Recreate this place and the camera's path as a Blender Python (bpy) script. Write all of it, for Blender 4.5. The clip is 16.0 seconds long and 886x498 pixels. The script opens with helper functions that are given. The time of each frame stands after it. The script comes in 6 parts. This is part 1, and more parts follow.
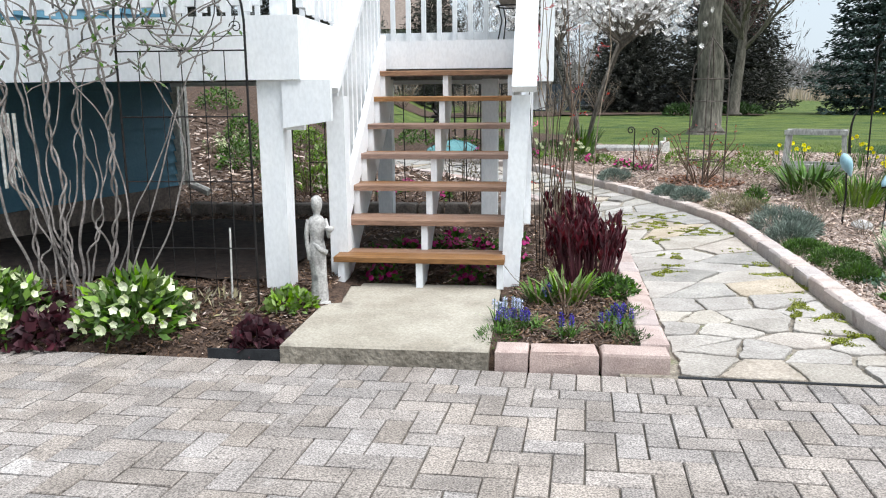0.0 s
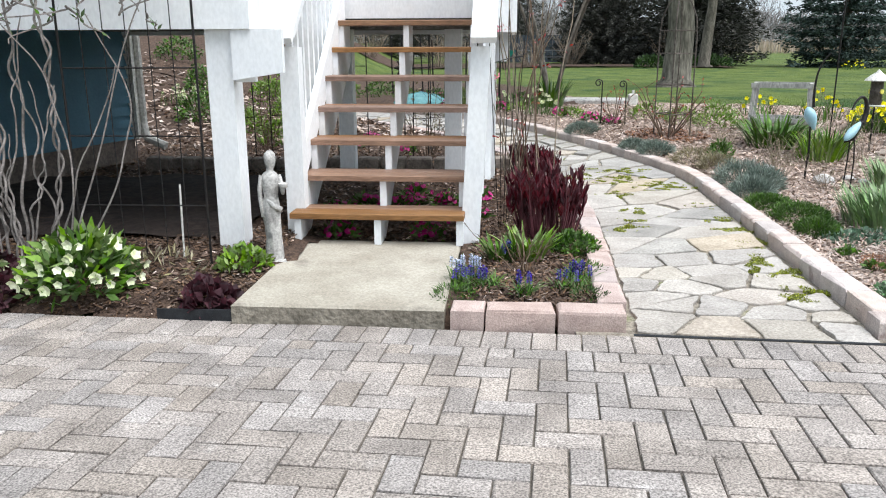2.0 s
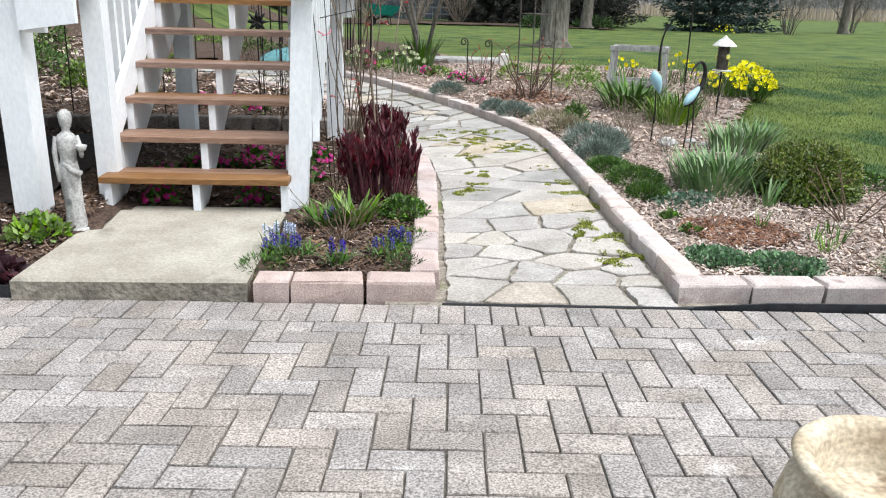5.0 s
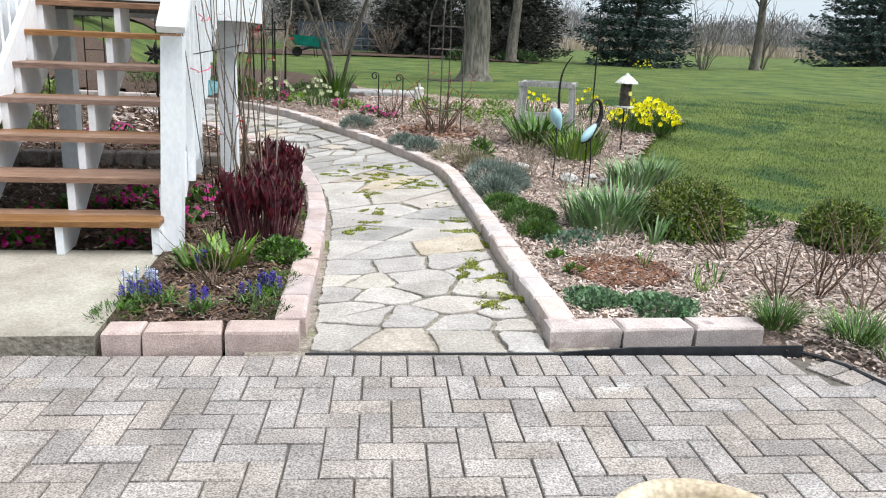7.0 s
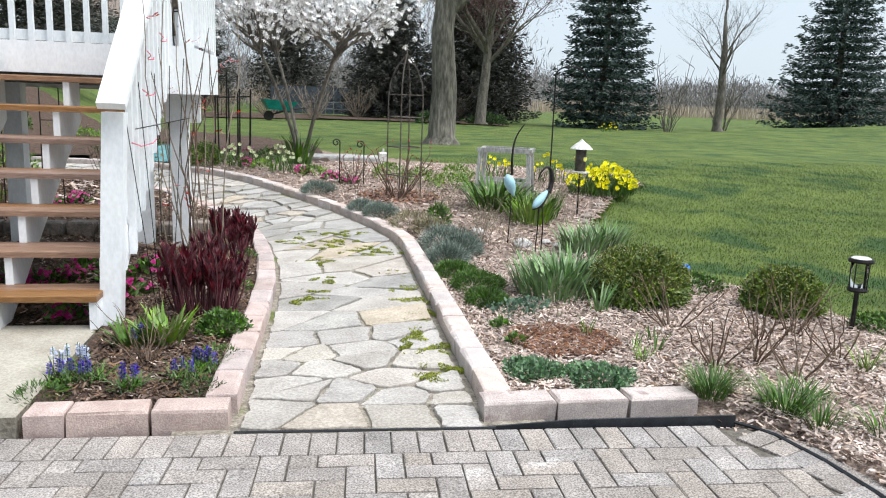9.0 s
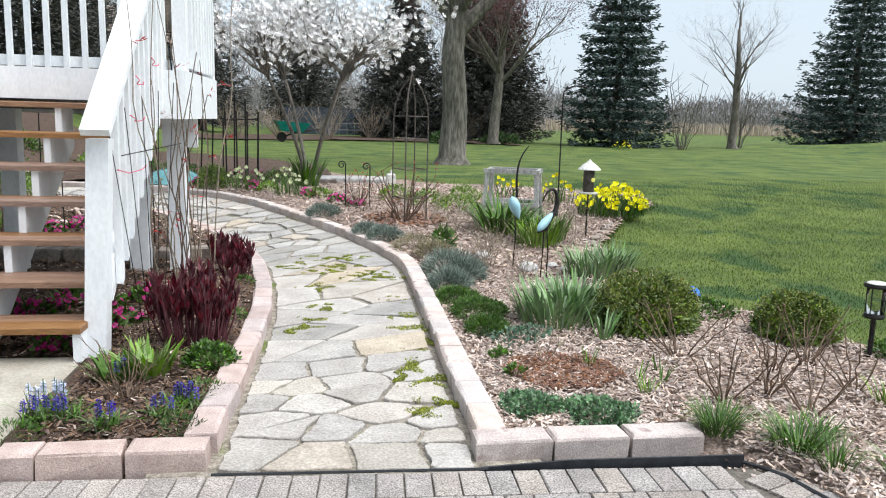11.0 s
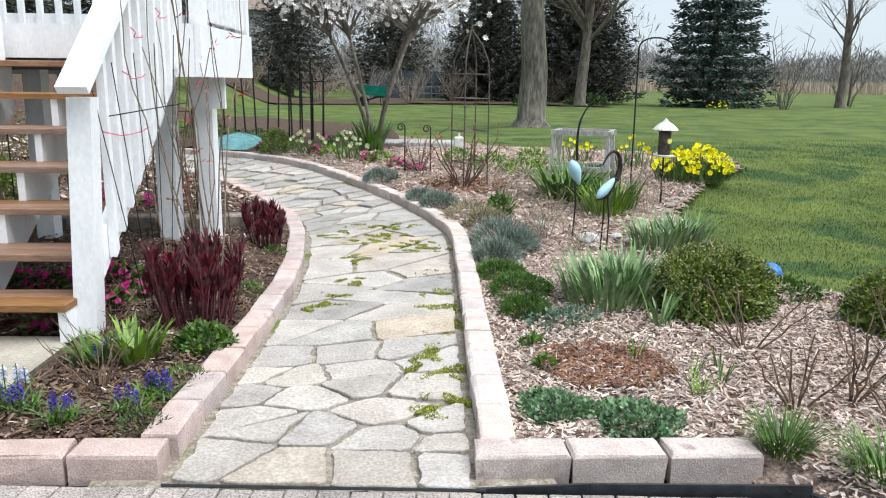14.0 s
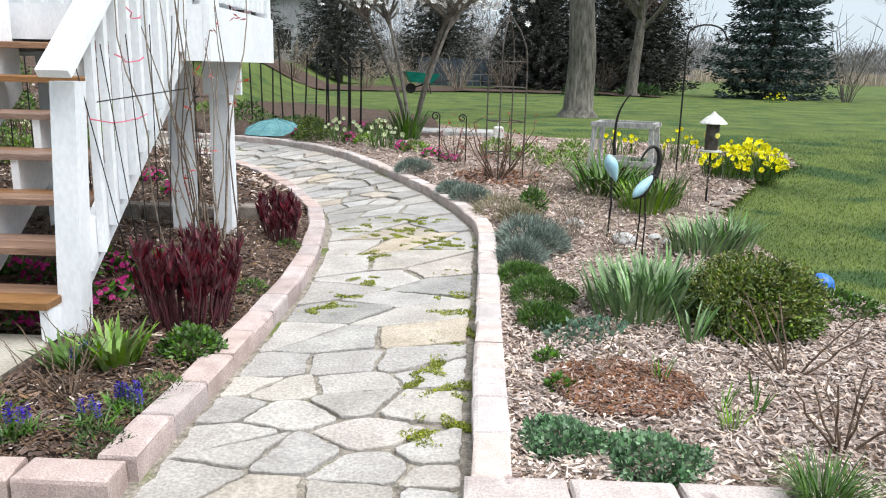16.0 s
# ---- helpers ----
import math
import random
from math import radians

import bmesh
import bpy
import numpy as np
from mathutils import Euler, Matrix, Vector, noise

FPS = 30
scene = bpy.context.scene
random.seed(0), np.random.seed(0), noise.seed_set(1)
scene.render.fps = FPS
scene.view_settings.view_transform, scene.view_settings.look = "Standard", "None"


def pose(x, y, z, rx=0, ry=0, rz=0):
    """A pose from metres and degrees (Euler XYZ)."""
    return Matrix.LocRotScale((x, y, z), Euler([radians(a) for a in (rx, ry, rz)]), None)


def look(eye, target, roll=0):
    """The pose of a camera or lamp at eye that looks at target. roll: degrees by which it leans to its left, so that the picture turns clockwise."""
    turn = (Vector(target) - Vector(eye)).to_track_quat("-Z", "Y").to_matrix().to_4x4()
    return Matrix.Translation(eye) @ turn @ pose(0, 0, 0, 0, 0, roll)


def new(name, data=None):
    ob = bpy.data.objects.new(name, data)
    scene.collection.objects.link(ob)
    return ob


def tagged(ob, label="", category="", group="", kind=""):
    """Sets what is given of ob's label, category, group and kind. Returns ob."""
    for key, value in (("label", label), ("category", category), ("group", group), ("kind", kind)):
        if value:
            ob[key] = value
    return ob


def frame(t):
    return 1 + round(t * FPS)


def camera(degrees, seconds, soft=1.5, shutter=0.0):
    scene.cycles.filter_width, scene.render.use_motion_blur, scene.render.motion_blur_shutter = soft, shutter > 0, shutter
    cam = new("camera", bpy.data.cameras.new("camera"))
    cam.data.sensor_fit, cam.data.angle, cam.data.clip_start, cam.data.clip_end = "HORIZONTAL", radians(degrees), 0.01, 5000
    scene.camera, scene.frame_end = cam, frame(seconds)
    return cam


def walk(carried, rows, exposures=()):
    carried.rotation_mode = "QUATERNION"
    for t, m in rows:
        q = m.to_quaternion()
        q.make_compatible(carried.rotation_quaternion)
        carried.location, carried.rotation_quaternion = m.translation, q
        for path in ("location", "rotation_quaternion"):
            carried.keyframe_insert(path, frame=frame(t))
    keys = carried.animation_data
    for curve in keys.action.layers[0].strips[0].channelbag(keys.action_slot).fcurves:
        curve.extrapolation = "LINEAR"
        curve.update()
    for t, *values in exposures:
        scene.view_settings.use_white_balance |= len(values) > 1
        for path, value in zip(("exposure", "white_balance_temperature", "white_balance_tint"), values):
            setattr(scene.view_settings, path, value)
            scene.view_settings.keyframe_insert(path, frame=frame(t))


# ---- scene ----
cam = camera(59.4, 16.0, soft=1.1)
PATH = [
    (0, (0.213, 0.221, 1.214), (0.146, 2.182, 0.829), -0.44),
    (0.5, (0.221, 0.237, 1.208), (0.162, 2.193, 0.794), -0.42),
    (1, (0.231, 0.259, 1.206), (0.186, 2.209, 0.763), -0.40),
    (1.5, (0.251, 0.282, 1.209), (0.228, 2.226, 0.737), -0.28),
    (2, (0.290, 0.303, 1.216), (0.294, 2.238, 0.713), -0.18),
    (2.5, (0.340, 0.330, 1.213), (0.380, 2.258, 0.683), 0.07),
    (3, (0.405, 0.362, 1.207), (0.482, 2.282, 0.653), 0.30),
    (3.5, (0.472, 0.391, 1.208), (0.592, 2.302, 0.631), 0.62),
    (4, (0.539, 0.409, 1.208), (0.708, 2.312, 0.615), 0.96),
    (4.5, (0.610, 0.414, 1.217), (0.829, 2.308, 0.615), 1.23),
    (4.7, (0.636, 0.416, 1.219), (0.876, 2.307, 0.615), 1.32),
    (6.8, (0.973, 0.473, 1.265), (1.396, 2.352, 0.727), 2.52),
    (7, (0.986, 0.486, 1.269), (1.423, 2.366, 0.744), 2.38),
    (7.5, (1.034, 0.472, 1.286), (1.503, 2.354, 0.799), 2.44),
    (8, (1.079, 0.461, 1.308), (1.567, 2.347, 0.859), 2.52),
    (8.5, (1.125, 0.446, 1.326), (1.622, 2.339, 0.916), 2.33),
    (9, (1.162, 0.440, 1.340), (1.662, 2.340, 0.966), 2.16),
    (11.5, (1.367, 0.636, 1.361), (1.799, 2.562, 1.033), 1.35),
    (12, (1.443, 0.713, 1.351), (1.835, 2.645, 1.010), 1.07),
    (12.5, (1.519, 0.786, 1.346), (1.871, 2.721, 0.985), 0.87),
    (13, (1.596, 0.860, 1.339), (1.909, 2.798, 0.956), 0.73),
    (13.5, (1.675, 0.947, 1.324), (1.947, 2.887, 0.921), 0.70),
    (14, (1.749, 1.047, 1.309), (1.982, 2.989, 0.888), 0.71),
    (14.5, (1.814, 1.139, 1.300), (2.013, 3.081, 0.867), 0.78),
    (15, (1.875, 1.230, 1.298), (2.041, 3.174, 0.856), 0.99),
    (15.5, (1.925, 1.304, 1.309), (2.062, 3.249, 0.860), 1.30),
    (16, (1.960, 1.367, 1.311), (2.071, 3.312, 0.858), 1.36),
]
walk(cam, [(t, look(eye, target, roll)) for t, eye, target, roll in PATH])

# ---- light ----
world = bpy.data.worlds.new("overcast_sky")
scene.world = world
world.use_nodes = True
wn, wl = world.node_tree.nodes, world.node_tree.links
sky = wn.new("ShaderNodeTexSky")
sky.sky_type, sky.sun_disc = "NISHITA", False
sky.sun_elevation, sky.sun_rotation = radians(64), radians(123)
sky.air_density, sky.dust_density, sky.ozone_density = 1.0, 3.0, 1.0
soft_sky = wn.new("ShaderNodeMix")
soft_sky.data_type = "RGBA"
soft_sky.inputs[0].default_value = 0.8
soft_sky.inputs[7].default_value = (6.0, 6.9, 7.7, 1)
wl.new(sky.outputs[0], soft_sky.inputs[6])
wl.new(soft_sky.outputs[2], wn["Background"].inputs["Color"])
wn["Background"].inputs["Strength"].default_value = 0.078
sun_data = bpy.data.lights.new("sun", "SUN")
sun_data.energy, sun_data.angle, sun_data.color = 2.85, radians(55), (0.985, 0.99, 1.0)
sun = new("sun", sun_data)
sun.matrix_world = look((0, 0, 0), (-0.37, 0.24, -0.90))
scene.view_settings.exposure = 0.85


# ---- materials ----
def mat(name, dark, light, scale=12.0, rough=0.75, bump=0.25, bump_scale=None, rand=0.0, island=0.0, metal=0.0, spot=None, spots=0.6, spot_scale=3.0, stretch=(1, 1, 1), fine=0.25, coords="Position", dist=0.004):
    m = bpy.data.materials.new(name)
    m.use_nodes = True
    n, l = m.node_tree.nodes, m.node_tree.links
    b = n["Principled BSDF"]
    geo = n.new("ShaderNodeNewGeometry")
    mp = n.new("ShaderNodeMapping")
    mp.inputs["Scale"].default_value = stretch
    if coords == "Position":
        l.new(geo.outputs["Position"], mp.inputs[0])
    else:
        tc = n.new("ShaderNodeTexCoord")
        l.new(tc.outputs["Object"], mp.inputs[0])
    big = n.new("ShaderNodeTexNoise")
    big.inputs["Scale"].default_value, big.inputs["Detail"].default_value = scale, 5.0
    small = n.new("ShaderNodeTexNoise")
    small.inputs["Scale"].default_value, small.inputs["Detail"].default_value = bump_scale or scale * 7, 4.0
    for t in (big, small):
        l.new(mp.outputs[0], t.inputs["Vector"])
    ramp = n.new("ShaderNodeValToRGB")
    e = ramp.color_ramp.elements
    e[0].position, e[1].position = 0.33, 0.68
    e[0].color, e[1].color = (*dark, 1), (*light, 1)
    l.new(big.outputs["Fac"], ramp.inputs[0])
    col = ramp.outputs[0]
    if spot:
        sp = n.new("ShaderNodeTexNoise")
        sp.inputs["Scale"].default_value, sp.inputs["Detail"].default_value = spot_scale, 4.0
        l.new(mp.outputs[0], sp.inputs["Vector"])
        rg = n.new("ShaderNodeMapRange")
        rg.inputs[1].default_value, rg.inputs[2].default_value = spots, spots + 0.08
        l.new(sp.outputs["Fac"], rg.inputs[0])
        mx = n.new("ShaderNodeMix")
        mx.data_type = "RGBA"
        l.new(rg.outputs[0], mx.inputs[0])
        l.new(col, mx.inputs[6])
        mx.inputs[7].default_value = (*spot, 1)
        col = mx.outputs[2]
    val = n.new("ShaderNodeMapRange")
    val.inputs[1].default_value, val.inputs[2].default_value = 0.34, 0.66
    val.inputs[3].default_value, val.inputs[4].default_value = 1 - fine, 1 + fine
    l.new(small.outputs["Fac"], val.inputs[0])
    gain = val.outputs[0]
    for amount, node, out in ((rand, "ShaderNodeObjectInfo", "Random"), (island, None, "Random Per Island")):
        if amount:
            src = n.new(node) if node else geo
            r = n.new("ShaderNodeMapRange")
            r.inputs[3].default_value, r.inputs[4].default_value = 1 - amount, 1 + amount
            l.new(src.outputs[out], r.inputs[0])
            mu = n.new("ShaderNodeMath")
            mu.operation = "MULTIPLY"
            l.new(gain, mu.inputs[0])
            l.new(r.outputs[0], mu.inputs[1])
            gain = mu.outputs[0]
            hs = n.new("ShaderNodeHueSaturation")
            h = n.new("ShaderNodeMapRange")
            h.inputs[3].default_value, h.inputs[4].default_value = 0.492, 0.506
            fr = n.new("ShaderNodeMath")
            fr.operation = "FRACT"
            m7 = n.new("ShaderNodeMath")
            m7.operation = "MULTIPLY"
            m7.inputs[1].default_value = 7.31
            l.new(src.outputs[out], m7.inputs[0])
            l.new(m7.outputs[0], fr.inputs[0])
            l.new(fr.outputs[0], h.inputs[0])
            l.new(h.outputs[0], hs.inputs["Hue"])
            sat = n.new("ShaderNodeMapRange")
            sat.inputs[3].default_value, sat.inputs[4].default_value = 0.7, 1.3
            l.new(fr.outputs[0], sat.inputs[0])
            l.new(sat.outputs[0], hs.inputs["Saturation"])
            l.new(col, hs.inputs["Color"])
            col = hs.outputs[0]
    mul = n.new("ShaderNodeMix")
    mul.data_type, mul.blend_type = "RGBA", "MULTIPLY"
    mul.inputs[0].default_value = 1.0
    l.new(col, mul.inputs[6])
    l.new(gain, mul.inputs[7])
    l.new(mul.outputs[2], b.inputs["Base Color"])
    b.inputs["Roughness"].default_value = rough
    b.inputs["Metallic"].default_value = metal
    b.inputs["Specular IOR Level"].default_value = 0.3
    if bump:
        bp = n.new("ShaderNodeBump")
        bp.inputs["Strength"].default_value, bp.inputs["Distance"].default_value = bump, dist
        l.new(small.outputs["Fac"], bp.inputs["Height"])
        l.new(bp.outputs[0], b.inputs["Normal"])
    return m


WHITE = mat("white_paint", (0.79, 0.81, 0.835), (0.865, 0.875, 0.885), 5, 0.45, 0.15, 60, spot=(0.42, 0.38, 0.34), spots=0.74, spot_scale=9, fine=0.05, stretch=(1, 1, 0.5))
TREAD = mat("stained_decking", (0.195, 0.11, 0.068), (0.30, 0.18, 0.115), 9, 0.5, 0.3, 40, stretch=(0.25, 4, 4), fine=0.22, rand=0.1)
DECKWOOD = mat("grey_deck_wood", (0.16, 0.15, 0.14), (0.28, 0.27, 0.25), 6, 0.8, 0.3, 40)
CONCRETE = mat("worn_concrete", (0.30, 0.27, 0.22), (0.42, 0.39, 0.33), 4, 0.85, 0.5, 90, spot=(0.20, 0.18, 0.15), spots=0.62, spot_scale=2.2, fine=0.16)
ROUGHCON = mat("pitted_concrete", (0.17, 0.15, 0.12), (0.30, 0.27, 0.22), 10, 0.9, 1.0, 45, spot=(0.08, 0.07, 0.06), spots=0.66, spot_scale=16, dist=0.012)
PAVER = mat("grey_paver", (0.232, 0.207, 0.190), (0.335, 0.301, 0.277), 5, 0.88, 0.4, 150, rand=0.15, fine=0.55, coords="Position", spot=(0.41, 0.38, 0.36), spots=0.64, spot_scale=3.3)
PAVERS = mat("grey_pavers", (0.232, 0.207, 0.190), (0.335, 0.301, 0.277), 5, 0.88, 0.4, 150, island=0.15, fine=0.55, spot=(0.41, 0.38, 0.36), spots=0.64, spot_scale=3.3)
SAND = mat("joint_sand", (0.09, 0.08, 0.068), (0.18, 0.16, 0.135), 25, 0.95, 0.5, 120)
BLOCK = mat("pink_concrete_block", (0.375, 0.295, 0.272), (0.50, 0.41, 0.38), 9, 0.85, 0.6, 150, rand=0.11, fine=0.2, spot=(0.34, 0.265, 0.25), spots=0.64, spot_scale=9)
BLOCK_P = mat("pale_concrete_block", (0.43, 0.36, 0.335), (0.57, 0.50, 0.465), 9, 0.85, 0.6, 150, rand=0.11, fine=0.2, spot=(0.34, 0.265, 0.25), spots=0.64, spot_scale=9)
FLAG = mat("limestone_flag", (0.325, 0.298, 0.268), (0.435, 0.405, 0.37), 5, 0.85, 0.9, 80, rand=0.15, fine=0.2, spot=(0.37, 0.345, 0.31), spots=0.62, spot_scale=7, dist=0.006)
FLAG_B = mat("grey_flag", (0.275, 0.262, 0.244), (0.38, 0.362, 0.335), 5, 0.85, 0.9, 80, rand=0.15, fine=0.2, spot=(0.25, 0.242, 0.23), spots=0.62, spot_scale=7, dist=0.006)
FLAG_T = mat("tan_flag", (0.33, 0.285, 0.235), (0.43, 0.378, 0.32), 5, 0.85, 0.9, 80, rand=0.12, fine=0.2, spot=(0.30, 0.26, 0.21), spots=0.62, spot_scale=7, dist=0.006)
GRIT = mat("path_grit", (0.15, 0.13, 0.105), (0.33, 0.295, 0.245), 22, 0.95, 0.8, 90, spot=(0.10, 0.13, 0.03), spots=0.58, spot_scale=2.5, fine=0.3)
MULCH = mat("faded_mulch", (0.16, 0.115, 0.09), (0.36, 0.275, 0.23), 20, 0.95, 1.0, 70, fine=0.45, dist=0.015)
MULCHD = mat("dark_mulch", (0.046, 0.030, 0.024), (0.11, 0.072, 0.051), 20, 0.95, 1.0, 70, fine=0.45, dist=0.015)
CHIP = mat("wood_chips", (0.33, 0.255, 0.215), (0.56, 0.46, 0.40), 9, 0.9, 0.3, 80, island=0.45)
CHIPD = mat("brown_wood_chips", (0.085, 0.053, 0.037), (0.185, 0.123, 0.088), 9, 0.9, 0.3, 80, island=0.5)
CHIPR = mat("red_brown_chips", (0.16, 0.075, 0.045), (0.26, 0.135, 0.085), 9, 0.9, 0.3, 80, island=0.4)
LAWN = mat("lawn", (0.054, 0.086, 0.016), (0.122, 0.160, 0.035), 1.1, 0.9, 0.8, 60, spot=(0.036, 0.075, 0.018), spots=0.545, spot_scale=0.9, fine=0.3, dist=0.03)
GRASS = mat("grass_blades", (0.074, 0.119, 0.020), (0.150, 0.202, 0.042), 1.1, 0.7, 0, island=0.45, spot=(0.045, 0.097, 0.022), spots=0.545, spot_scale=0.9)
BLACKPL = mat("black_plastic_edging", (0.015, 0.017, 0.02), (0.03, 0.033, 0.037), 20, 0.5, 0.1)
SIDING = mat("blue_vinyl_siding", (0.080, 0.190, 0.264), (0.104, 0.233, 0.315), 3, 0.55, 0.15, 50, fine=0.08)
FOUND = mat("foundation", (0.16, 0.13, 0.11), (0.26, 0.21, 0.18), 6, 0.9, 0.5)
TRIMW = mat("off_white_metal", (0.55, 0.54, 0.50), (0.68, 0.67, 0.64), 6, 0.45, 0.05)
IRON = mat("black_iron", (0.012, 0.012, 0.013), (0.035, 0.03, 0.028), 30, 0.55, 0.2, metal=0.4)
RUST = mat("weathered_steel", (0.06, 0.05, 0.042), (0.14, 0.12, 0.105), 30, 0.7, 0.2, metal=0.3)
STATUE = mat("weathered_cast_stone", (0.27, 0.26, 0.25), (0.52, 0.51, 0.49), 16, 0.9, 0.6, 80, spot=(0.16, 0.16, 0.16), spots=0.6, spot_scale=10)
POT = mat("cream_stone_pot", (0.38, 0.30, 0.20), (0.58, 0.50, 0.38), 8, 0.8, 0.5, 70, spot=(0.25, 0.18, 0.12), spots=0.62, spot_scale=7)
# soil tone deepened with the deck's shade; the pot's soil shares it
SOIL_SHADED = mat("shaded_soil", (0.018, 0.013, 0.012), (0.05, 0.036, 0.03), 20, 0.95, 0.8)


# ---- mesh helpers ----
class Build:
    def __init__(self):
        self.v, self.f = [], []

    def add(self, verts, faces):
        k = len(self.v)
        self.v.extend([tuple(p) for p in verts])
        self.f.extend([tuple(i + k for i in q) for q in faces])
        return self

    def box(self, x0, x1, y0, y1, z0, z1, ch=0.0):
        """A box; ch chamfers the four top edges."""
        if not ch:
            return self.add([(x, y, z) for z in (z0, z1) for y in (y0, y1) for x in (x0, x1)],
                            [(0, 2, 3, 1), (4, 5, 7, 6), (0, 1, 5, 4), (2, 6, 7, 3), (0, 4, 6, 2), (1, 3, 7, 5)])
        r = lambda a, z: [(x0 + a, y0 + a, z), (x1 - a, y0 + a, z), (x1 - a, y1 - a, z), (x0 + a, y1 - a, z)]
        vs = r(0, z0) + r(0, z1 - ch) + r(ch, z1)
        fs = [(3, 2, 1, 0), (8, 9, 10, 11)]
        for k in (0, 4):
            fs += [(k + i, k + (i + 1) % 4, k + 4 + (i + 1) % 4, k + 4 + i) for i in range(4)]
        return self.add(vs, fs)

    def beam(self, a, b, w, h, up=(0, 0, 1)):
        """A board from a to b, w wide and h high across up."""
        a, b, up = Vector(a), Vector(b), Vector(up)
        d = (b - a).normalized()
        s = d.cross(up).normalized() * w / 2
        t = s.cross(d).normalized() * h / 2
        vs = [p + i * s + j * t for p in (a, b) for i, j in ((-1, -1), (1, -1), (1, 1), (-1, 1))]
        return self.add(vs, [(0, 3, 2, 1), (4, 5, 6, 7)] + [(i, (i + 1) % 4, 4 + (i + 1) % 4, 4 + i) for i in range(4)][::1])

    def tube(self, pts, radii, n=6, cap=True):
        pts = [Vector(p) for p in pts]
        if not isinstance(radii, (list, tuple)):
            radii = [radii] * len(pts)
        vs, fs = [], []
        side = None
        for i, p in enumerate(pts):
            d = (pts[min(i + 1, len(pts) - 1)] - pts[max(i - 1, 0)]).normalized()
            if side is None:
                side = d.orthogonal().normalized()
            side = (side - d * side.dot(d))
            side = side.normalized() if side.length > 1e-6 else d.orthogonal().normalized()
            t = d.cross(side)
            vs += [p + radii[i] * (math.cos(2 * math.pi * k / n) * side + math.sin(2 * math.pi * k / n) * t) for k in range(n)]
        for i in range(len(pts) - 1):
            fs += [(i * n + k, i * n + (k + 1) % n, (i + 1) * n + (k + 1) % n, (i + 1) * n + k) for k in range(n)]
        if cap:
            fs += [tuple(range(n))[::-1], tuple((len(pts) - 1) * n + k for k in range(n))]
        return self.add(vs, fs)

    def lathe(self, profile, n=20, at=(0, 0, 0), squash=1.0):
        """A turned body from (radius, height) pairs."""
        vs = [(at[0] + r * math.cos(2 * math.pi * k / n), at[1] + squash * r * math.sin(2 * math.pi * k / n), at[2] + z) for r, z in profile for k in range(n)]
        fs = [(i * n + k, i * n + (k + 1) % n, (i + 1) * n + (k + 1) % n, (i + 1) * n + k) for i in range(len(profile) - 1) for k in range(n)]
        fs += [tuple(range(n))[::-1], tuple((len(profile) - 1) * n + k for k in range(n))]
        return self.add(vs, fs)

    def blade(self, base, direction, length, width, bend=0.3, n=3, cup=0.0):
        """A strap leaf that bends over towards its direction's side."""
        p, d = Vector(base), Vector(direction).normalized()
        flat = Vector((d.x, d.y, 0))
        flat = flat.normalized() if flat.length > 0.01 else Vector((1, 0, 0))
        s = flat.cross(Vector((0, 0, 1))).normalized()
        vs = []
        for i in range(n + 1):
            f = i / n
            w = width * (0.75 + 0.5 * f) * (1 - f ** 3) / 2 + 0.0004
            vs += [p - s * w, p + s * w]
            d = (d + bend / n * (flat * 0.7 - Vector((0, 0, 0.75)) * f * 1.6)).normalized()
            p = p + d * length / n
        return self.add(vs, [(2 * i, 2 * i + 1, 2 * i + 3, 2 * i + 2) for i in range(n)])

    def mesh(self, name):
        me = bpy.data.meshes.new(name)
        me.from_pydata(self.v, [], self.f)
        me.update()
        return me

    def part(self, name, material, parent=None, label="", smooth=False):
        me = self.mesh(name)
        me.materials.append(material)
        if smooth:
            me.shade_smooth()
        ob = new(name, me)
        if parent:
            ob.parent = parent
        return tagged(ob, label)


def quads(name, a, b, c, d, material, parent=None, label=""):
    """One mesh of loose four-cornered leaves from arrays of corners."""
    k = len(a)
    me = bpy.data.meshes.new(name)
    me.vertices.add(4 * k)
    me.vertices.foreach_set("co", np.stack([a, b, c, d], 1).astype(np.float32).ravel())
    me.loops.add(4 * k)
    me.loops.foreach_set("vertex_index", np.arange(4 * k, dtype=np.int32))
    me.polygons.add(k)
    me.polygons.foreach_set("loop_start", np.arange(0, 4 * k, 4, dtype=np.int32))
    me.update(calc_edges=True)
    me.materials.append(material)
    ob = new(name, me)
    if parent:
        ob.parent = parent
    return tagged(ob, label)


def leaves(name, at, way, length, width, material, parent=None, label="", rng=None, fold=0.0):
    """Diamond leaves: at (N,3) their feet, way (N,3) their directions."""
    rng = rng or np.random.default_rng(1)
    at, way = np.asarray(at, float), np.asarray(way, float)
    way = way / np.maximum(np.linalg.norm(way, axis=1, keepdims=True), 1e-6)
    side = np.cross(way, rng.normal(size=at.shape))
    side /= np.maximum(np.linalg.norm(side, axis=1, keepdims=True), 1e-6)
    L = (length * rng.uniform(0.65, 1.25, len(at)))[:, None]
    W = (width * rng.uniform(0.7, 1.2, len(at)))[:, None] / 2
    mid = at + way * L * 0.45
    return quads(name, at, mid + side * W, at + way * L, mid - side * W, material, parent, label)


def thing(name, label, category, at=(0, 0, 0), rz=0.0, group="", kind=""):
    ob = new(name)
    ob.matrix_world = pose(*at, 0, 0, rz)
    return tagged(ob, label, category, group, kind)


def smooth01(a, b, v):
    t = min(max((v - a) / (b - a), 0.0), 1.0)
    return t * t * (3 - 2 * t)


# ---- plan ----
# The paving, the stairs and the deck share one set of axes, turned by YARD.
YARD = -5.1
CY, SY = math.cos(radians(YARD)), math.sin(radians(YARD))


def yard(u, v):
    return u * CY - v * SY, u * SY + v * CY


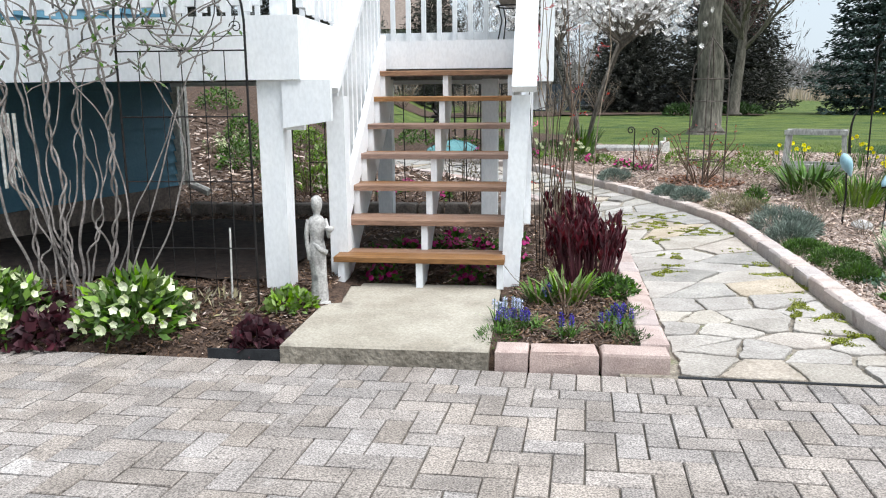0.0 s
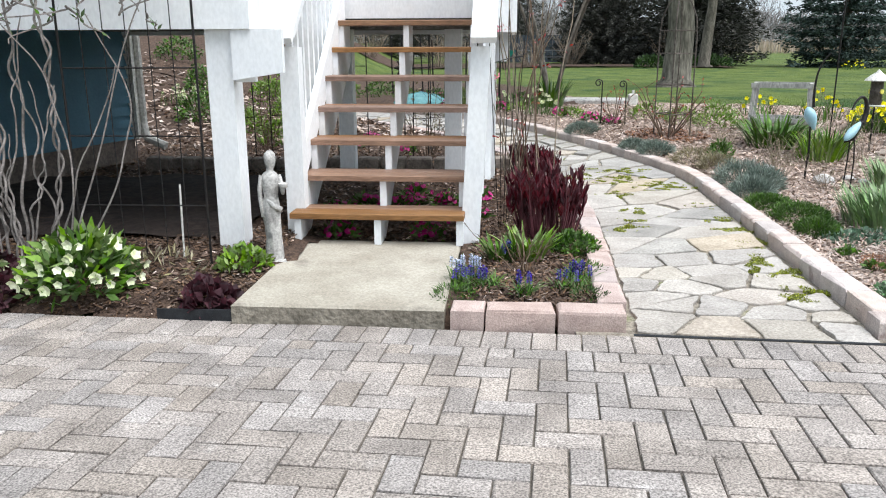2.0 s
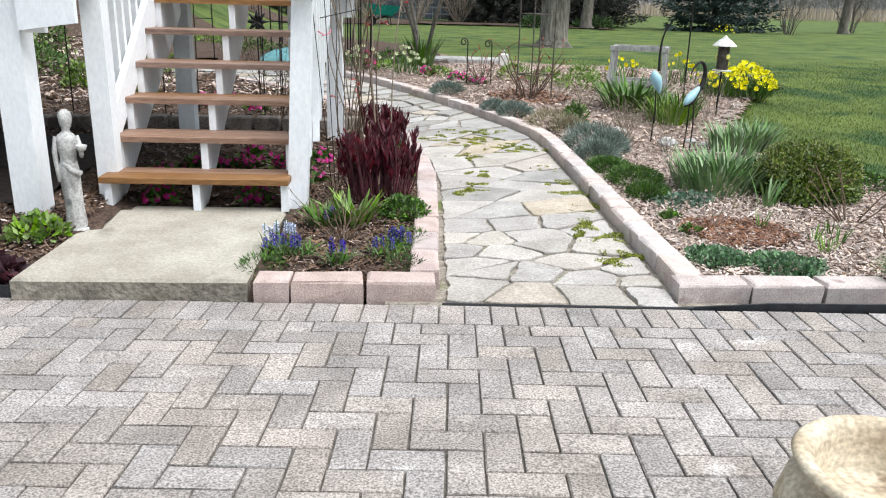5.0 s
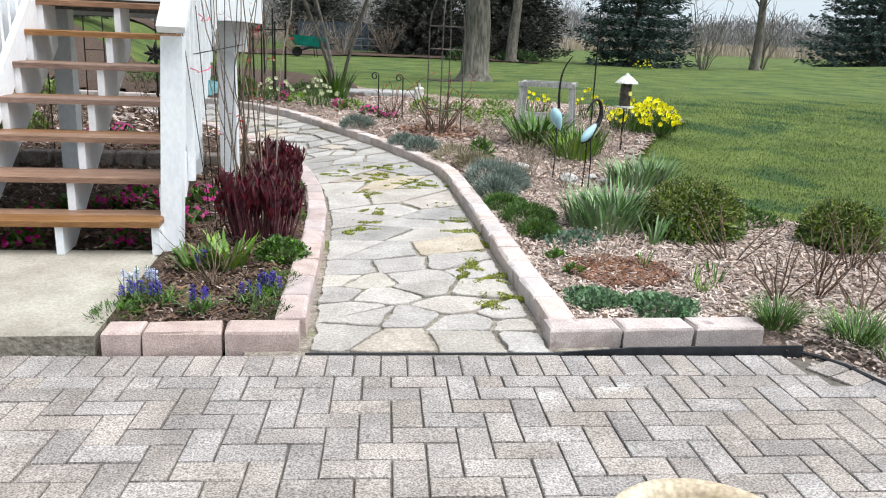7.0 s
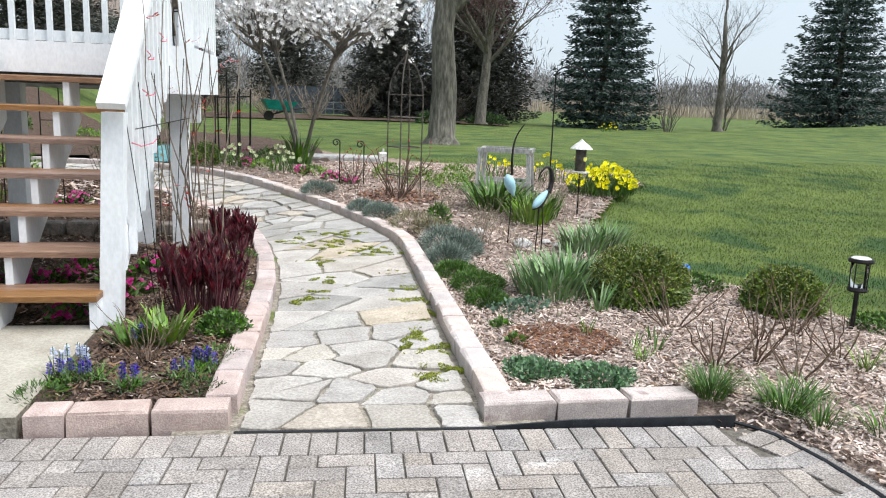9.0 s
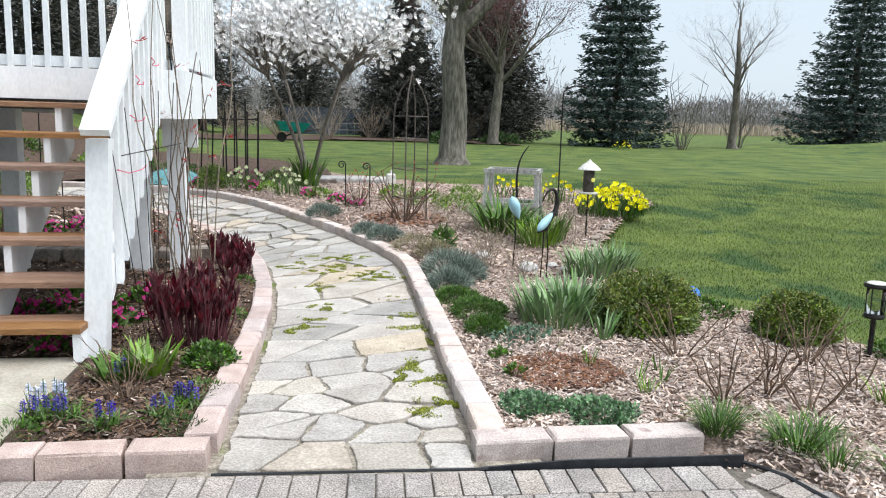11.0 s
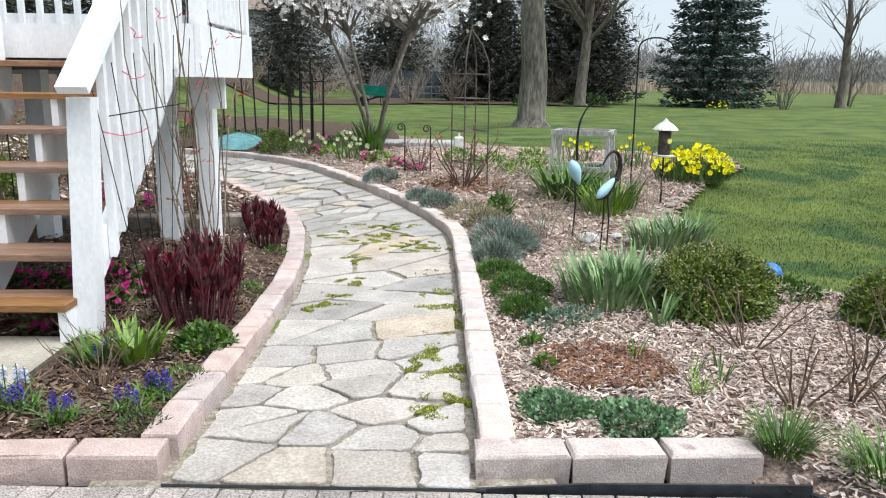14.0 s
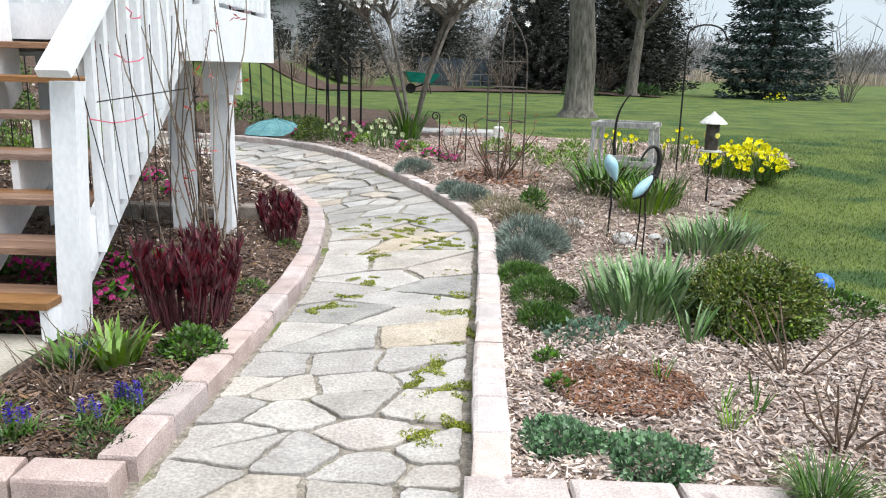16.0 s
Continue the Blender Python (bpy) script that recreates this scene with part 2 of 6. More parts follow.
def to_yard(x, y):
    return x * CY + y * SY, -x * SY + y * CY


CURB_R = [(2.15, 3.30), (2.18, 3.53), (2.215, 3.85), (2.255, 4.30), (2.325, 4.90), (2.405, 5.70), (2.50, 6.60), (2.57, 7.35), (2.56, 7.80), (2.45, 8.55), (2.25, 9.35), (1.98, 10.05), (1.63, 10.85), (1.16, 11.85), (0.62, 12.70), (-0.05, 13.40), (-1.0, 13.95), (-2.2, 14.3)]
CURB_L = [(1.115, 3.455), (1.14, 3.66), (1.19, 4.10), (1.30, 4.95), (1.39, 5.80), (1.41, 6.60), (1.37, 7.50), (1.26, 8.30), (0.87, 9.48), (0.42, 10.36), (-0.2, 11.2), (-1.0, 11.95), (-2.2, 12.5)]
# The pavers lie in a plane that falls gently towards the beds.
PAVED = pose(1.01, 3.248, 0.0124, -1.55, -0.643, -8.495)


def paver_edge(x):
    return 3.467 - 0.1494 * (x - 1.041)


def right_edge(y):
    return 3.19 + 0.1 * smooth01(0.8, 2.5, y) - max(0, y - 2.9) * 0.4


def pave_z(x, y):
    return 0.0124 + 0.0071 * (x - 1.01) - 0.0284 * (y - 3.248)



def along(line, step):
    """Points at even steps along a line, with their directions."""
    out, left = [], 0.0
    for (x0, y0), (x1, y1) in zip(line, line[1:]):
        d = math.hypot(x1 - x0, y1 - y0)
        while left < d:
            f = left / d
            out.append((x0 + (x1 - x0) * f, y0 + (y1 - y0) * f, math.atan2(y1 - y0, x1 - x0)))
            left += step
        left -= d
    return out


def curb_x(line, y):
    for (x0, y0), (x1, y1) in zip(line, line[1:]):
        if y0 <= y <= y1:
            return x0 + (x1 - x0) * (y - y0) / (y1 - y0)
    return line[0][0] if y < line[0][1] else line[-1][0]


BORDER = [(3.36, 0.5), (5.02, 1.5), (5.02, 4.2), (4.85, 5.1), (4.62, 5.7), (4.66, 7.2), (4.95, 8.35), (5.9, 9.75), (7.0, 11.0), (7.25, 11.8), (6.6, 12.6), (5.6, 13.3), (4.2, 14.1), (2.9, 16.0), (1.6, 19.0), (-0.5, 21.5), (-4.0, 22.5)]


def lawn_z(x, y):
    z = -0.02 + 0.24 * smooth01(7.0, 12.5, y)
    z += 1.25 * math.exp(-((x - 46) / 13) ** 2 - ((y - 34) / 10) ** 2)
    z += 1.3 * smooth01(-1.5, -5, x) * smooth01(8.5, 17, y)
    z += 0.03 * math.sin(x * 0.35 + 1) * math.sin(y * 0.28)
    return z


def bed_z(x, y):
    """Height of the planting beds."""
    u, v = to_yard(x, y)
    if x > curb_x(CURB_R, y) - 0.05 and (y > 3 or x > 3.0):
        if y < 3.5 and x < 3.45:
            return pave_z(x, y) - 0.03 + 0.06 * smooth01(0.0, 0.16, x - right_edge(y))
        z = 0.045 + 0.22 * smooth01(7.0, 12.5, y) + 0.0284 * max(0, 3.2 - y)
        if y > 6.5:
            z = min(z, 0.12 * smooth01(8.5, 12.5, y) + 0.055 + 0.3 * max(off_line(x, y, CURB_R) - 0.14, 0.0))
        return z
    left = smooth01(-0.75, -1.15, u)
    z = -0.06 + 0.08 * smooth01(0.03, 0.14, y - paver_edge(x)) + 0.11 * smooth01(3.7, 4.5, v) * left + (0.05 * smooth01(3.6, 3.9, v) + 0.05 * smooth01(5, 6.5, v)) * (1 - left)
    if x > -0.6 and y > 3.8:
        z = min(z, 0.05 + 0.3 * max(off_line(x, y, CURB_L) - 0.16, 0.0))
    z += 0.08 * smooth01(8, 12, y)
    z += 1.3 * smooth01(-1.5, -5, x) * smooth01(8.5, 17, y)
    return z


def sheet(name, label, category, inside, height, x0, x1, y0, y1, step, material, kind="structure", rough=0.012, seed=3):
    """Ground cut to cells where inside(x, y) holds, with a little unevenness."""
    rng = random.Random(seed)
    me, idx = Build(), {}

    def vert(i, j):
        if (i, j) not in idx:
            x, y = x0 + i * step, y0 + j * step
            idx[i, j] = len(me.v)
            me.v.append((x, y, height(x, y) + rough * (noise.noise((x * 2.3, y * 2.3, seed)) + 0.6 * noise.noise((x * 9, y * 9, seed)))))
        return idx[i, j]
    for i in range(int((x1 - x0) / step)):
        for j in range(int((y1 - y0) / step)):
            if inside(x0 + (i + 0.5) * step, y0 + (j + 0.5) * step):
                me.f.append((vert(i, j), vert(i + 1, j), vert(i + 1, j + 1), vert(i, j + 1)))
    return tagged(me.part(name, material, smooth=True), label, category, kind=kind)


def off_line(x, y, line):
    """Distance from a line of points."""
    best = 9.0
    for (x0, y0), (x1, y1) in zip(line, line[1:]):
        dx, dy = x1 - x0, y1 - y0
        f = min(max(((x - x0) * dx + (y - y0) * dy) / (dx * dx + dy * dy), 0), 1)
        best = min(best, math.hypot(x - x0 - f * dx, y - y0 - f * dy))
    return best


def in_poly(p, poly):
    x, y, r = p[0], p[1], False
    for (x0, y0), (x1, y1) in zip(poly, poly[1:] + poly[:1]):
        if (y0 > y) != (y1 > y) and x < (x1 - x0) * (y - y0) / (y1 - y0) + x0:
            r = not r
    return r


PATH_POLY = CURB_L + CURB_R[::-1]
RIGHT_BED = CURB_R[::1] + BORDER[::-1] + [(3.36, 3.0), (3.3, 3.2), (3.16, 3.42), (2.2, 3.5)]


YARD_POLY = [(-7, -4), (3.3, -4)] + BORDER + [(-7, 22.5)]


# ---- ground ----
def make_ground():
    g = Build()
    xs = [-400, -200, -100, -60, -40] + [-28 + i for i in range(0, 26)] + [-2 + i * 0.4 for i in range(0, 30)] + [10 + i for i in range(0, 52)] + [66, 75, 90, 120, 200, 400]
    ys = [-300, -100, -40, -15, -6] + [i * 0.4 for i in range(0, 51)] + [21 + i * 1.5 for i in range(0, 34)] + [76, 90, 120, 180, 300, 700]
    for y in ys:
        for x in xs:
            deep = all(in_poly((x + a, y + b), YARD_POLY) for a in (-0.3, 0.3) for b in (-0.3, 0.3))
            g.v.append((x, y, lawn_z(x, y) - (0.3 if deep else 0.0)))
    w = len(xs)
    for j in range(len(ys) - 1):
        for i in range(w - 1):
            g.f.append((j * w + i, j * w + i + 1, (j + 1) * w + i + 1, (j + 1) * w + i))
    tagged(g.part("ground", LAWN, smooth=True), "wide green spring lawn with darker tufts", "lawn", kind="structure")


make_ground()
sheet("flower_bed_ground", "faded brown wood mulch of the flower bed", "mulch", lambda x, y: off_line(x, y, CURB_R) > 0.05 and (in_poly((x, y), RIGHT_BED) or (curb_x(CURB_R, y) + 0.02 < x < 3.9 and 3.45 < y < 13) or (right_edge(y) - 0.03 < x < 5.0 and 0.5 < y < 3.6)), bed_z, 0.0, 8.0, 0.5, 18.0, 0.1, MULCH, rough=0.025)
sheet("border_ground", "dark mulch of the bed under the deck", "mulch", lambda x, y: y > paver_edge(x) + 0.02 and off_line(x, y, CURB_L) > 0.05 and not in_poly((x, y), PATH_POLY) and x < curb_x(CURB_L, y) - 0.03 and not (x > 0.2 and to_yard(x, y)[1] < 3.66) and not (-0.93 < to_yard(x, y)[0] < -0.03 and to_yard(x, y)[1] < 4.75), bed_z, -7.0, 1.6, 3.0, 13.6, 0.1, MULCHD, rough=0.025, seed=5)
sheet("path_bed", "sandy grit with moss between the flagstones", "path", lambda x, y: off_line(x, y, CURB_L) < 0.24 or off_line(x, y, CURB_R) < 0.24 or any(in_poly((x + a, y), PATH_POLY) for a in (-0.1, 0, 0.1)) or (1.1 < x < 2.25 and 3.3 < y < 3.7 and to_yard(x, y)[1] > 3.56), lambda x, y: 0.0 + 0.12 * smooth01(8.5, 12.5, y), -2.2, 2.7, 3.3, 14.4, 0.07, GRIT, rough=0.006)

sheet("slope_ground", "dark mulch of the bed beyond the path", "mulch", lambda x, y: in_poly((x, y), YARD_POLY) and (y > 13.5 or x < curb_x(CURB_R, y) - 1.0) and not in_poly((x, y), PATH_POLY) and off_line(x, y, CURB_R) > 0.16 and x < 2.6, lambda x, y: bed_z(x, y) + 0.015 + 0.09 * smooth01(13, 16, y), -7.0, 2.6, 13.0, 22.5, 0.16, MULCHD, rough=0.03, seed=8)
sheet("tree_bed_ground", "brown mulch under the far trees", "mulch", lambda x, y: abs(y - 42 - 1.5 * math.sin(x * 0.3)) < 4.2, lambda x, y: lawn_z(x, y) + 0.06, -14.0, 14.0, 35.0, 49.0, 0.5, MULCHD, rough=0.03, seed=9)

# bare soil sheet whose near-black colour carries the shade under the deck
sheet("deck_soil", "bare soil under the deck, coloured near black for the deck's shade", "soil", lambda x, y: x < -0.8 and 4.7 < y < 6.9, lambda x, y: bed_z(x, y) + 0.03, -3.6, -0.8, 4.6, 7.0, 0.1, SOIL_SHADED, rough=0.03, seed=6)

# ---- house ----
def make_house():
    h = thing("house", "house with blue lap siding over a tan foundation", "house", kind="structure")
    a, b = Vector((-2.72, 7.95, 0)), Vector((-4.6, 2.4, 0))
    d = (b - a).normalized()
    nrm = Vector((-d.y, d.x, 0))
    L = (b - a).length
    side = nrm if nrm.x < 0 else -nrm
    w = Build()
    p = [a, b, b + side * 6, a + side * 6]
    w.add([(*q.xy, 0.36) for q in p] + [(*q.xy, 5.4) for q in p], [(0, 1, 5, 4), (1, 2, 6, 5), (2, 3, 7, 6), (3, 0, 4, 7), (4, 5, 6, 7)])
    w.part("wall", SIDING, h)
    f = Build()
    q = [v - side * 0.01 for v in p[:2]] + p[2:]
    f.add([(*k.xy, 0.0) for k in q] + [(*k.xy, 0.36) for k in q], [(0, 1, 5, 4), (1, 2, 6, 5), (2, 3, 7, 6), (3, 0, 4, 7), (4, 5, 6, 7)])
    f.part("foundation", FOUND, h)
    out = -side
    lap = Build()
    for face0, face1, o in ((a, b, out), (a, a + side * 6, -d)):
        base = len(lap.v)
        z = 0.36
        while z < 5.2:
            q0, q1 = face0 + o * 0.030, face1 + o * 0.030
            r0, r1 = face0 + o * 0.004, face1 + o * 0.004
            one = Build().add([(*q0.xy, z), (*q1.xy, z), (*r1.xy, z + 0.115), (*r0.xy, z + 0.115), (*r0.xy, z), (*r1.xy, z)], [(0, 1, 2, 3), (0, 4, 5, 1)])
            if z < 2.6:
                one.part("siding_board", SIDING, h)
            else:
                lap.add(one.v, one.f)
            z += 0.115
    lap.part("upper_siding", SIDING, h)
    c = Build()
    k = a + out * 0.015 - d * 0.015
    c.box(k.x - 0.045, k.x + 0.045, k.y - 0.045, k.y + 0.045, 0.36, 5.3)
    c.part("corner_trim", TRIMW, h)
    pipe = Build()
    e = a + out * 0.05 - d * 0.10
    pipe.tube([(e.x, e.y, 5.0), (e.x, e.y, 0.5), (e.x + 0.03, e.y - 0.02, 0.36), (e.x + 0.22, e.y - 0.05, 0.28)], 0.042, 8)
    pipe.part("downspout", TRIMW, h, "off-white metal downspout")
    r = Build()
    cc = (a + b + (b + side * 6) + (a + side * 6)) / 4
    r.add([(*(q + (q - cc) * 0.08).xy, 5.38) for q in p] + [(*((a + a + side * 6) / 2).xy, 7.4), (*((b + b + side * 6) / 2).xy, 7.4)], [(0, 1, 5, 4), (2, 3, 4, 5), (1, 2, 5), (3, 0, 4), (0, 3, 2, 1)])
    r.part("roof", FOUND, h)


make_house()

# ---- deck and stairs, in yard axes ----
FLOOR = 1.63
RISE, RUN, PAD = 0.189, 0.234, 0.084
V0 = 4.72


def yard_thing(name, label, category, kind=""):
    return thing(name, label, category, rz=YARD, kind=kind)


def make_deck():
    d = yard_thing("deck", "raised deck of white-painted wood on square posts", "deck")
    def p(name, fn, m=WHITE, label="", parent=None):
        b = Build()
        fn(b)
        return b.part(name, m, parent or d, label)
    p("front_beam", lambda b: b.box(-7.5, -1.085, 4.37, 4.41, 1.31, 1.645))
    p("side_fascia", lambda b: b.box(-1.125, -1.085, 4.412, 6.452, 1.31, 1.645))
    p("stair_fascia", lambda b: b.box(-1.083, 0.25, 6.455, 6.495, 1.43, 1.645))
    p("right_fascia", lambda b: b.box(0.252, 0.292, 6.18, 7.66, 1.32, 1.64))
    p("return_fascia", lambda b: b.box(0.12, 0.25, 6.18, 6.22, 1.32, 1.64))
    p("rear_fascia", lambda b: b.box(-7.5, 0.25, 7.64, 7.68, 1.33, 1.61))
    for v in (5.0, 5.6, 6.2, 6.9, 7.3):
        p("joist", lambda b: b.box(-7.4, -1.13 if v < 6.45 else 0.2, v, v + 0.04, 1.36, 1.60), DECKWOOD)
    v = 4.415
    while v < 7.5:
        p("deck_board", lambda b: b.box(-7.5, -1.13 if v < 6.45 else 0.245, v, v + 0.135, 1.612, FLOOR + 0.01), DECKWOOD)
        v += 0.14
    for u0, u1, v0, v1, z0 in ((-1.345, -1.205, 4.42, 4.56, 0.08), (-0.30, -0.16, 6.98, 7.12, 0.08), (0.0, 0.13, 6.98, 7.12, 0.08), (-1.22, -1.09, 7.0, 7.13, 0.08), (-3.4, -3.26, 4.42, 4.56, 0.05)):
        p("post", lambda b: b.box(u0, u1, v0, v1, z0, 1.605))
    # bracket boards beside the corner post
    p("corner_bracket", lambda b: b.box(-1.195, -1.09, 4.43, 4.47, 1.04, 1.309))
    p("corner_bracket", lambda b: b.add([(-1.195, 4.39, 1.05), (-0.925, 4.39, 1.09), (-0.925, 4.39, 1.309), (-1.195, 4.39, 1.309), (-1.195, 4.428, 1.05), (-0.925, 4.428, 1.09), (-0.925, 4.428, 1.309), (-1.195, 4.428, 1.309)], [(0, 1, 2, 3), (7, 6, 5, 4), (0, 4, 5, 1), (1, 5, 6, 2), (3, 2, 6, 7), (0, 3, 7, 4)]))
    p("post_bracket", lambda b: b.box(-0.02, 0.24, 6.93, 6.97, 1.1, 1.32))

    def railing(u0, v0, u1, v1, gap, z=FLOOR + 0.01, w=0.04):
        L = math.hypot(u1 - u0, v1 - v0)
        e = ((u1 - u0) / L, (v1 - v0) / L)
        r = Build().beam((u0, v0, z + 0.11), (u1, v1, z + 0.11), 0.04, 0.085).part("railing", WHITE, d)
        Build().beam((u0, v0, z + 0.92), (u1, v1, z + 0.92), 0.04, 0.085).part("top_rail", WHITE, r)
        Build().beam((u0, v0, z + 0.985), (u1, v1, z + 0.985), 0.14, 0.035).part("cap", WHITE, r)
        k = max(int(L / gap), 1)
        one = Build().box(-w / 2, w / 2, -w / 2, w / 2, 0, 0.92).mesh("baluster")
        one.materials.append(WHITE)
        out = (e[1] * 0.042, -e[0] * 0.042)
        for i in range(k):
            ob = new("baluster", one)
            ob.parent = r
            ob.matrix_basis = pose(u0 + e[0] * (i + 0.5) * L / k + out[0], v0 + e[1] * (i + 0.5) * L / k + out[1], z + 0.03, 0, 0, math.degrees(math.atan2(e[1], e[0])))
        return r
    railing(-5.1, 4.46, -1.31, 4.46, 0.125)
    railing(-1.14, 4.60, -1.14, 6.40, 0.115)
    railing(-4.1, 7.60, 0.2, 7.60, 0.14)
    railing(0.235, 6.42, 0.235, 7.55, 0.115)
    for u, v in ((-1.20, 4.47), (-1.14, 6.42), (0.235, 6.36), (0.235, 7.6), (-2.6, 7.6)):
        p("rail_post", lambda b: b.box(u - 0.045, u + 0.045, v - 0.045, v + 0.045, FLOOR + 0.012, FLOOR + 0.975))


def make_stairs():
    s = yard_thing("staircase", "open white wooden stairs with brown stained treads", "stairs")
    for i in range(7):
        z = PAD + RISE * (i + 1)
        v = V0 + RUN * i
        t = Build()
        t.box(-1.03, 0.0, v, v + 0.142, z - 0.036, z, 0.006)
        o = t.part("tread", TREAD, s, "brown stained board tread")
        t2 = Build()
        t2.box(-1.025, -0.005, v + 0.146, v + 0.285, z - 0.036, z - 0.001, 0.006)
        t2.part("tread", TREAD, s)
    top = PAD + RISE * 7
    for u in (-1.01, -0.53, -0.045):
        pts = [(V0 + 0.02, PAD), (V0 + 0.02, PAD + RISE - 0.037)]
        for i in range(7):
            pts.append((V0 + RUN * (i + 1) + 0.02, PAD + RISE * (i + 1) - 0.037))
            if i < 6:
                pts.append((V0 + RUN * (i + 1) + 0.02, PAD + RISE * (i + 2) - 0.037))
        pts += [(V0 + RUN * 7 + 0.02, PAD + RISE * 7 - 0.30), (V0 + 0.20, PAD)]
        n = len(pts)
        b = Build().add([(u + w, v, z) for w in (0, 0.04) for v, z in pts], [tuple(range(n)), tuple(range(n, 2 * n))[::-1]] + [(i, n + i, n + (i + 1) % n, (i + 1) % n) for i in range(n)])
        bm = bmesh.new()
        me = b.mesh("stringer")
        bm.from_mesh(me)
        bmesh.ops.triangulate(bm, faces=[f for f in bm.faces if len(f.verts) > 4])
        bmesh.ops.recalc_face_normals(bm, faces=bm.faces)
        bm.to_mesh(me)
        bm.free()
        me.materials.append(WHITE)
        ob = new("stringer", me)
        ob.parent = s
    slope = RISE / RUN
    for u, out in ((0.085, 1), (-1.025, -1)):
        w = 0.055
        vn = V0 + 0.13
        lean = 0.05 if out > 0 else 0.0
        b = Build().box(u - w, u + w, vn, vn + 0.1, 0.04, 1.22)
        b.v = [(x - lean * (1.2 - z), y, z) for x, y, z in b.v]
        n = b.part("newel_post", WHITE, s)
        # skirt board under the balusters
        r = Build()
        a0, a1 = vn + 0.10, V0 + RUN * 7 + 0.02
        zb = lambda v: PAD + RISE + (v - V0) * slope
        uu = u + out * 0.0
        r.add([(uu + k, v, zb(v) + h) for k in (-0.02, 0.02) for v, h in ((a0, -0.10), (a1, -0.22), (a1, 0.07), (a0, 0.09))],
              [(0, 1, 2, 3), (7, 6, 5, 4), (0, 4, 5, 1), (3, 2, 6, 7), (1, 5, 6, 2), (0, 3, 7, 4)])
        rail = r.part("railing", WHITE, s)
        c = Build()
        hz = 0.955
        v_lo, v_hi = vn - 0.10, V0 + RUN * 7 + 0.05
        c.beam((u + out * 0.02, v_lo, zb(v_lo) + hz), (u + out * 0.02, v_hi, zb(v_hi) + hz), 0.14, 0.04)
        c.part("handrail", WHITE, rail, "wide white handrail board with clipped corners")
        c = Build()
        c.beam((u, vn + 0.05, zb(vn + 0.05) + hz - 0.07), (u, v_hi, zb(v_hi) + hz - 0.07), 0.04, 0.09)
        c.part("sub_rail", WHITE, rail)
        k = 13
        for i in range(k):
            v = vn + 0.18 + i * 0.128
            if v > a1 - 0.03:
                break
            z0 = zb(v) - 0.02
            o = Build()
            q = u + out * 0.042
            o.add([(q + x, v + y, z) for x, y in ((-0.019, -0.019), (0.019, -0.019), (0.019, 0.019), (-0.019, 0.019)) for z in (z0 + y * slope - 0.05, z0 + y * slope + hz - 0.05)],
                  [(0, 2, 3, 1), (2, 4, 5, 3), (4, 6, 7, 5), (6, 0, 1, 7), (0, 6, 4, 2), (1, 3, 5, 7)])
            o.part("baluster", WHITE, rail)


make_deck()
make_stairs()


def make_pad():
    b = Build().box(-1.0, -0.02, 3.605, 4.84, -0.12, PAD, 0.012)
    p = b.part("concrete_pad", CONCRETE)
    p.matrix_world = pose(0, 0, 0, 0, 0, YARD)
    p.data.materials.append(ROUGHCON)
    # vertical sides take the pitted concrete, a darker mix than the top
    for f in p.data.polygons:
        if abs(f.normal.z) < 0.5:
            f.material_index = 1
    tagged(p, "worn concrete pad at the foot of the stairs", "concrete pad", kind="structure")


make_pad()


# ---- plants ----
def leafmat(name, dark, light, rough=0.6, island=0.3, scale=9):
    return mat(name, dark, light, scale, rough, 0, island=island, fine=0.15)


LEAF = leafmat("mid_green_leaf", (0.045, 0.10, 0.02), (0.11, 0.20, 0.045))
LEAF_B = leafmat("bright_green_leaf", (0.10, 0.19, 0.03), (0.20, 0.31, 0.06))
LEAF_D = leafmat("dark_green_leaf", (0.022, 0.052, 0.014), (0.06, 0.11, 0.03))
BOX = leafmat("boxwood_leaf", (0.065, 0.112, 0.024), (0.185, 0.25, 0.058))
GREY = leafmat("grey_lavender_leaf", (0.12, 0.16, 0.13), (0.24, 0.29, 0.25))
TAN = leafmat("dry_tan_leaf", (0.17, 0.15, 0.09), (0.30, 0.27, 0.17))
CATMINT = leafmat("catmint_leaf", (0.09, 0.17, 0.085), (0.18, 0.29, 0.155))
SEDUM = leafmat("blue_green_leaf", (0.085, 0.15, 0.10), (0.17, 0.26, 0.18))
IRISL = leafmat("iris_leaf", (0.11, 0.19, 0.075), (0.23, 0.34, 0.16))
PURPLE = leafmat("purple_leaf", (0.028, 0.010, 0.014), (0.085, 0.03, 0.04))
PEONY = leafmat("red_shoot", (0.05, 0.009, 0.014), (0.13, 0.028, 0.038), 0.45)
PETALW = leafmat("cream_petal", (0.50, 0.56, 0.30), (0.80, 0.82, 0.64), 0.5, 0.12)
PETALM = leafmat("white_petal", (0.68, 0.66, 0.66), (0.84, 0.83, 0.82), 0.5, 0.1)
PETALY = leafmat("yellow_petal", (0.84, 0.75, 0.03), (0.93, 0.88, 0.10), 0.5, 0.15)
PETALP = leafmat("magenta_petal", (0.22, 0.007, 0.085), (0.40, 0.025, 0.165), 0.5, 0.25)
PETALB = leafmat("violet_blue_petal", (0.05, 0.04, 0.22), (0.13, 0.11, 0.40), 0.5, 0.25)
PETALC = leafmat("pale_blue_petal", (0.42, 0.47, 0.66), (0.62, 0.66, 0.78), 0.5, 0.1)
REDBUD = leafmat("red_rose_shoot", (0.30, 0.03, 0.035), (0.50, 0.10, 0.09), 0.5, 0.2)
MOSS = leafmat("moss", (0.17, 0.20, 0.025), (0.34, 0.37, 0.08), 0.9)
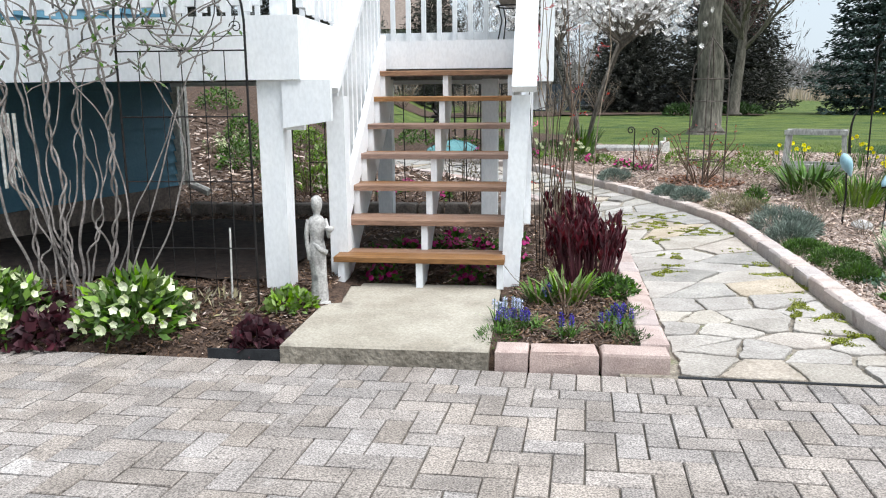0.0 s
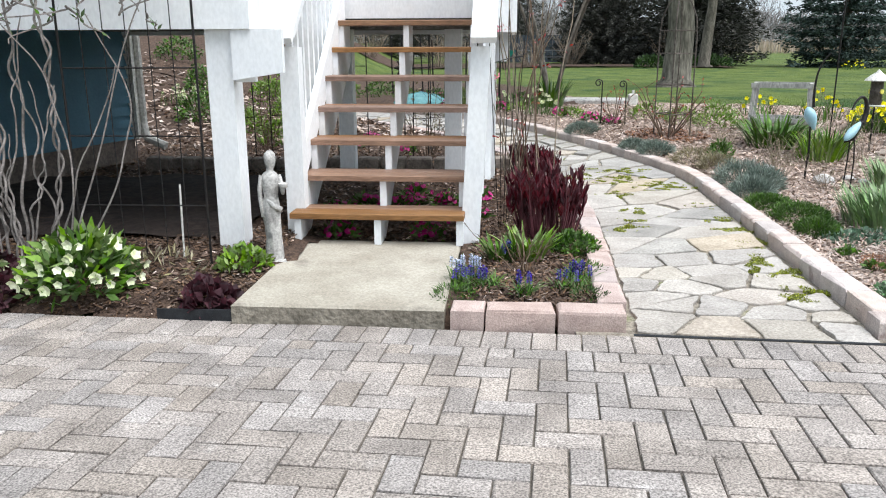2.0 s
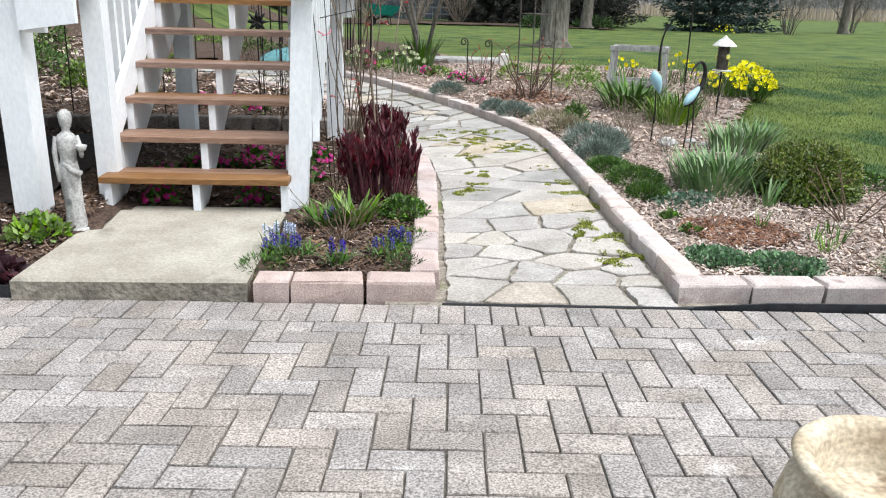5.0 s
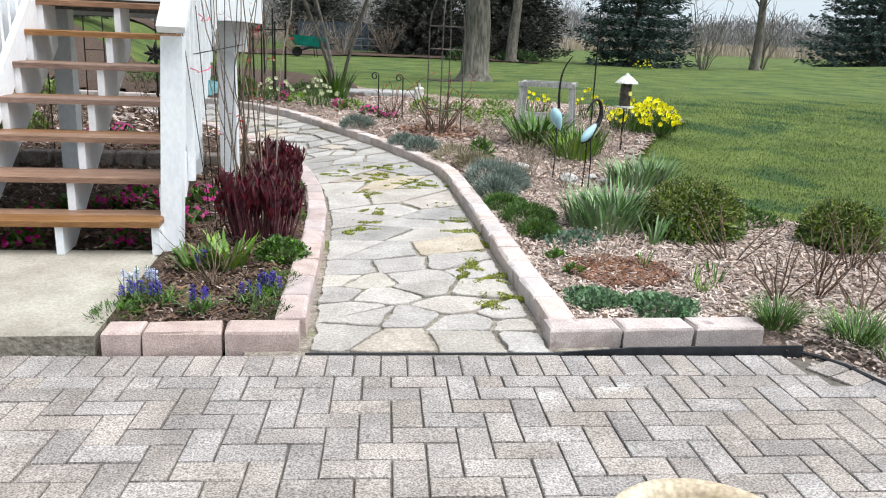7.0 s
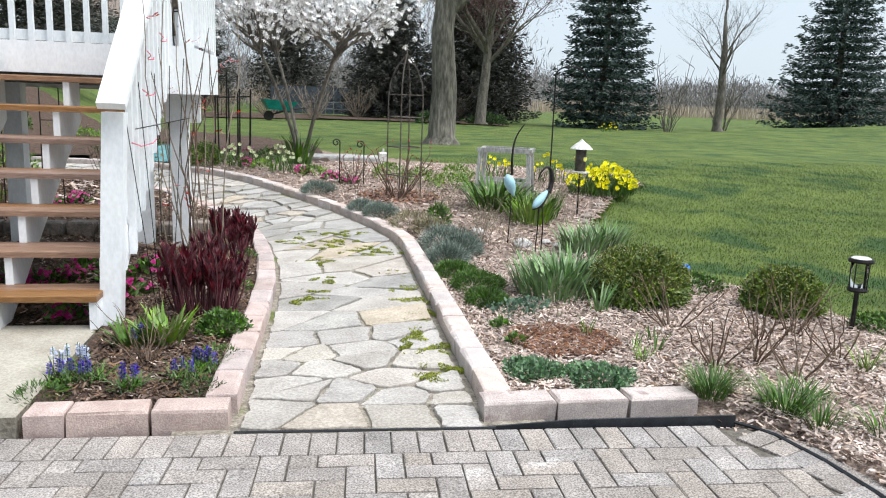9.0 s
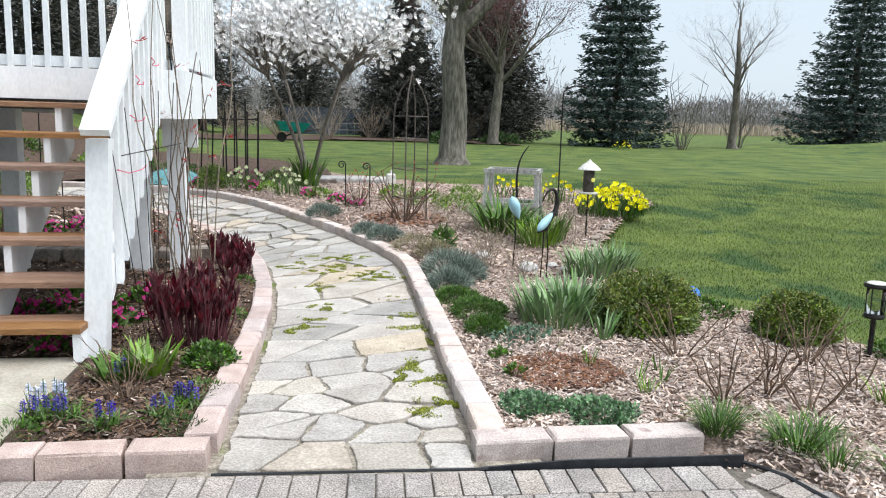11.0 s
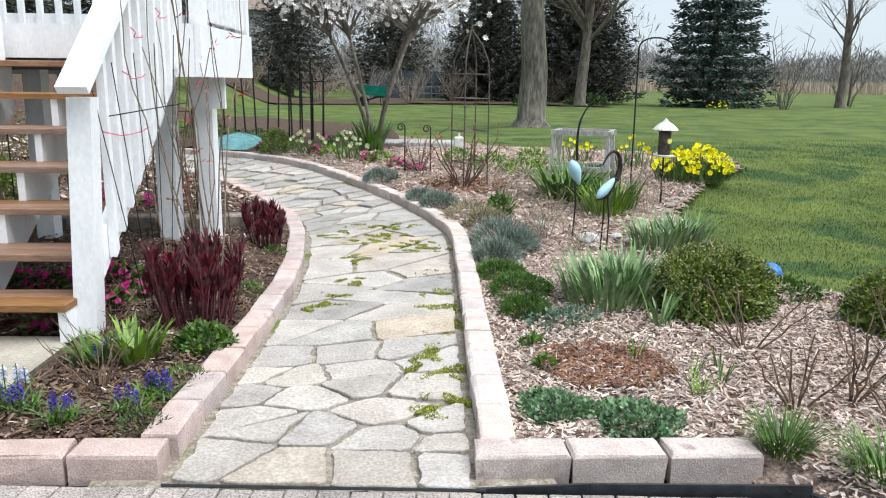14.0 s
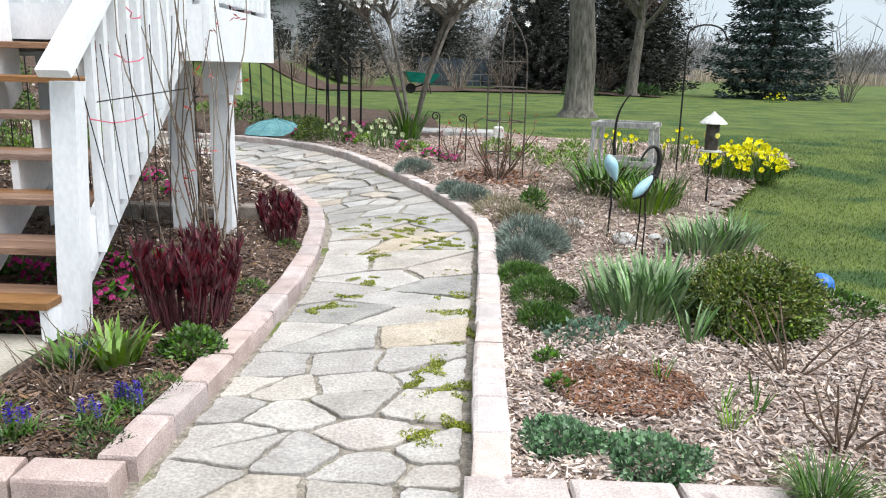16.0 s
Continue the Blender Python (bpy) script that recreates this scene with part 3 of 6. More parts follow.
BARK = mat("grey_bark", (0.085, 0.075, 0.062), (0.19, 0.17, 0.145), 7, 0.95, 0.9, 30, stretch=(1, 1, 0.3), fine=0.3, dist=0.02)
OAKBARK = mat("mossy_bark", (0.085, 0.08, 0.065), (0.18, 0.165, 0.14), 4, 0.95, 1.0, 16, stretch=(1, 1, 0.25), fine=0.35, spot=(0.10, 0.11, 0.05), spots=0.6, spot_scale=1.5, dist=0.04)
VINE = mat("grey_vine_bark", (0.145, 0.128, 0.118), (0.31, 0.28, 0.262), 18, 0.9, 0.7, 90, fine=0.25)
CANE = mat("rose_cane", (0.075, 0.05, 0.035), (0.19, 0.13, 0.09), 20, 0.7, 0.3, 90)
TWIG = mat("pale_twig", (0.17, 0.13, 0.10), (0.30, 0.25, 0.19), 20, 0.8, 0.2)
NEEDLE = leafmat("blue_spruce_needle", (0.022, 0.040, 0.034), (0.085, 0.122, 0.108), 0.7, 0.6, 0.9)
NEEDLE_P = leafmat("dim_conifer_needle", (0.028, 0.031, 0.026), (0.078, 0.078, 0.066), 0.8, 0.45, 0.9)
REDTWIG = leafmat("red_maple_buds", (0.085, 0.028, 0.030), (0.16, 0.062, 0.062), 0.7, 0.3, 1)
HAZE = leafmat("far_twigs", (0.16, 0.15, 0.147), (0.27, 0.25, 0.245), 0.9, 0.3, 0.2)
REED = leafmat("dry_reeds", (0.34, 0.27, 0.21), (0.48, 0.40, 0.32), 0.9, 0.2, 0.3)

RNG = np.random.default_rng(7)


def dome(n, r, h, jitter=0.16, low=0.0):
    """Points on a bumpy dome with their outward directions."""
    a = RNG.uniform(0, 2 * math.pi, n)
    z = RNG.uniform(low, 1, n)
    q = np.sqrt(1 - z ** 2)
    o = np.stack([np.cos(a) * q, np.sin(a) * q, z], 1)
    bump = 1 + 0.10 * np.sin(3 * a + 2) * q + 0.07 * np.sin(5 * a + 4 * z) + RNG.uniform(-jitter, jitter * 0.3, n)
    return o * np.array([r, r, h]) * bump[:, None], o


def ground_at(x, y):
    return bed_z(x, y) if in_poly((x, y), YARD_POLY) else lawn_z(x, y)


def mound(name, label, category, x, y, r, h, n, length, width, material, spread=0.6, group="", dz=0.0):
    t = thing(name, label, category, (x, y, ground_at(x, y) + dz), group=group)
    p, o = dome(n, r, h)
    w = o + RNG.normal(0, spread, (n, 3)) + np.array([0, 0, 0.35])
    leaves("foliage", p * RNG.uniform(0.8, 1, (n, 1)), w, length, width, material, t, rng=RNG)
    return t


def blooms(name, at, face, petals, length, width, material, parent, cup=0.35):
    """Flowers of that many petals round each centre, facing that way."""
    at, face = np.asarray(at, float), np.asarray(face, float)
    face = face / np.linalg.norm(face, axis=1, keepdims=True)
    s = np.cross(face, np.array([0.31, 0.2, 0.93]))
    s /= np.linalg.norm(s, axis=1, keepdims=True)
    t = np.cross(face, s)
    A, B, C, D = [], [], [], []
    for k in range(petals):
        a = 2 * math.pi * k / petals + 0.3
        d = np.cos(a) * s + np.sin(a) * t + cup * face
        e = -np.sin(a) * s + np.cos(a) * t
        A.append(at)
        B.append(at + d * length * 0.6 + e * width / 2)
        C.append(at + d * length)
        D.append(at + d * length * 0.6 - e * width / 2)
    return quads(name, *[np.concatenate(v) for v in (A, B, C, D)], material, parent)


def flower_parts(at, face, petals, length, width, material, parent, cup=0.35, name="flower", trumpet=0.0):
    """Each flower a part of its own, on one shared mesh."""
    vs, fs = [], []
    for shape in ((petals, length, width, cup), (5, trumpet, trumpet * 0.9, 1.7)):
        for k in range(shape[0] if shape[1] else 0):
            a = 2 * math.pi * k / shape[0] + 0.3
            d = Vector((math.cos(a), math.sin(a), shape[3])) * shape[1]
            e = Vector((-math.sin(a), math.cos(a), 0)) * shape[2] / 2
            i = len(vs)
            vs += [(0, 0, 0), d * 0.6 + e, d, d * 0.6 - e]
            fs.append((i, i + 1, i + 2, i + 3))
    me = Build().add(vs, fs).mesh(name)
    me.materials.append(material)
    for p, f in zip(at, face):
        o = new(name, me)
        o.parent = parent
        o.matrix_basis = Matrix.Translation(Vector(p)) @ Vector(f).to_track_quat("Z", "Y").to_matrix().to_4x4() @ Matrix.Scale(RNG.uniform(0.8, 1.2), 4)


def stems(points, tops, radius, material, parent, name="stems"):
    b = Build()
    for p, q in zip(points, tops):
        b.tube([p, q], [radius, radius * 0.8], 3, False)
    return b.part(name, material, parent)


def strap_clump(name, label, category, x, y, r, h, n, width, material, bend=0.6, lean=0.35, group="", tips=None):
    t = thing(name, label, category, (x, y, ground_at(x, y)), group=group)
    b = Build()
    for i in range(n):
        a, q = RNG.uniform(0, 2 * math.pi), r * math.sqrt(RNG.uniform(0, 1))
        d = Vector((math.cos(a) * lean * RNG.uniform(0.2, 1.3), math.sin(a) * lean * RNG.uniform(0.2, 1.3), 1))
        b.blade((math.cos(a) * q, math.sin(a) * q, 0), d, h * RNG.uniform(0.6, 1.15), width * RNG.uniform(0.7, 1.2), bend * RNG.uniform(0.3, 1.5), 4)
    b.part("leaves", material, t)
    return t


def hellebore(x, y, r, h):
    t = thing("hellebore", "hellebore clump with nodding cream-white flowers and green leaves", "flowers", (x, y, ground_at(x, y)), group="hellebores before the deck")
    p, o = dome(800, r, h, 0.25)
    leaves("leaves", p * RNG.uniform(0.6, 0.95, (800, 1)), o + RNG.normal(0, 0.5, p.shape) + np.array([0, 0, 0.2]), 0.080, 0.030, LEAF, t, rng=RNG)
    p2, o2 = dome(160, r * 0.9, h, 0.2, 0.3)
    leaves("young_leaves", p2, o2 + RNG.normal(0, 0.5, p2.shape), 0.09, 0.035, LEAF_B, t, rng=RNG)
    p, o = dome(80, r * 1.03, h * 1.06, 0.08, 0.2)
    flower_parts(p, o * np.array([1, 1, 0.2]) + RNG.normal(0, 0.25, p.shape) + np.array([0, -0.5, -0.1]), 5, 0.026, 0.027, PETALW, t, 0.55)
    return t


hellebore(-1.52, 4.08, 0.28, 0.27)
hellebore(-2.28, 4.1, 0.28, 0.29)
for x, y, r in ((-1.97, 4.0, 0.16), (-0.83, 3.86, 0.12), (-2.05, 4.2, 0.13)):
    mound("coral_bells", "dark purple ruffled coral bells in the mulch", "plant", x, y, r, r * 0.95, 260, 0.06, 0.06, PURPLE, 0.8, "coral bells in the border")
mound("columbine", "small fresh green leafy plant beside the post", "plant", -0.76, 4.28, 0.13, 0.09, 320, 0.045, 0.035, LEAF_B, 0.7)
mound("dry_perennial", "thin brownish green new growth of a perennial", "plant", -1.15, 4.2, 0.2, 0.13, 150, 0.06, 0.012, TAN, 0.8)


def statue():
    """A small draped figure with a bowl at its hip, in one mesh."""
    b = Build()
    b.box(-0.085, 0.085, -0.075, 0.075, 0, 0.03, 0.006)
    rings = [(0.030, 0.072, 0.060, 0, 0), (0.06, 0.066, 0.055, 0.004, 0), (0.14, 0.056, 0.050, 0.004, 0), (0.22, 0.058, 0.052, 0.0, 0), (0.29, 0.066, 0.055, -0.006, 0), (0.335, 0.064, 0.052, -0.006, 0), (0.38, 0.050, 0.042, 0.0, 0), (0.42, 0.056, 0.048, 0.0, 0), (0.455, 0.066, 0.050, 0.0, 0), (0.485, 0.066, 0.042, 0.0, 0), (0.503, 0.048, 0.036, 0, 0), (0.515, 0.026, 0.026, 0.002, 0), (0.527, 0.024, 0.025, 0.004, 0), (0.54, 0.032, 0.034, 0.006, 0), (0.562, 0.040, 0.043, 0.006, 0), (0.588, 0.043, 0.048, 0.006, 0.004), (0.608, 0.038, 0.044, 0.006, 0.006), (0.622, 0.018, 0.022, 0.006, 0.006)]
    n = 28
    vs = []
    for z, rx, ry, cx, cy in rings:
        for k in range(n):
            a = 2 * math.pi * k / n
            fold = 1 + (0.07 * math.sin(7 * a + z * 9) + 0.04 * math.sin(13 * a)) * (1 if 0.03 < z < 0.36 else 0.2 if z < 0.5 else 0.03)
            vs.append((cx + rx * fold * math.cos(a), cy + ry * fold * math.sin(a), z))
    m = len(rings)
    b.add(vs, [(i * n + k, i * n + (k + 1) % n, (i + 1) * n + (k + 1) % n, (i + 1) * n + k) for i in range(m - 1) for k in range(n)] + [tuple((m - 1) * n + k for k in range(n))])
    b.tube([(-0.058, 0, 0.49), (-0.078, -0.005, 0.42), (-0.075, -0.012, 0.35), (-0.064, -0.03, 0.27)], [0.020, 0.018, 0.015, 0.013], 10)
    b.tube([(0.058, 0, 0.49), (0.082, -0.01, 0.43), (0.085, -0.03, 0.40), (0.088, -0.06, 0.425)], [0.020, 0.018, 0.015, 0.013], 10)
    b.lathe([(0.012, 0.0), (0.028, 0.008), (0.038, 0.03), (0.034, 0.03), (0.02, 0.015)], 14, (0.092, -0.07, 0.425))
    b.tube([(-0.03, -0.035, 0.36), (0.02, -0.056, 0.33), (0.06, -0.04, 0.31), (0.07, 0.0, 0.31)], [0.012, 0.016, 0.016, 0.01], 8)
    b.lathe([(0.014, 0), (0.024, 0.01), (0.018, 0.026), (0.006, 0.032)], 12, (0.006, 0.045, 0.575))
    o = b.part("garden_statue", STATUE, smooth=True)
    o.matrix_world = pose(-0.63, 4.44, 0.062, 0, 0, 12) @ Matrix.Diagonal((0.74, 0.85, 1.0, 1))
    tagged(o, "weathered grey cast-stone garden statue of a draped figure", "statue")


statue()


# ---- climbers and trellis at the deck ----
def trellis():
    t = thing("arched_trellis", "black iron trellis with an arched scrollwork top", "trellis", (-1.275, 4.30, 0.10), rz=-3)
    w = 0.345
    arch = [(-w, 0, 0), (-w, 0, 1.5)] + [(-w * math.cos(a), 0, 1.5 + 0.38 * math.sin(a)) for a in [k * math.pi / 14 for k in range(1, 14)]] + [(w, 0, 1.5), (w, 0, 0)]
    Build().tube(arch, 0.0065, 6).part("frame", IRON, t)
    for z in (0.32, 0.68, 1.02, 1.355):
        Build().tube([(-w, 0, z), (w, 0, z)], 0.004, 5).part("crossbar", IRON, t)
    for x in (-0.23, -0.115, 0.0, 0.115, 0.23):
        Build().tube([(x, 0.004, 0.05), (x, 0.004, 1.355)], 0.0028, 5).part("upright", IRON, t)
    for s in (-1, 1):
        for c, r in ((0.30, 0.10), (0.20, 0.2), (0.10, 0.3)):
            Build().tube([(s * c * math.sin(a) * 1.0, 0, 1.36 + (0.12 + r) * (1 - math.cos(a)) * 0.75) for a in [k * math.pi / 12 for k in range(13)]], 0.003, 4).part("scroll", IRON, t)
        Build().tube([(s * (0.30 - 0.035 * math.cos(a) * (1 - k / 18)), 0, 1.47 + 0.035 * math.sin(a) * (1 - k / 18)) for k, a in [(k, k * 0.55) for k in range(16)]], 0.003, 4).part("scroll", IRON, t)
        Build().tube([(s * (0.16 - 0.035 * math.cos(a) * (1 - k / 18)), 0, 1.70 + 0.035 * math.sin(a) * (1 - k / 18)) for k, a in [(k, k * 0.55) for k in range(16)]], 0.003, 4).part("scroll", IRON, t)


trellis()


def wiggle(p, q, amp, n, rng, lean=(0, 0)):
    p, q = Vector(p), Vector(q)
    out = []
    for i in range(n + 1):
        f = i / n
        e = min(f, 1 - f) * 2
        out.append(p.lerp(q, f) + Vector((rng.gauss(0, amp) * (0.3 + e), rng.gauss(0, amp) * (0.3 + e), 0)) + Vector((lean[0] * math.sin(math.pi * f), 0, lean[1] * math.sin(math.pi * f))))
    return out


def smooth_line(pts, k=3):
    for _ in range(k):
        out = [pts[0]]
        for a, b in zip(pts, pts[1:]):
            out += [a.lerp(b, 0.25), a.lerp(b, 0.75)]
        pts = out + [pts[-1]]
        if len(pts) > 60:
            break
    return pts


def deck_vine():
    t = thing("climbing_vine", "old climbing vine with twisted grey stems up to the deck rail", "vine", (-1.95, 4.28, 0.08))
    rng = random.Random(8)
    tops = [(-0.42, 1.85), (-0.33, 2.0), (-0.22, 1.9), (-0.10, 2.0), (0.02, 1.95), (0.16, 1.9)]
    feet = [-0.16, -0.12, -0.04, 0.02, 0.05, 0.18]
    for k, ((tx, tz), fx) in enumerate(zip(tops, feet)):
        line = smooth_line(wiggle((fx, rng.uniform(-0.04, 0.04), 0), (tx, 0.03, tz), 0.020, 17, rng, (-0.10 + 0.04 * k, 0)), 2)
        if k in (1, 3, 5):
            for ph in (0, math.pi):
                tw = [p + Vector((0.012 * math.cos(i * 0.75 + ph), 0.012 * math.sin(i * 0.75 + ph), 0)) for i, p in enumerate(line)]
                Build().tube(tw, 0.0066, 7).part("stem", VINE, t)
        else:
            Build().tube(line, [0.0088 - 0.004 * i / len(line) for i in range(len(line))], 7).part("stem", VINE, t)
    for k in range(9):
        line = smooth_line(wiggle((rng.uniform(-0.15, 0.2), rng.uniform(-0.05, 0.05), 0), (rng.uniform(-0.5, 0.3), 0.0, rng.uniform(0.6, 1.9)), 0.018, 14, rng, (rng.uniform(-0.12, 0.12), 0)), 1)
        Build().tube(line, [0.007 - 0.004 * i / len(line) for i in range(len(line))], 5).part("stem", VINE, t)
    shoots, lf, lw = Build(), [], []
    for k in range(80):
        x0 = rng.uniform(-0.5, 0.95)
        z0 = rng.uniform(1.25, 1.9)
        x1, z1 = x0 + rng.uniform(-0.35, 0.45), z0 + rng.uniform(-0.25, 0.5)
        line = smooth_line(wiggle((x0, -0.02, z0), (x1, rng.uniform(-0.1, 0.05), z1), 0.05, 5, rng), 1)
        shoots.tube(line, [0.006 - 0.0035 * i / len(line) for i in range(len(line))], 4, False)
        for p in line[2::2]:
            for _ in range(2):
                if rng.random() < 0.5:
                    lf.append(tuple(p))
                    lw.append((rng.gauss(0, 1), rng.gauss(0, 0.6), 1))
    tagged(shoots.part("shoots", VINE, t), kind="stuff")
    leaves("young_leaves", lf, lw, 0.042, 0.018, LEAF, t, rng=RNG)


deck_vine()


def thorn_canes():
    t = thing("rose_canes", "long bare thorny rose canes arching before the trellis", "shrub", (-1.68, 4.26, 0.08))
    rng = random.Random(5)
    for x1, z1, lean in ((0.55, 1.45, 0.0), (0.22, 1.3, 0.25), (-0.25, 1.35, 0.2), (0.35, 1.05, 0.05)):
        line = smooth_line(wiggle((rng.uniform(-0.1, 0.08), 0, 0), (x1, rng.uniform(-0.05, 0.05), z1), 0.015, 7, rng, (lean, 0.1)), 2)
        Build().tube(line, [0.006 - 0.003 * i / len(line) for i in range(len(line))], 5).part("cane", VINE, t)
        b = Build()
        for p in line[::1]:
            d = Vector((rng.gauss(0, 1), rng.gauss(0, 1), rng.gauss(0, 0.4))).normalized() * 0.014
            b.tube([p, p + d], [0.0022, 0.0004], 3, False)
        tagged(b.part("thorns", VINE, t), kind="stuff")


thorn_canes()


def bare_shrub(name, label, category, x, y, h, spread, n, radius, material, seed, forks=2, group="", buds=None, dz=0.0, up=0.0):
    """Bare stems from one foot, each forking a few times."""
    rng = random.Random(seed)
    t = thing(name, label, category, (x, y, ground_at(x, y) + dz), group=group)
    bx = []
    fine = Build()
    for k in range(n):
        a = rng.uniform(0, 2 * math.pi)
        q = spread * math.sqrt(rng.uniform(0.05, 1))
        hh = h * rng.uniform(0.55, 1.0)
        foot = Vector((math.cos(a) * q * 0.15, math.sin(a) * q * 0.15, 0))
        tip = Vector((math.cos(a) * q, math.sin(a) * q, hh))
        line = wiggle(foot, tip, 0.02 * h, 5, rng, (0, up))
        Build().tube(line, [radius * (1 - 0.5 * i / 5) for i in range(6)], 6).part("stem", material, t)
        for _ in range(forks):
            s = rng.randint(2, 5)
            p = line[s]
            d = Vector((rng.gauss(0, 1), rng.gauss(0, 1), rng.uniform(0.4, 1.6))).normalized() * h * rng.uniform(0.15, 0.4)
            tw = Build() if name == "rose_bush" else fine
            tw.tube([p, p + d * 0.5 + Vector((0, 0, 0.01)), p + d], [radius * 0.5, radius * 0.4, radius * 0.2], 4, False)
            if tw is not fine:
                tw.part("twig", material, t)
            bx.append(tuple(p + d))
            bx.append(tuple(p + d * 0.6))
        bx.append(tuple(line[-1]))
    if fine.v:
        tagged(fine.part("twigs", material, t), kind="stuff")
    if buds:
        tagged(leaves("buds", np.repeat(np.array(bx), 3, 0), RNG.normal(0, 1, (3 * len(bx), 3)) + np.array([0, 0, 0.8]), *buds, t, rng=RNG), kind="stuff")
    return t


def climbing_rose():
    t = thing("climbing_rose", "tall bare climbing rose with red shoots beside the stairs", "shrub", (0.87, 5.80, 0.08))
    rng = random.Random(12)
    tips, ways = [], []
    for k in range(17):
        x0, y0 = rng.uniform(-0.16, 0.12), rng.uniform(-0.45, 0.45)
        x1, y1, z1 = x0 + rng.uniform(-0.35, 0.25), y0 + rng.uniform(-0.7, 0.3), rng.uniform(1.2, 2.3)
        line = smooth_line(wiggle((x0, y0, 0), (x1, y1, z1), 0.02, 6, rng, (rng.uniform(-0.1, 0.12), 0)), 1)
        Build().tube(line, [0.0055 - 0.0035 * i / len(line) for i in range(len(line))], 5).part("cane", TWIG if k % 3 else CANE, t)
        for p in line[5:]:
            if rng.random() < 0.16:
                d = Vector((rng.gauss(0, 1), rng.gauss(0, 1), 0.4)).normalized()
                for j in range(5):
                    tips.append(tuple(p + d * 0.016 * j))
                    ways.append(tuple(d + Vector((rng.gauss(0, 0.5), rng.gauss(0, 0.5), rng.gauss(0, 0.5)))))
    leaves("red_shoots", tips, ways, 0.04, 0.010, REDBUD, t, rng=RNG)
    f = thing("fan_trellis", "thin dark metal fan trellis beside the stairs", "trellis", (0.66, 5.3, 0.08))
    for k in range(5):
        Build().tube([(0.02 * k, 0.05 * k - 0.1, 0), (-0.10 + 0.07 * k, 0.13 * k - 0.45, 1.25 + 0.05 * k)], 0.0025, 5).part("rod", IRON, f)
    Build().tube([(-0.05, -0.35, 1.05), (0.2, 0.2, 1.1)], 0.003, 5).part("crossbar", IRON, f)


climbing_rose()


def plant_ties():
    pink = mat("pink_ribbon", (0.60, 0.12, 0.20), (0.78, 0.25, 0.32), 20, 0.6, 0.1)
    for a, b in (((0.631, 5.15, 1.34), (0.66, 5.45, 1.33)), ((0.60, 4.88, 1.06), (0.66, 5.45, 1.05)), ((0.645, 5.30, 1.56), (0.66, 5.45, 1.53)), ((0.68, 5.70, 1.69), (0.70, 5.85, 1.66)), ((0.78, 6.80, 1.70), (0.84, 7.45, 1.69))):
        a, b = Vector(a), Vector(b)
        t = thing("plant_tie", "pink ribbon tying a rose cane to the rail", "ribbon", tuple(a), group="pink ties on the rail")
        line = [(b - a) * f + Vector((0.015 * math.sin(f * 9), 0, -0.03 * math.sin(math.pi * f))) for f in (0, 0.2, 0.4, 0.6, 0.8, 1)]
        Build().tube(line, [0.004, 0.003, 0.0035, 0.003, 0.0035, 0.004], 5).part("ribbon", pink, t)


plant_ties()


def peony(x, y, r, h, n):
    t = thing("peony", "dense upright dark red peony shoots with furled leaves", "plant", (x, y, ground_at(x, y)), group="peonies beside the path")
    b, at, way = Build(), [], []
    for k in range(n):
        a, q = RNG.uniform(0, 2 * math.pi), r * math.sqrt(RNG.uniform(0, 1))
        p = Vector((math.cos(a) * q, math.sin(a) * q, 0))
        hh = h * RNG.uniform(0.5, 1.0)
        tip = p * 1.45 + Vector((RNG.normal(0, 0.012), RNG.normal(0, 0.012), hh))
        Build().tube([p, p.lerp(tip, 0.5) + Vector((RNG.normal(0, 0.006), RNG.normal(0, 0.006), 0)), tip], [0.0055, 0.005, 0.0035], 5, False).part("stem", PEONY, t)
        for j in range(24):
            f = RNG.uniform(0.58, 1.0)
            at.append(tuple(p.lerp(tip, f)))
            c = RNG.uniform(0, 2 * math.pi)
            way.append((math.cos(c) * 0.45, math.sin(c) * 0.45, 1))
    leaves("leaves", at, way, 0.075, 0.019, PEONY, t, rng=RNG)


peony(0.95, 5.02, 0.175, 0.41, 85)
peony(1.13, 6.80, 0.12, 0.27, 34)
peony(1.02, 7.25, 0.09, 0.24, 18)


def bulbs(x, y, r, n, material, h=0.10, leafy=60):
    t = thing("grape_hyacinth", "grape hyacinths with blue flower spikes among grassy leaves" if material == PETALB else "pale blue hyacinth spikes among grassy leaves", "flowers", (x, y, ground_at(x, y)), group="bulbs at the kerb")
    b = Build()
    for i in range(leafy):
        a, q = RNG.uniform(0, 2 * math.pi), r * 1.3 * math.sqrt(RNG.uniform(0, 1))
        b.blade((math.cos(a) * q, math.sin(a) * q, 0), (RNG.normal(0, 0.5), RNG.normal(0, 0.5), 1), RNG.uniform(0.06, 0.13), 0.007, 0.9, 3)
    b.part("leaves", LEAF, t)
    st = Build()
    at, way = [], []
    for i in range(n):
        a, q = RNG.uniform(0, 2 * math.pi), r * math.sqrt(RNG.uniform(0, 1))
        px, py, ph = math.cos(a) * q, math.sin(a) * q, h * RNG.uniform(0.8, 1.25)
        st.tube([(px, py, 0), (px, py, ph)], 0.002, 3, False)
        at, way = [], []
        for j in range(34):
            f = j / 34
            c = j * 2.4
            rr = 0.010 * (1 - 0.6 * f)
            at.append((px + rr * 0.4 * math.cos(c), py + rr * 0.4 * math.sin(c), ph * 0.55 + 0.055 * f))
            way.append((math.cos(c), math.sin(c), 0.35))
        leaves("flower_spike", at, way, 0.013, 0.010, material, t, rng=RNG)
    tagged(st.part("stalks", LEAF, t), kind="stuff")


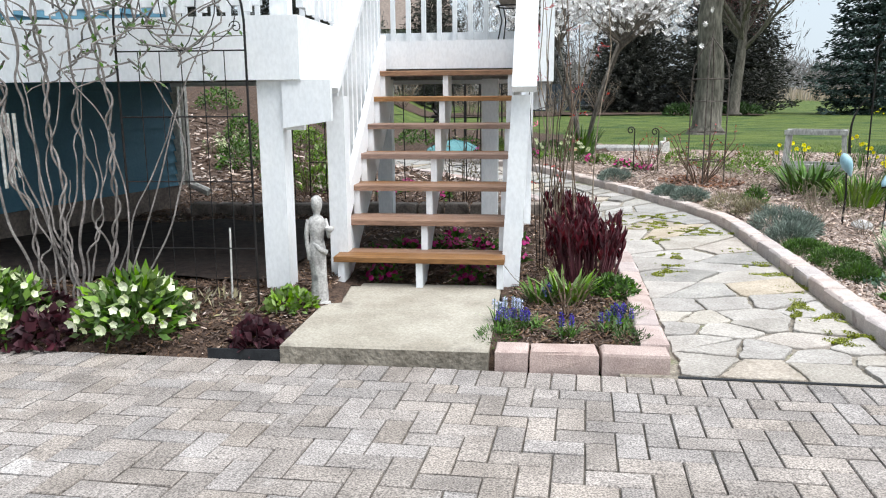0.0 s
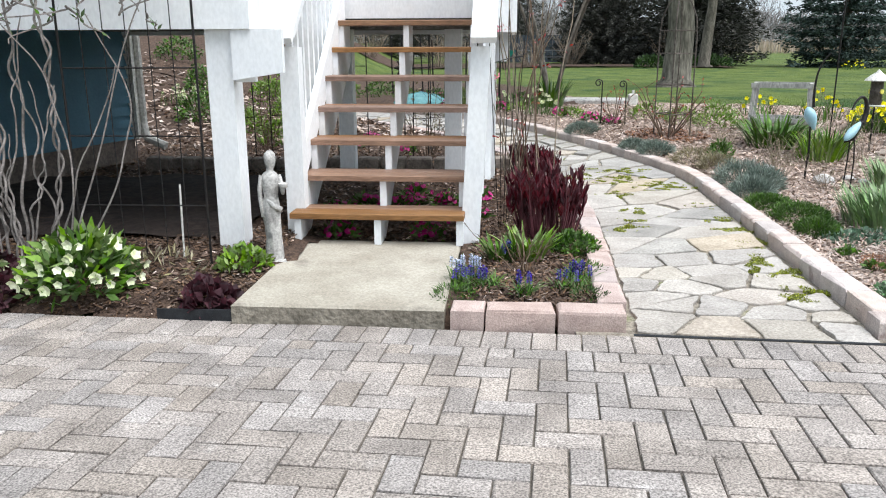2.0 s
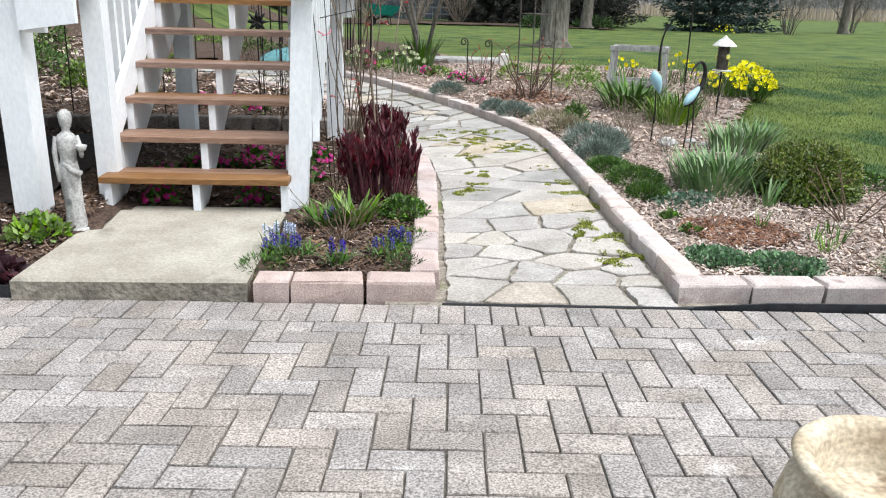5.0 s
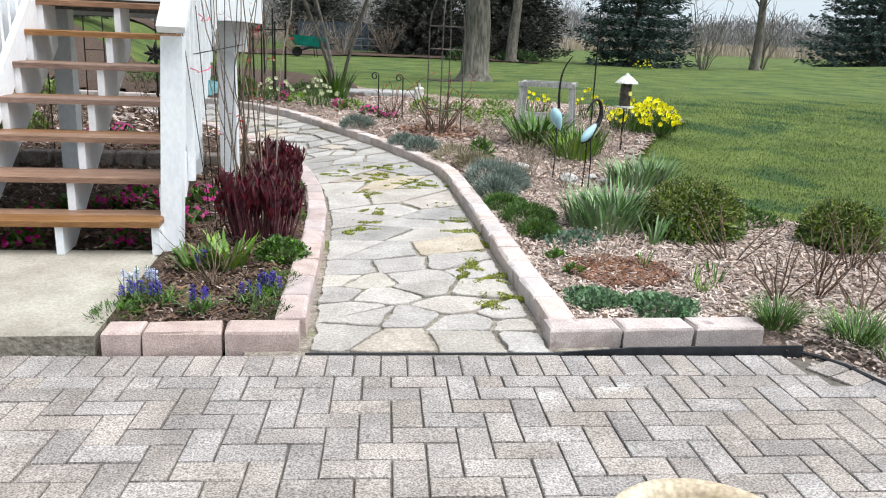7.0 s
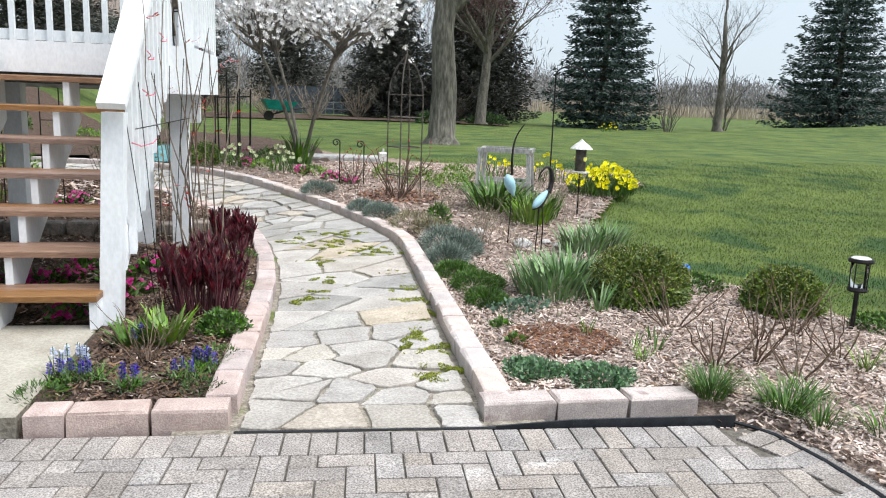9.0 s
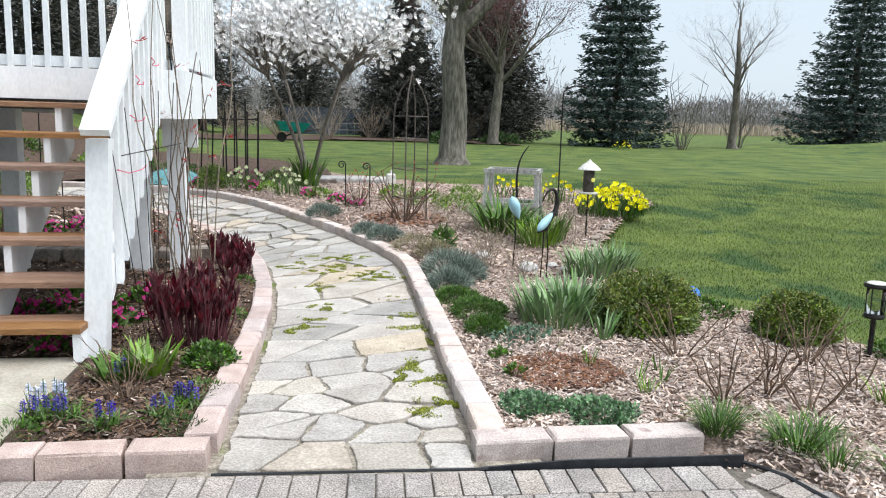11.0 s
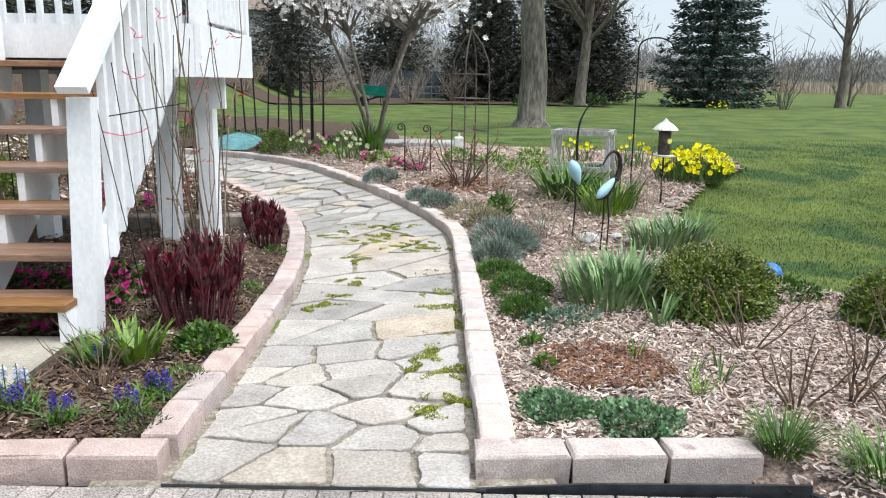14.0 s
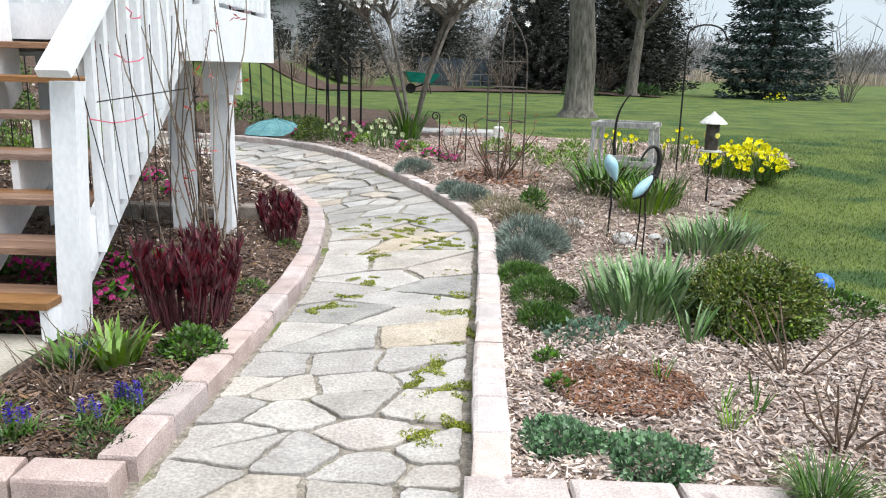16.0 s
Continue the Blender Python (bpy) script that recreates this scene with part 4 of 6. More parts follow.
bulbs(0.41, 4.06, 0.07, 9, PETALC, 0.12)
for x, y, r, n in ((0.40, 3.93, 0.05, 5), (0.52, 3.95, 0.05, 4), (0.69, 3.83, 0.04, 4), (0.90, 3.90, 0.05, 3), (0.99, 4.05, 0.06, 7), (0.66, 4.45, 0.04, 3)):
    bulbs(x, y, r, n, PETALB)
mound("creeping_phlox", "low dark green needle-leaved cushion by the kerb", "plant", 0.34, 3.80, 0.11, 0.07, 420, 0.028, 0.005, LEAF, 0.5, "cushions by the kerb")
mound("creeping_phlox", "low dark green needle-leaved cushion by the kerb", "plant", 1.04, 4.22, 0.12, 0.07, 420, 0.028, 0.005, LEAF, 0.5, "cushions by the kerb")
mound("creeping_phlox", "low dark green needle-leaved cushion by the kerb", "plant", 0.98, 3.78, 0.09, 0.05, 300, 0.03, 0.005, LEAF_D, 0.5, "cushions by the kerb")
mound("creeping_phlox", "low dark green needle-leaved cushion by the kerb", "plant", 1.13, 5.60, 0.09, 0.06, 320, 0.028, 0.006, LEAF, 0.5, "cushions by the kerb")
mound("creeping_phlox", "low dark green needle-leaved cushion by the kerb", "plant", 1.18, 6.65, 0.09, 0.06, 320, 0.028, 0.006, LEAF, 0.5, "cushions by the kerb")
mound("bleeding_heart", "rounded fresh green ferny clump beside the peony", "plant", 1.05, 4.64, 0.14, 0.12, 1100, 0.03, 0.018, LEAF, 0.7)
strap_clump("delphinium", "upright bright green lance-shaped leaves", "plant", 0.77, 4.50, 0.10, 0.20, 70, 0.026, LEAF_B, 0.6, 0.5)
strap_clump("delphinium", "upright bright green lance-shaped leaves", "plant", 0.62, 4.45, 0.09, 0.15, 50, 0.022, LEAF, 0.7, 0.6)
bare_shrub("bare_twigs", "small leafless twiggy shrub in the corner bed", "shrub", 0.72, 4.16, 0.26, 0.24, 11, 0.0035, CANE, 31, 3)
bare_shrub("bare_twigs", "small leafless twiggy shrub in the corner bed", "shrub", 0.60, 4.62, 0.3, 0.2, 7, 0.003, CANE, 32, 2)


def primrose(x, y, r=0.11, n=26):
    t = thing("primrose", "magenta primroses over green leaf rosettes", "flowers", (x, y, ground_at(x, y)), group="primroses in the beds")
    p, o = dome(70, r * 1.1, r * 0.6)
    leaves("leaves", p * 0.7, o + RNG.normal(0, 0.4, p.shape), 0.075, 0.03, LEAF, t, rng=RNG)
    p, o = dome(n, r, r * 0.95, 0.1, 0.25)
    flower_parts(p, o + RNG.normal(0, 0.3, p.shape) + np.array([0, -0.3, 0.3]), 5, 0.021, 0.021, PETALP, t, 0.1)


for x, y in ((-0.34, 5.02), (0.20, 5.02), (-0.25, 5.85), (-0.05, 5.75), (0.06, 5.85), (0.33, 5.9), (0.50, 5.5), (0.42, 5.35), (0.10, 6.1), (-0.42, 5.6), (0.55, 6.0)):
    primrose(x, y, 0.09 + 0.03 * ((x * 7) % 1))
for x, y in ((1.25, 12.6), (0.42, 13.45), (2.0, 11.6), (2.35, 11.1), (0.9, 14.8), (1.3, 14.9), (0.3, 15.0), (1.7, 14.6), (2.55, 10.75), (-0.5, 9.2), (-0.1, 8.6), (-0.7, 8.9)):
    primrose(x, y, 0.14, 34)


# ---- bed beside the lawn ----
def boxwood(x, y, r, h, n):
    t = mound("boxwood", "clipped round boxwood bush with small dark leaves", "bush", x, y, r, h, n, 0.022, 0.013, BOX, 0.8, "boxwoods by the lawn", dz=0.03)
    p, o = dome(n // 3, r * 0.97, h * 0.98, 0.1, 0.35)
    leaves("young_leaves", p, o + RNG.normal(0, 0.6, p.shape), 0.018, 0.011, leaf_tip, t, rng=RNG)
    p, o = dome(n // 2, r * 0.8, h * 0.82, 0.3, -0.1)
    leaves("inner_leaves", p, o + RNG.normal(0, 0.9, p.shape), 0.05, 0.03, BOX, t, rng=RNG)


leaf_tip = leafmat("young_boxwood_leaf", (0.13, 0.16, 0.035), (0.25, 0.25, 0.08))
boxwood(3.785, 5.12, 0.355, 0.335, 9500)
boxwood(4.63, 4.72, 0.27, 0.27, 6500)
mound("low_boxwood", "low spreading boxwood beside the lawn", "bush", 4.38, 5.36, 0.22, 0.12, 900, 0.03, 0.018, LEAF, 0.8)
mound("low_boxwood", "low spreading boxwood beside the lawn", "bush", 4.98, 4.25, 0.17, 0.10, 700, 0.03, 0.018, LEAF, 0.8)

strap_clump("iris", "broad grey-green iris leaves in a dense fan", "plant", 3.24, 5.32, 0.26, 0.29, 260, 0.019, IRISL, 0.6, 0.4, "irises in the bed")
strap_clump("iris", "broad grey-green iris leaves in a dense fan", "plant", 3.45, 5.55, 0.20, 0.30, 170, 0.019, IRISL, 0.6, 0.4, "irises in the bed")
strap_clump("iris", "broad grey-green iris leaves in a dense fan", "plant", 4.15, 6.75, 0.24, 0.29, 170, 0.018, IRISL, 0.6, 0.4, "irises in the bed")
strap_clump("iris", "broad grey-green iris leaves in a dense fan", "plant", 4.4, 6.9, 0.18, 0.29, 110, 0.018, IRISL, 0.6, 0.4, "irises in the bed")
strap_clump("daylily", "arching green daylily leaves", "plant", 4.05, 9.05, 0.30, 0.46, 190, 0.030, LEAF, 1.1, 0.5, "daylilies in the bed")
strap_clump("daylily", "arching green daylily leaves", "plant", 4.2, 8.3, 0.24, 0.34, 130, 0.02, LEAF_B, 0.7, 0.3, "daylilies in the bed")
strap_clump("daylily", "arching green daylily leaves", "plant", 4.4, 8.55, 0.2, 0.34, 100, 0.02, LEAF, 0.7, 0.3, "daylilies in the bed")
strap_clump("tulip", "few upright blue-green tulip leaves", "plant", 3.38, 4.86, 0.06, 0.24, 18, 0.016, IRISL, 0.5, 0.4, "tulip leaves in the mulch")
strap_clump("tulip", "few upright blue-green tulip leaves", "plant", 3.58, 4.9, 0.04, 0.18, 7, 0.012, IRISL, 0.4, 0.3, "tulip leaves in the mulch")
for x, y in ((3.22, 4.10), (3.32, 4.05), (3.05, 4.35), (3.42, 4.25)):
    strap_clump("tulip", "few upright blue-green tulip leaves", "plant", x, y, 0.03, 0.12, 7, 0.008, LEAF, 0.4, 0.3, "tulip leaves in the mulch")
for x, y, r, h in ((2.92, 7.0, 0.26, 0.20), (2.77, 6.42, 0.17, 0.15), (2.98, 6.75, 0.18, 0.17), (2.62, 8.75, 0.19, 0.13), (2.48, 9.15, 0.16, 0.11), (2.1, 10.35, 0.22, 0.13)):
    mound("lavender", "soft grey-green lavender cushion beside the kerb", "plant", x, y, r, h, 2600, 0.055, 0.006, GREY, 0.45, "grey cushions along the kerb")
for x, y, r, h in ((2.82, 8.05, 0.24, 0.16), (2.95, 7.75, 0.18, 0.14)):
    mound("santolina", "dry straw-coloured and grey cushion beside the kerb", "plant", x, y, r, h, 1100, 0.06, 0.006, TAN, 0.45, "grey cushions along the kerb")
for x, y, r, h in ((2.72, 5.98, 0.17, 0.10), (2.76, 5.55, 0.20, 0.12), (2.70, 5.14, 0.14, 0.10)):
    mound("candytuft", "dense dark green candytuft cushion beside the kerb", "plant", x, y, r, h, 4200, 0.030, 0.006, LEAF, 0.45, "green cushions along the kerb")
for x, y, r, h, n in ((2.83, 4.95, 0.20, 0.05, 260), (2.62, 4.62, 0.07, 0.04, 110), (2.62, 4.32, 0.06, 0.04, 90), (3.0, 5.05, 0.1, 0.05, 120)):
    mound("sedum", "low blue-green fleshy sedum in the mulch", "plant", x, y, r, h, n, 0.034, 0.022, SEDUM if n > 115 else LEAF, 0.7, "low plants in the mulch")
for x, y, r, h in ((2.53, 3.83, 0.15, 0.06), (2.81, 3.68, 0.18, 0.07)):
    mound("catmint", "blue-green crinkled catmint cushion behind the kerb", "plant", x, y, r, h, 1700, 0.024, 0.018, CATMINT, 0.7, "low plants in the mulch")
for x, y, r, h, n in ((3.24, 3.40, 0.07, 0.16, 260), (3.47, 3.18, 0.09, 0.18, 280), (3.50, 3.0, 0.07, 0.15, 80), (4.3, 3.62, 0.05, 0.15, 40), (3.18, 3.92, 0.04, 0.10, 26), (3.68, 3.3, 0.06, 0.12, 50), (3.7, 2.85, 0.07, 0.16, 60)):
    strap_clump("ornamental_grass", "tuft of narrow green grass blades in the mulch", "grass", x, y, r, h, n, 0.0045, LEAF if n > 45 else LEAF_B, 1.0, 0.45, "grass tufts by the pavers")
for k, (x, y, h, s, n) in enumerate(((3.65, 4.44, 0.36, 0.28, 8), (3.50, 3.76, 0.33, 0.22, 7), (3.76, 3.80, 0.34, 0.2, 7), (4.32, 4.22, 0.36, 0.26, 8), (3.80, 3.52, 0.28, 0.24, 7), (4.25, 3.75, 0.34, 0.24, 6), (4.05, 4.15, 0.3, 0.2, 5))):
    bare_shrub("rose_bush", "pruned bare rose bush with brown canes and red buds", "shrub", x, y, h, s, n, 0.0055, CANE, 40 + k, 1, "pruned roses", (0.012, 0.005, CANE))
for k, (x, y, h, s, n) in enumerate(((3.35, 7.2, 0.42, 0.3, 14), (3.5, 6.7, 0.3, 0.25, 10), (3.15, 6.9, 0.3, 0.2, 10), (4.6, 8.2, 0.5, 0.35, 10), (4.75, 8.9, 0.6, 0.3, 8), (3.3, 9.6, 0.35, 0.3, 12), (2.95, 9.75, 0.4, 0.2, 8), (2.8, 4.4, 0.25, 0.1, 3), (3.3, 8.6, 0.3, 0.25, 12), (3.6, 8.0, 0.3, 0.25, 10), (2.6, 10.4, 0.3, 0.3, 10))):
    bare_shrub("dry_perennial", "thin dry brown stalks of last year's perennials", "plant", x, y, h, s, n, 0.003, TWIG, 60 + k, 3, "dry stems in the bed", (0.02, 0.007, TAN))
for x, y, r in ((3.9, 10.5, 0.3), (3.55, 10.9, 0.25), (4.6, 9.9, 0.2), (3.2, 11.4, 0.25), (4.2, 11.4, 0.25), (3.15, 8.25, 0.12)):
    mound("perennial", "young green perennial shoots in the mulch", "plant", x, y, r, 0.2, 420, 0.06, 0.018, LEAF_B if r > 0.22 else LEAF, 0.7, "young perennials")


def crane(x, y, h, tall):
    g = ground_at(x, y)
    t = thing("crane_sculpture", "crane sculpture with pale blue body and dark thin legs", "sculpture", (x, y, g), rz=-20 if tall else 25, group="pair of crane sculptures")
    body = Build()
    n, m = 14, 12
    rings = []
    for i in range(n + 1):
        f = i / n
        r = (0.050 if tall else 0.034) * math.sin(math.pi * f ** 0.75) ** 0.9 + 0.002
        c = Vector((0.11 * (f - 0.5) * (0.7 if tall else 1.7), 0, h + 0.21 * (0.5 - f) * (1.0 if tall else -0.75)))
        rings.append((c, r))
    body.tube([c for c, r in rings], [r for c, r in rings], m)
    body.part("body", EGG, t, "pale blue glazed body", True)
    for s in (-1, 1):
        Build().tube([(0, s * 0.02, h - 0.07), (0.012, s * 0.03, h * 0.5), (0.0, s * 0.035, 0.0)], 0.006, 6).part("leg", IRON, t)
    if tall:
        neck = [(0.01, 0, h + 0.10), (0.0, 0, h + 0.24), (0.01, 0, h + 0.40), (0.05, 0, h + 0.50), (0.10, 0, h + 0.57)]
    else:
        neck = [(0.09, 0, h + 0.05), (0.13, 0, h + 0.13), (0.12, 0, h + 0.23), (0.06, 0, h + 0.28), (-0.01, 0, h + 0.24), (-0.05, 0, h + 0.17)]
    line = smooth_line([Vector(p) for p in neck], 2)
    Build().tube(line, [(0.010 if tall else 0.022) * (1 - i / len(line)) ** 1.2 + 0.004 for i in range(len(line))], 8).part("neck", IRON, t, smooth=True)
    if not tall:
        Build().tube([(-0.09, 0, h - 0.09), (0.0, 0.02, h - 0.06), (0.09, 0, h + 0.07)], [0.006, 0.038, 0.02], 8).part("tail", IRON, t, smooth=True)


EGG = mat("pale_blue_glaze", (0.27, 0.47, 0.55), (0.38, 0.58, 0.65), 14, 0.35, 0.1, fine=0.06)
crane(3.60, 7.31, 0.54, True)
crane(3.66, 6.68, 0.50, False)


def rock(x, y, r, seed, squash=0.6, material=None):
    rng = random.Random(seed)
    bm = bmesh.new()
    bmesh.ops.create_icosphere(bm, subdivisions=3, radius=r)
    for v in bm.verts:
        v.co *= 1 + 0.28 * noise.noise(v.co / r * 1.1 + Vector((seed, 0, 0))) + 0.06 * noise.noise(v.co / r * 5)
        v.co.z *= squash
    me = bpy.data.meshes.new("rock")
    bm.to_mesh(me)
    bm.free()
    me.shade_smooth()
    me.materials.append(material or STATUE)
    o = new("rock", me)
    o.matrix_world = pose(x, y, ground_at(x, y) + r * squash * 0.35, 0, 0, rng.uniform(0, 360))
    tagged(o, "rounded grey field stone in the bed", "rock", "stones in the beds")


FIELD = mat("field_stone", (0.16, 0.13, 0.11), (0.33, 0.28, 0.24), 9, 0.9, 0.6)
for k, (x, y, r) in enumerate(((3.68, 7.1, 0.09), (3.95, 7.2, 0.06), (4.0, 7.05, 0.05), (3.42, 7.7, 0.08), (4.72, 7.35, 0.05), (4.8, 7.6, 0.06))):
    rock(x, y, r, k)
for k in range(30):
    f = k / 29
    i = 5.9 + f * 3.6
    a, b = BORDER[int(i)], BORDER[int(i) + 1]
    x, y = a[0] + (b[0] - a[0]) * (i % 1) - 0.1, a[1] + (b[1] - a[1]) * (i % 1) + 0.02
    rock(x, y, random.Random(k).uniform(0.03, 0.065), 20 + k, 0.5, FIELD)


def rack():
    t = thing("wooden_stand", "weathered grey wooden stand with slanted legs", "stand", (4.44, 9.9, ground_at(4.44, 9.9) - 0.03), rz=-26)
    G = mat("weathered_grey_wood", (0.27, 0.265, 0.255), (0.46, 0.45, 0.43), 12, 0.85, 0.5, 60, stretch=(1, 1, 0.3))
    for x in (-0.31, 0.31):
        for y in (-0.21, 0.21):
            Build().beam((x * 1.10, y * 1.2, 0), (x * 0.97, y * 0.95, 0.62), 0.05, 0.04, (0, 1, 0)).part("leg", G, t)
        Build().beam((x, -0.2, 0.625), (x, 0.2, 0.625), 0.035, 0.045).part("end_rail", G, t)
    for z, y in ((0.625, -0.215), (0.625, 0.215), (0.22, -0.25), (0.22, 0.25)):
        Build().beam((-0.345, y, z), (0.345, y, z), 0.035, 0.055).part("rail", G, t)
    Build().box(-0.32, 0.32, -0.23, 0.23, 0.17, 0.19).part("shelf", G, t)


rack()


def feeder():
    t = thing("bird_feeder", "dark tube bird feeder with a white conical roof", "bird feeder", (4.957, 8.767, 0.24))
    t.scale = (0.87, 0.87, 0.93)
    Build().tube([(0, 0, -0.22), (0, 0, 0.38)], 0.012, 8).part("post", IRON, t)
    Build().lathe([(0.12, 0.37), (0.12, 0.385), (0.03, 0.39)], 18).part("tray", TRIMW, t)
    Build().lathe([(0.072, 0.39), (0.072, 0.66)], 18).part("tube", RUST, t, "dark seed tube", True)
    for a in (-1.2, 0.3, 2.4):
        b = Build()
        b.tube([(0.07 * math.cos(a), 0.07 * math.sin(a), 0.54), (0.085 * math.cos(a), 0.085 * math.sin(a), 0.54)], 0.028, 10)
        b.part("feeding_port", PETALY, t, "yellow feeding port")
    Build().lathe([(0.15, 0.66), (0.145, 0.67), (0.09, 0.72), (0.04, 0.75), (0.02, 0.77), (0.0, 0.79)], 20).part("roof", TRIMW, t, "white conical roof")
    h = thing("shepherd_hook", "tall black iron shepherd's crook in the bed", "hook", (4.95, 9.65, ground_at(4.95, 9.65)))
    line = [(0, 0, 0), (0, 0, 1.56)] + [(0.2 - 0.2 * math.cos(a), 0, 1.56 + 0.11 * math.sin(a)) for a in [k * math.pi / 9 for k in range(1, 9)]] + [(0.41, 0, 1.55), (0.44, 0, 1.52), (0.475, 0, 1.53)]
    Build().tube(line, 0.009, 6).part("rod", IRON, h)


feeder()


def daffodils(x, y, rx, ry, n, material=PETALY, label="clump of bright yellow daffodils in bloom", h=0.32, name="daffodils"):
    t = thing(name, label, "flowers", (x, y, ground_at(x, y)), group="spring bulbs")
    b = Build()
    at, face, feet = [], [], []
    for i in range(n * 3):
        a, q = RNG.uniform(0, 2 * math.pi), math.sqrt(RNG.uniform(0, 1))
        p = (rx * q * math.cos(a), ry * q * math.sin(a), 0)
        b.blade(p, (RNG.normal(0, 0.25), RNG.normal(0, 0.25), 1), h * RNG.uniform(0.7, 1.05), 0.013, 0.4, 3)
        if i % 3 == 0:
            hh = h * (1.35 - 0.85 * q * q) * RNG.uniform(0.7, 1.05)
            feet.append(p)
            at.append((p[0] * 1.1, p[1] * 1.1 - 0.02, hh))
            face.append((RNG.normal(0, 0.6), -1 + RNG.normal(0, 0.5), RNG.normal(0, 0.3)))
    b.part("leaves", LEAF, t)
    for p, q in zip(feet, at):
        Build().tube([p, q], 0.003, 3, False).part("stem", LEAF, t)
    flower_parts(at, face, 6, 0.031, 0.022, material, t, 0.15, "flower", 0.022)


daffodils(5.90, 10.12, 0.46, 0.40, 170)
daffodils(5.45, 11.0, 0.28, 0.2, 14)
daffodils(4.85, 11.6, 0.22, 0.14, 10)
daffodils(1.75, 11.85, 0.24, 0.24, 20, PETALW, "clump of cream-white daffodils in bloom", 0.30)
daffodils(1.1, 12.75, 0.28, 0.24, 18, PETALW, "clump of cream-white daffodils in bloom", 0.28)
daffodils(-3.2, 11.5, 0.5, 0.3, 20, PETALW, "clump of cream-white daffodils in bloom", 0.28)
daffodils(17.5, 33.5, 0.5, 0.3, 20)
mound("primula", "fresh yellow-green leafy clump", "plant", 2.15, 11.55, 0.18, 0.12, 260, 0.06, 0.02, LEAF_B, 0.7)
mound("primula", "fresh yellow-green leafy clump", "plant", 1.45, 12.4, 0.15, 0.12, 200, 0.06, 0.02, LEAF_B, 0.7)
mound("small_boxwood", "small clipped boxwood ball at the path bend", "bush", 0.62, 13.15, 0.26, 0.36, 2600, 0.035, 0.02, BOX, 0.8)
strap_clump("daylily", "arching green daylily leaves", "plant", 2.05, 13.0, 0.2, 0.5, 90, 0.03, LEAF, 0.6, 0.35, "daylilies in the bed")
for k, (x, y, r) in enumerate(((0.2, 14.5, 0.3), (-0.3, 14.9, 0.35), (1.6, 13.5, 0.25), (-1.0, 15.0, 0.35))):
    mound("perennial", "young green perennial shoots in the mulch", "plant", x, y, r, 0.22, 420, 0.06, 0.02, LEAF, 0.7, "young perennials")
for k, (x, y) in enumerate(((-2.2, 10.2), (-2.9, 10.8), (-1.9, 12.0), (-3.4, 12.6), (-2.6, 13.6), (-4.2, 14.0), (-1.5, 9.2), (-0.9, 16.2), (-1.8, 17.0), (-2.8, 16.0))):
    mound("garden_shrub", "leafy green shrub on the mulched slope", "bush", x, y, 0.28 + 0.05 * (k % 3), 0.3 + 0.1 * (k % 2), 700, 0.06, 0.03, LEAF if k % 2 else LEAF_B, 0.8, "shrubs on the slope")


def umbrella():
    t = thing("garden_umbrella", "open teal garden umbrella resting on the ground", "umbrella", (-0.05, 14.1, ground_at(0, 14.1) - 0.06))
    t.scale = (0.88, 0.88, 0.76)
    n, b = 10, Build()
    m = mat("teal_canvas", (0.10, 0.26, 0.28), (0.17, 0.36, 0.37), 8, 0.7, 0.2)
    vs = [(0, 0, 0.34)]
    for r, z in ((0.3, 0.27), (0.52, 0.14), (0.60, 0.03)):
        vs += [(r * math.cos(2 * math.pi * k / n), r * math.sin(2 * math.pi * k / n), z) for k in range(n)]
    fs = [(0, 1 + k, 1 + (k + 1) % n) for k in range(n)]
    for i in (0, 1):
        fs += [(1 + i * n + k, 1 + (i + 1) * n + k, 1 + (i + 1) * n + (k + 1) % n, 1 + i * n + (k + 1) % n) for k in range(n)]
    b.add(vs, fs).part("canopy", m, t)
    for k in range(n):
        a = 2 * math.pi * k / n
        Build().tube([(0, 0, 0.345), (0.3 * math.cos(a), 0.3 * math.sin(a), 0.275), (0.52 * math.cos(a), 0.52 * math.sin(a), 0.145), (0.6 * math.cos(a), 0.6 * math.sin(a), 0.035)], 0.008, 4).part("rib", m, t)
    Build().tube([(0, 0, 0.0), (0, 0, 0.40)], 0.015, 8).part("pole", IRON, t)


umbrella()


def stakes():
    rng = random.Random(3)
    for k in range(11):
        x, y = -0.6 + k * 0.19, 15.1 - k * 0.1
        s = thing("garden_stake", "thin rusty iron plant stake", "stake", (x, y, ground_at(x, y)), group="row of iron stakes")
        Build().tube([(0, 0, 0), (rng.uniform(-0.06, 0.06), 0, rng.uniform(0.95, 1.5))], 0.014, 5).part("rod", IRON, s)
    s = thing("plant_support", "square black iron plant support", "plant support", (1.05, 14.1, ground_at(1.05, 14.1)))
    for x in (-0.25, -0.08, 0.09, 0.26):
        Build().tube([(x, 0, 0), (x * 1.05, 0, 1.15)], 0.014, 5).part("rod", IRON, s)
    Build().tube([(-0.28, 0, 1.0), (0.28, 0, 1.03)], 0.012, 5).part("crossbar", IRON, s)
    for x, y, h in ((2.42, 10.75, 0.60), (2.74, 10.75, 0.58)):
        c = thing("curled_stake", "black iron stake with a curled top", "stake", (x, y, ground_at(x, y)), group="curled stakes")
        curl = [(0, 0, 0), (0, 0, h - 0.08)] + [(-0.05 + (0.052 - 0.0022 * k) * math.cos(a), 0, h - 0.06 + (0.052 - 0.0022 * k) * math.sin(a)) for k, a in [(k, k * 0.5) for k in range(17)]]
        Build().tube(curl, 0.008, 5).part("rod", IRON, c)


stakes()


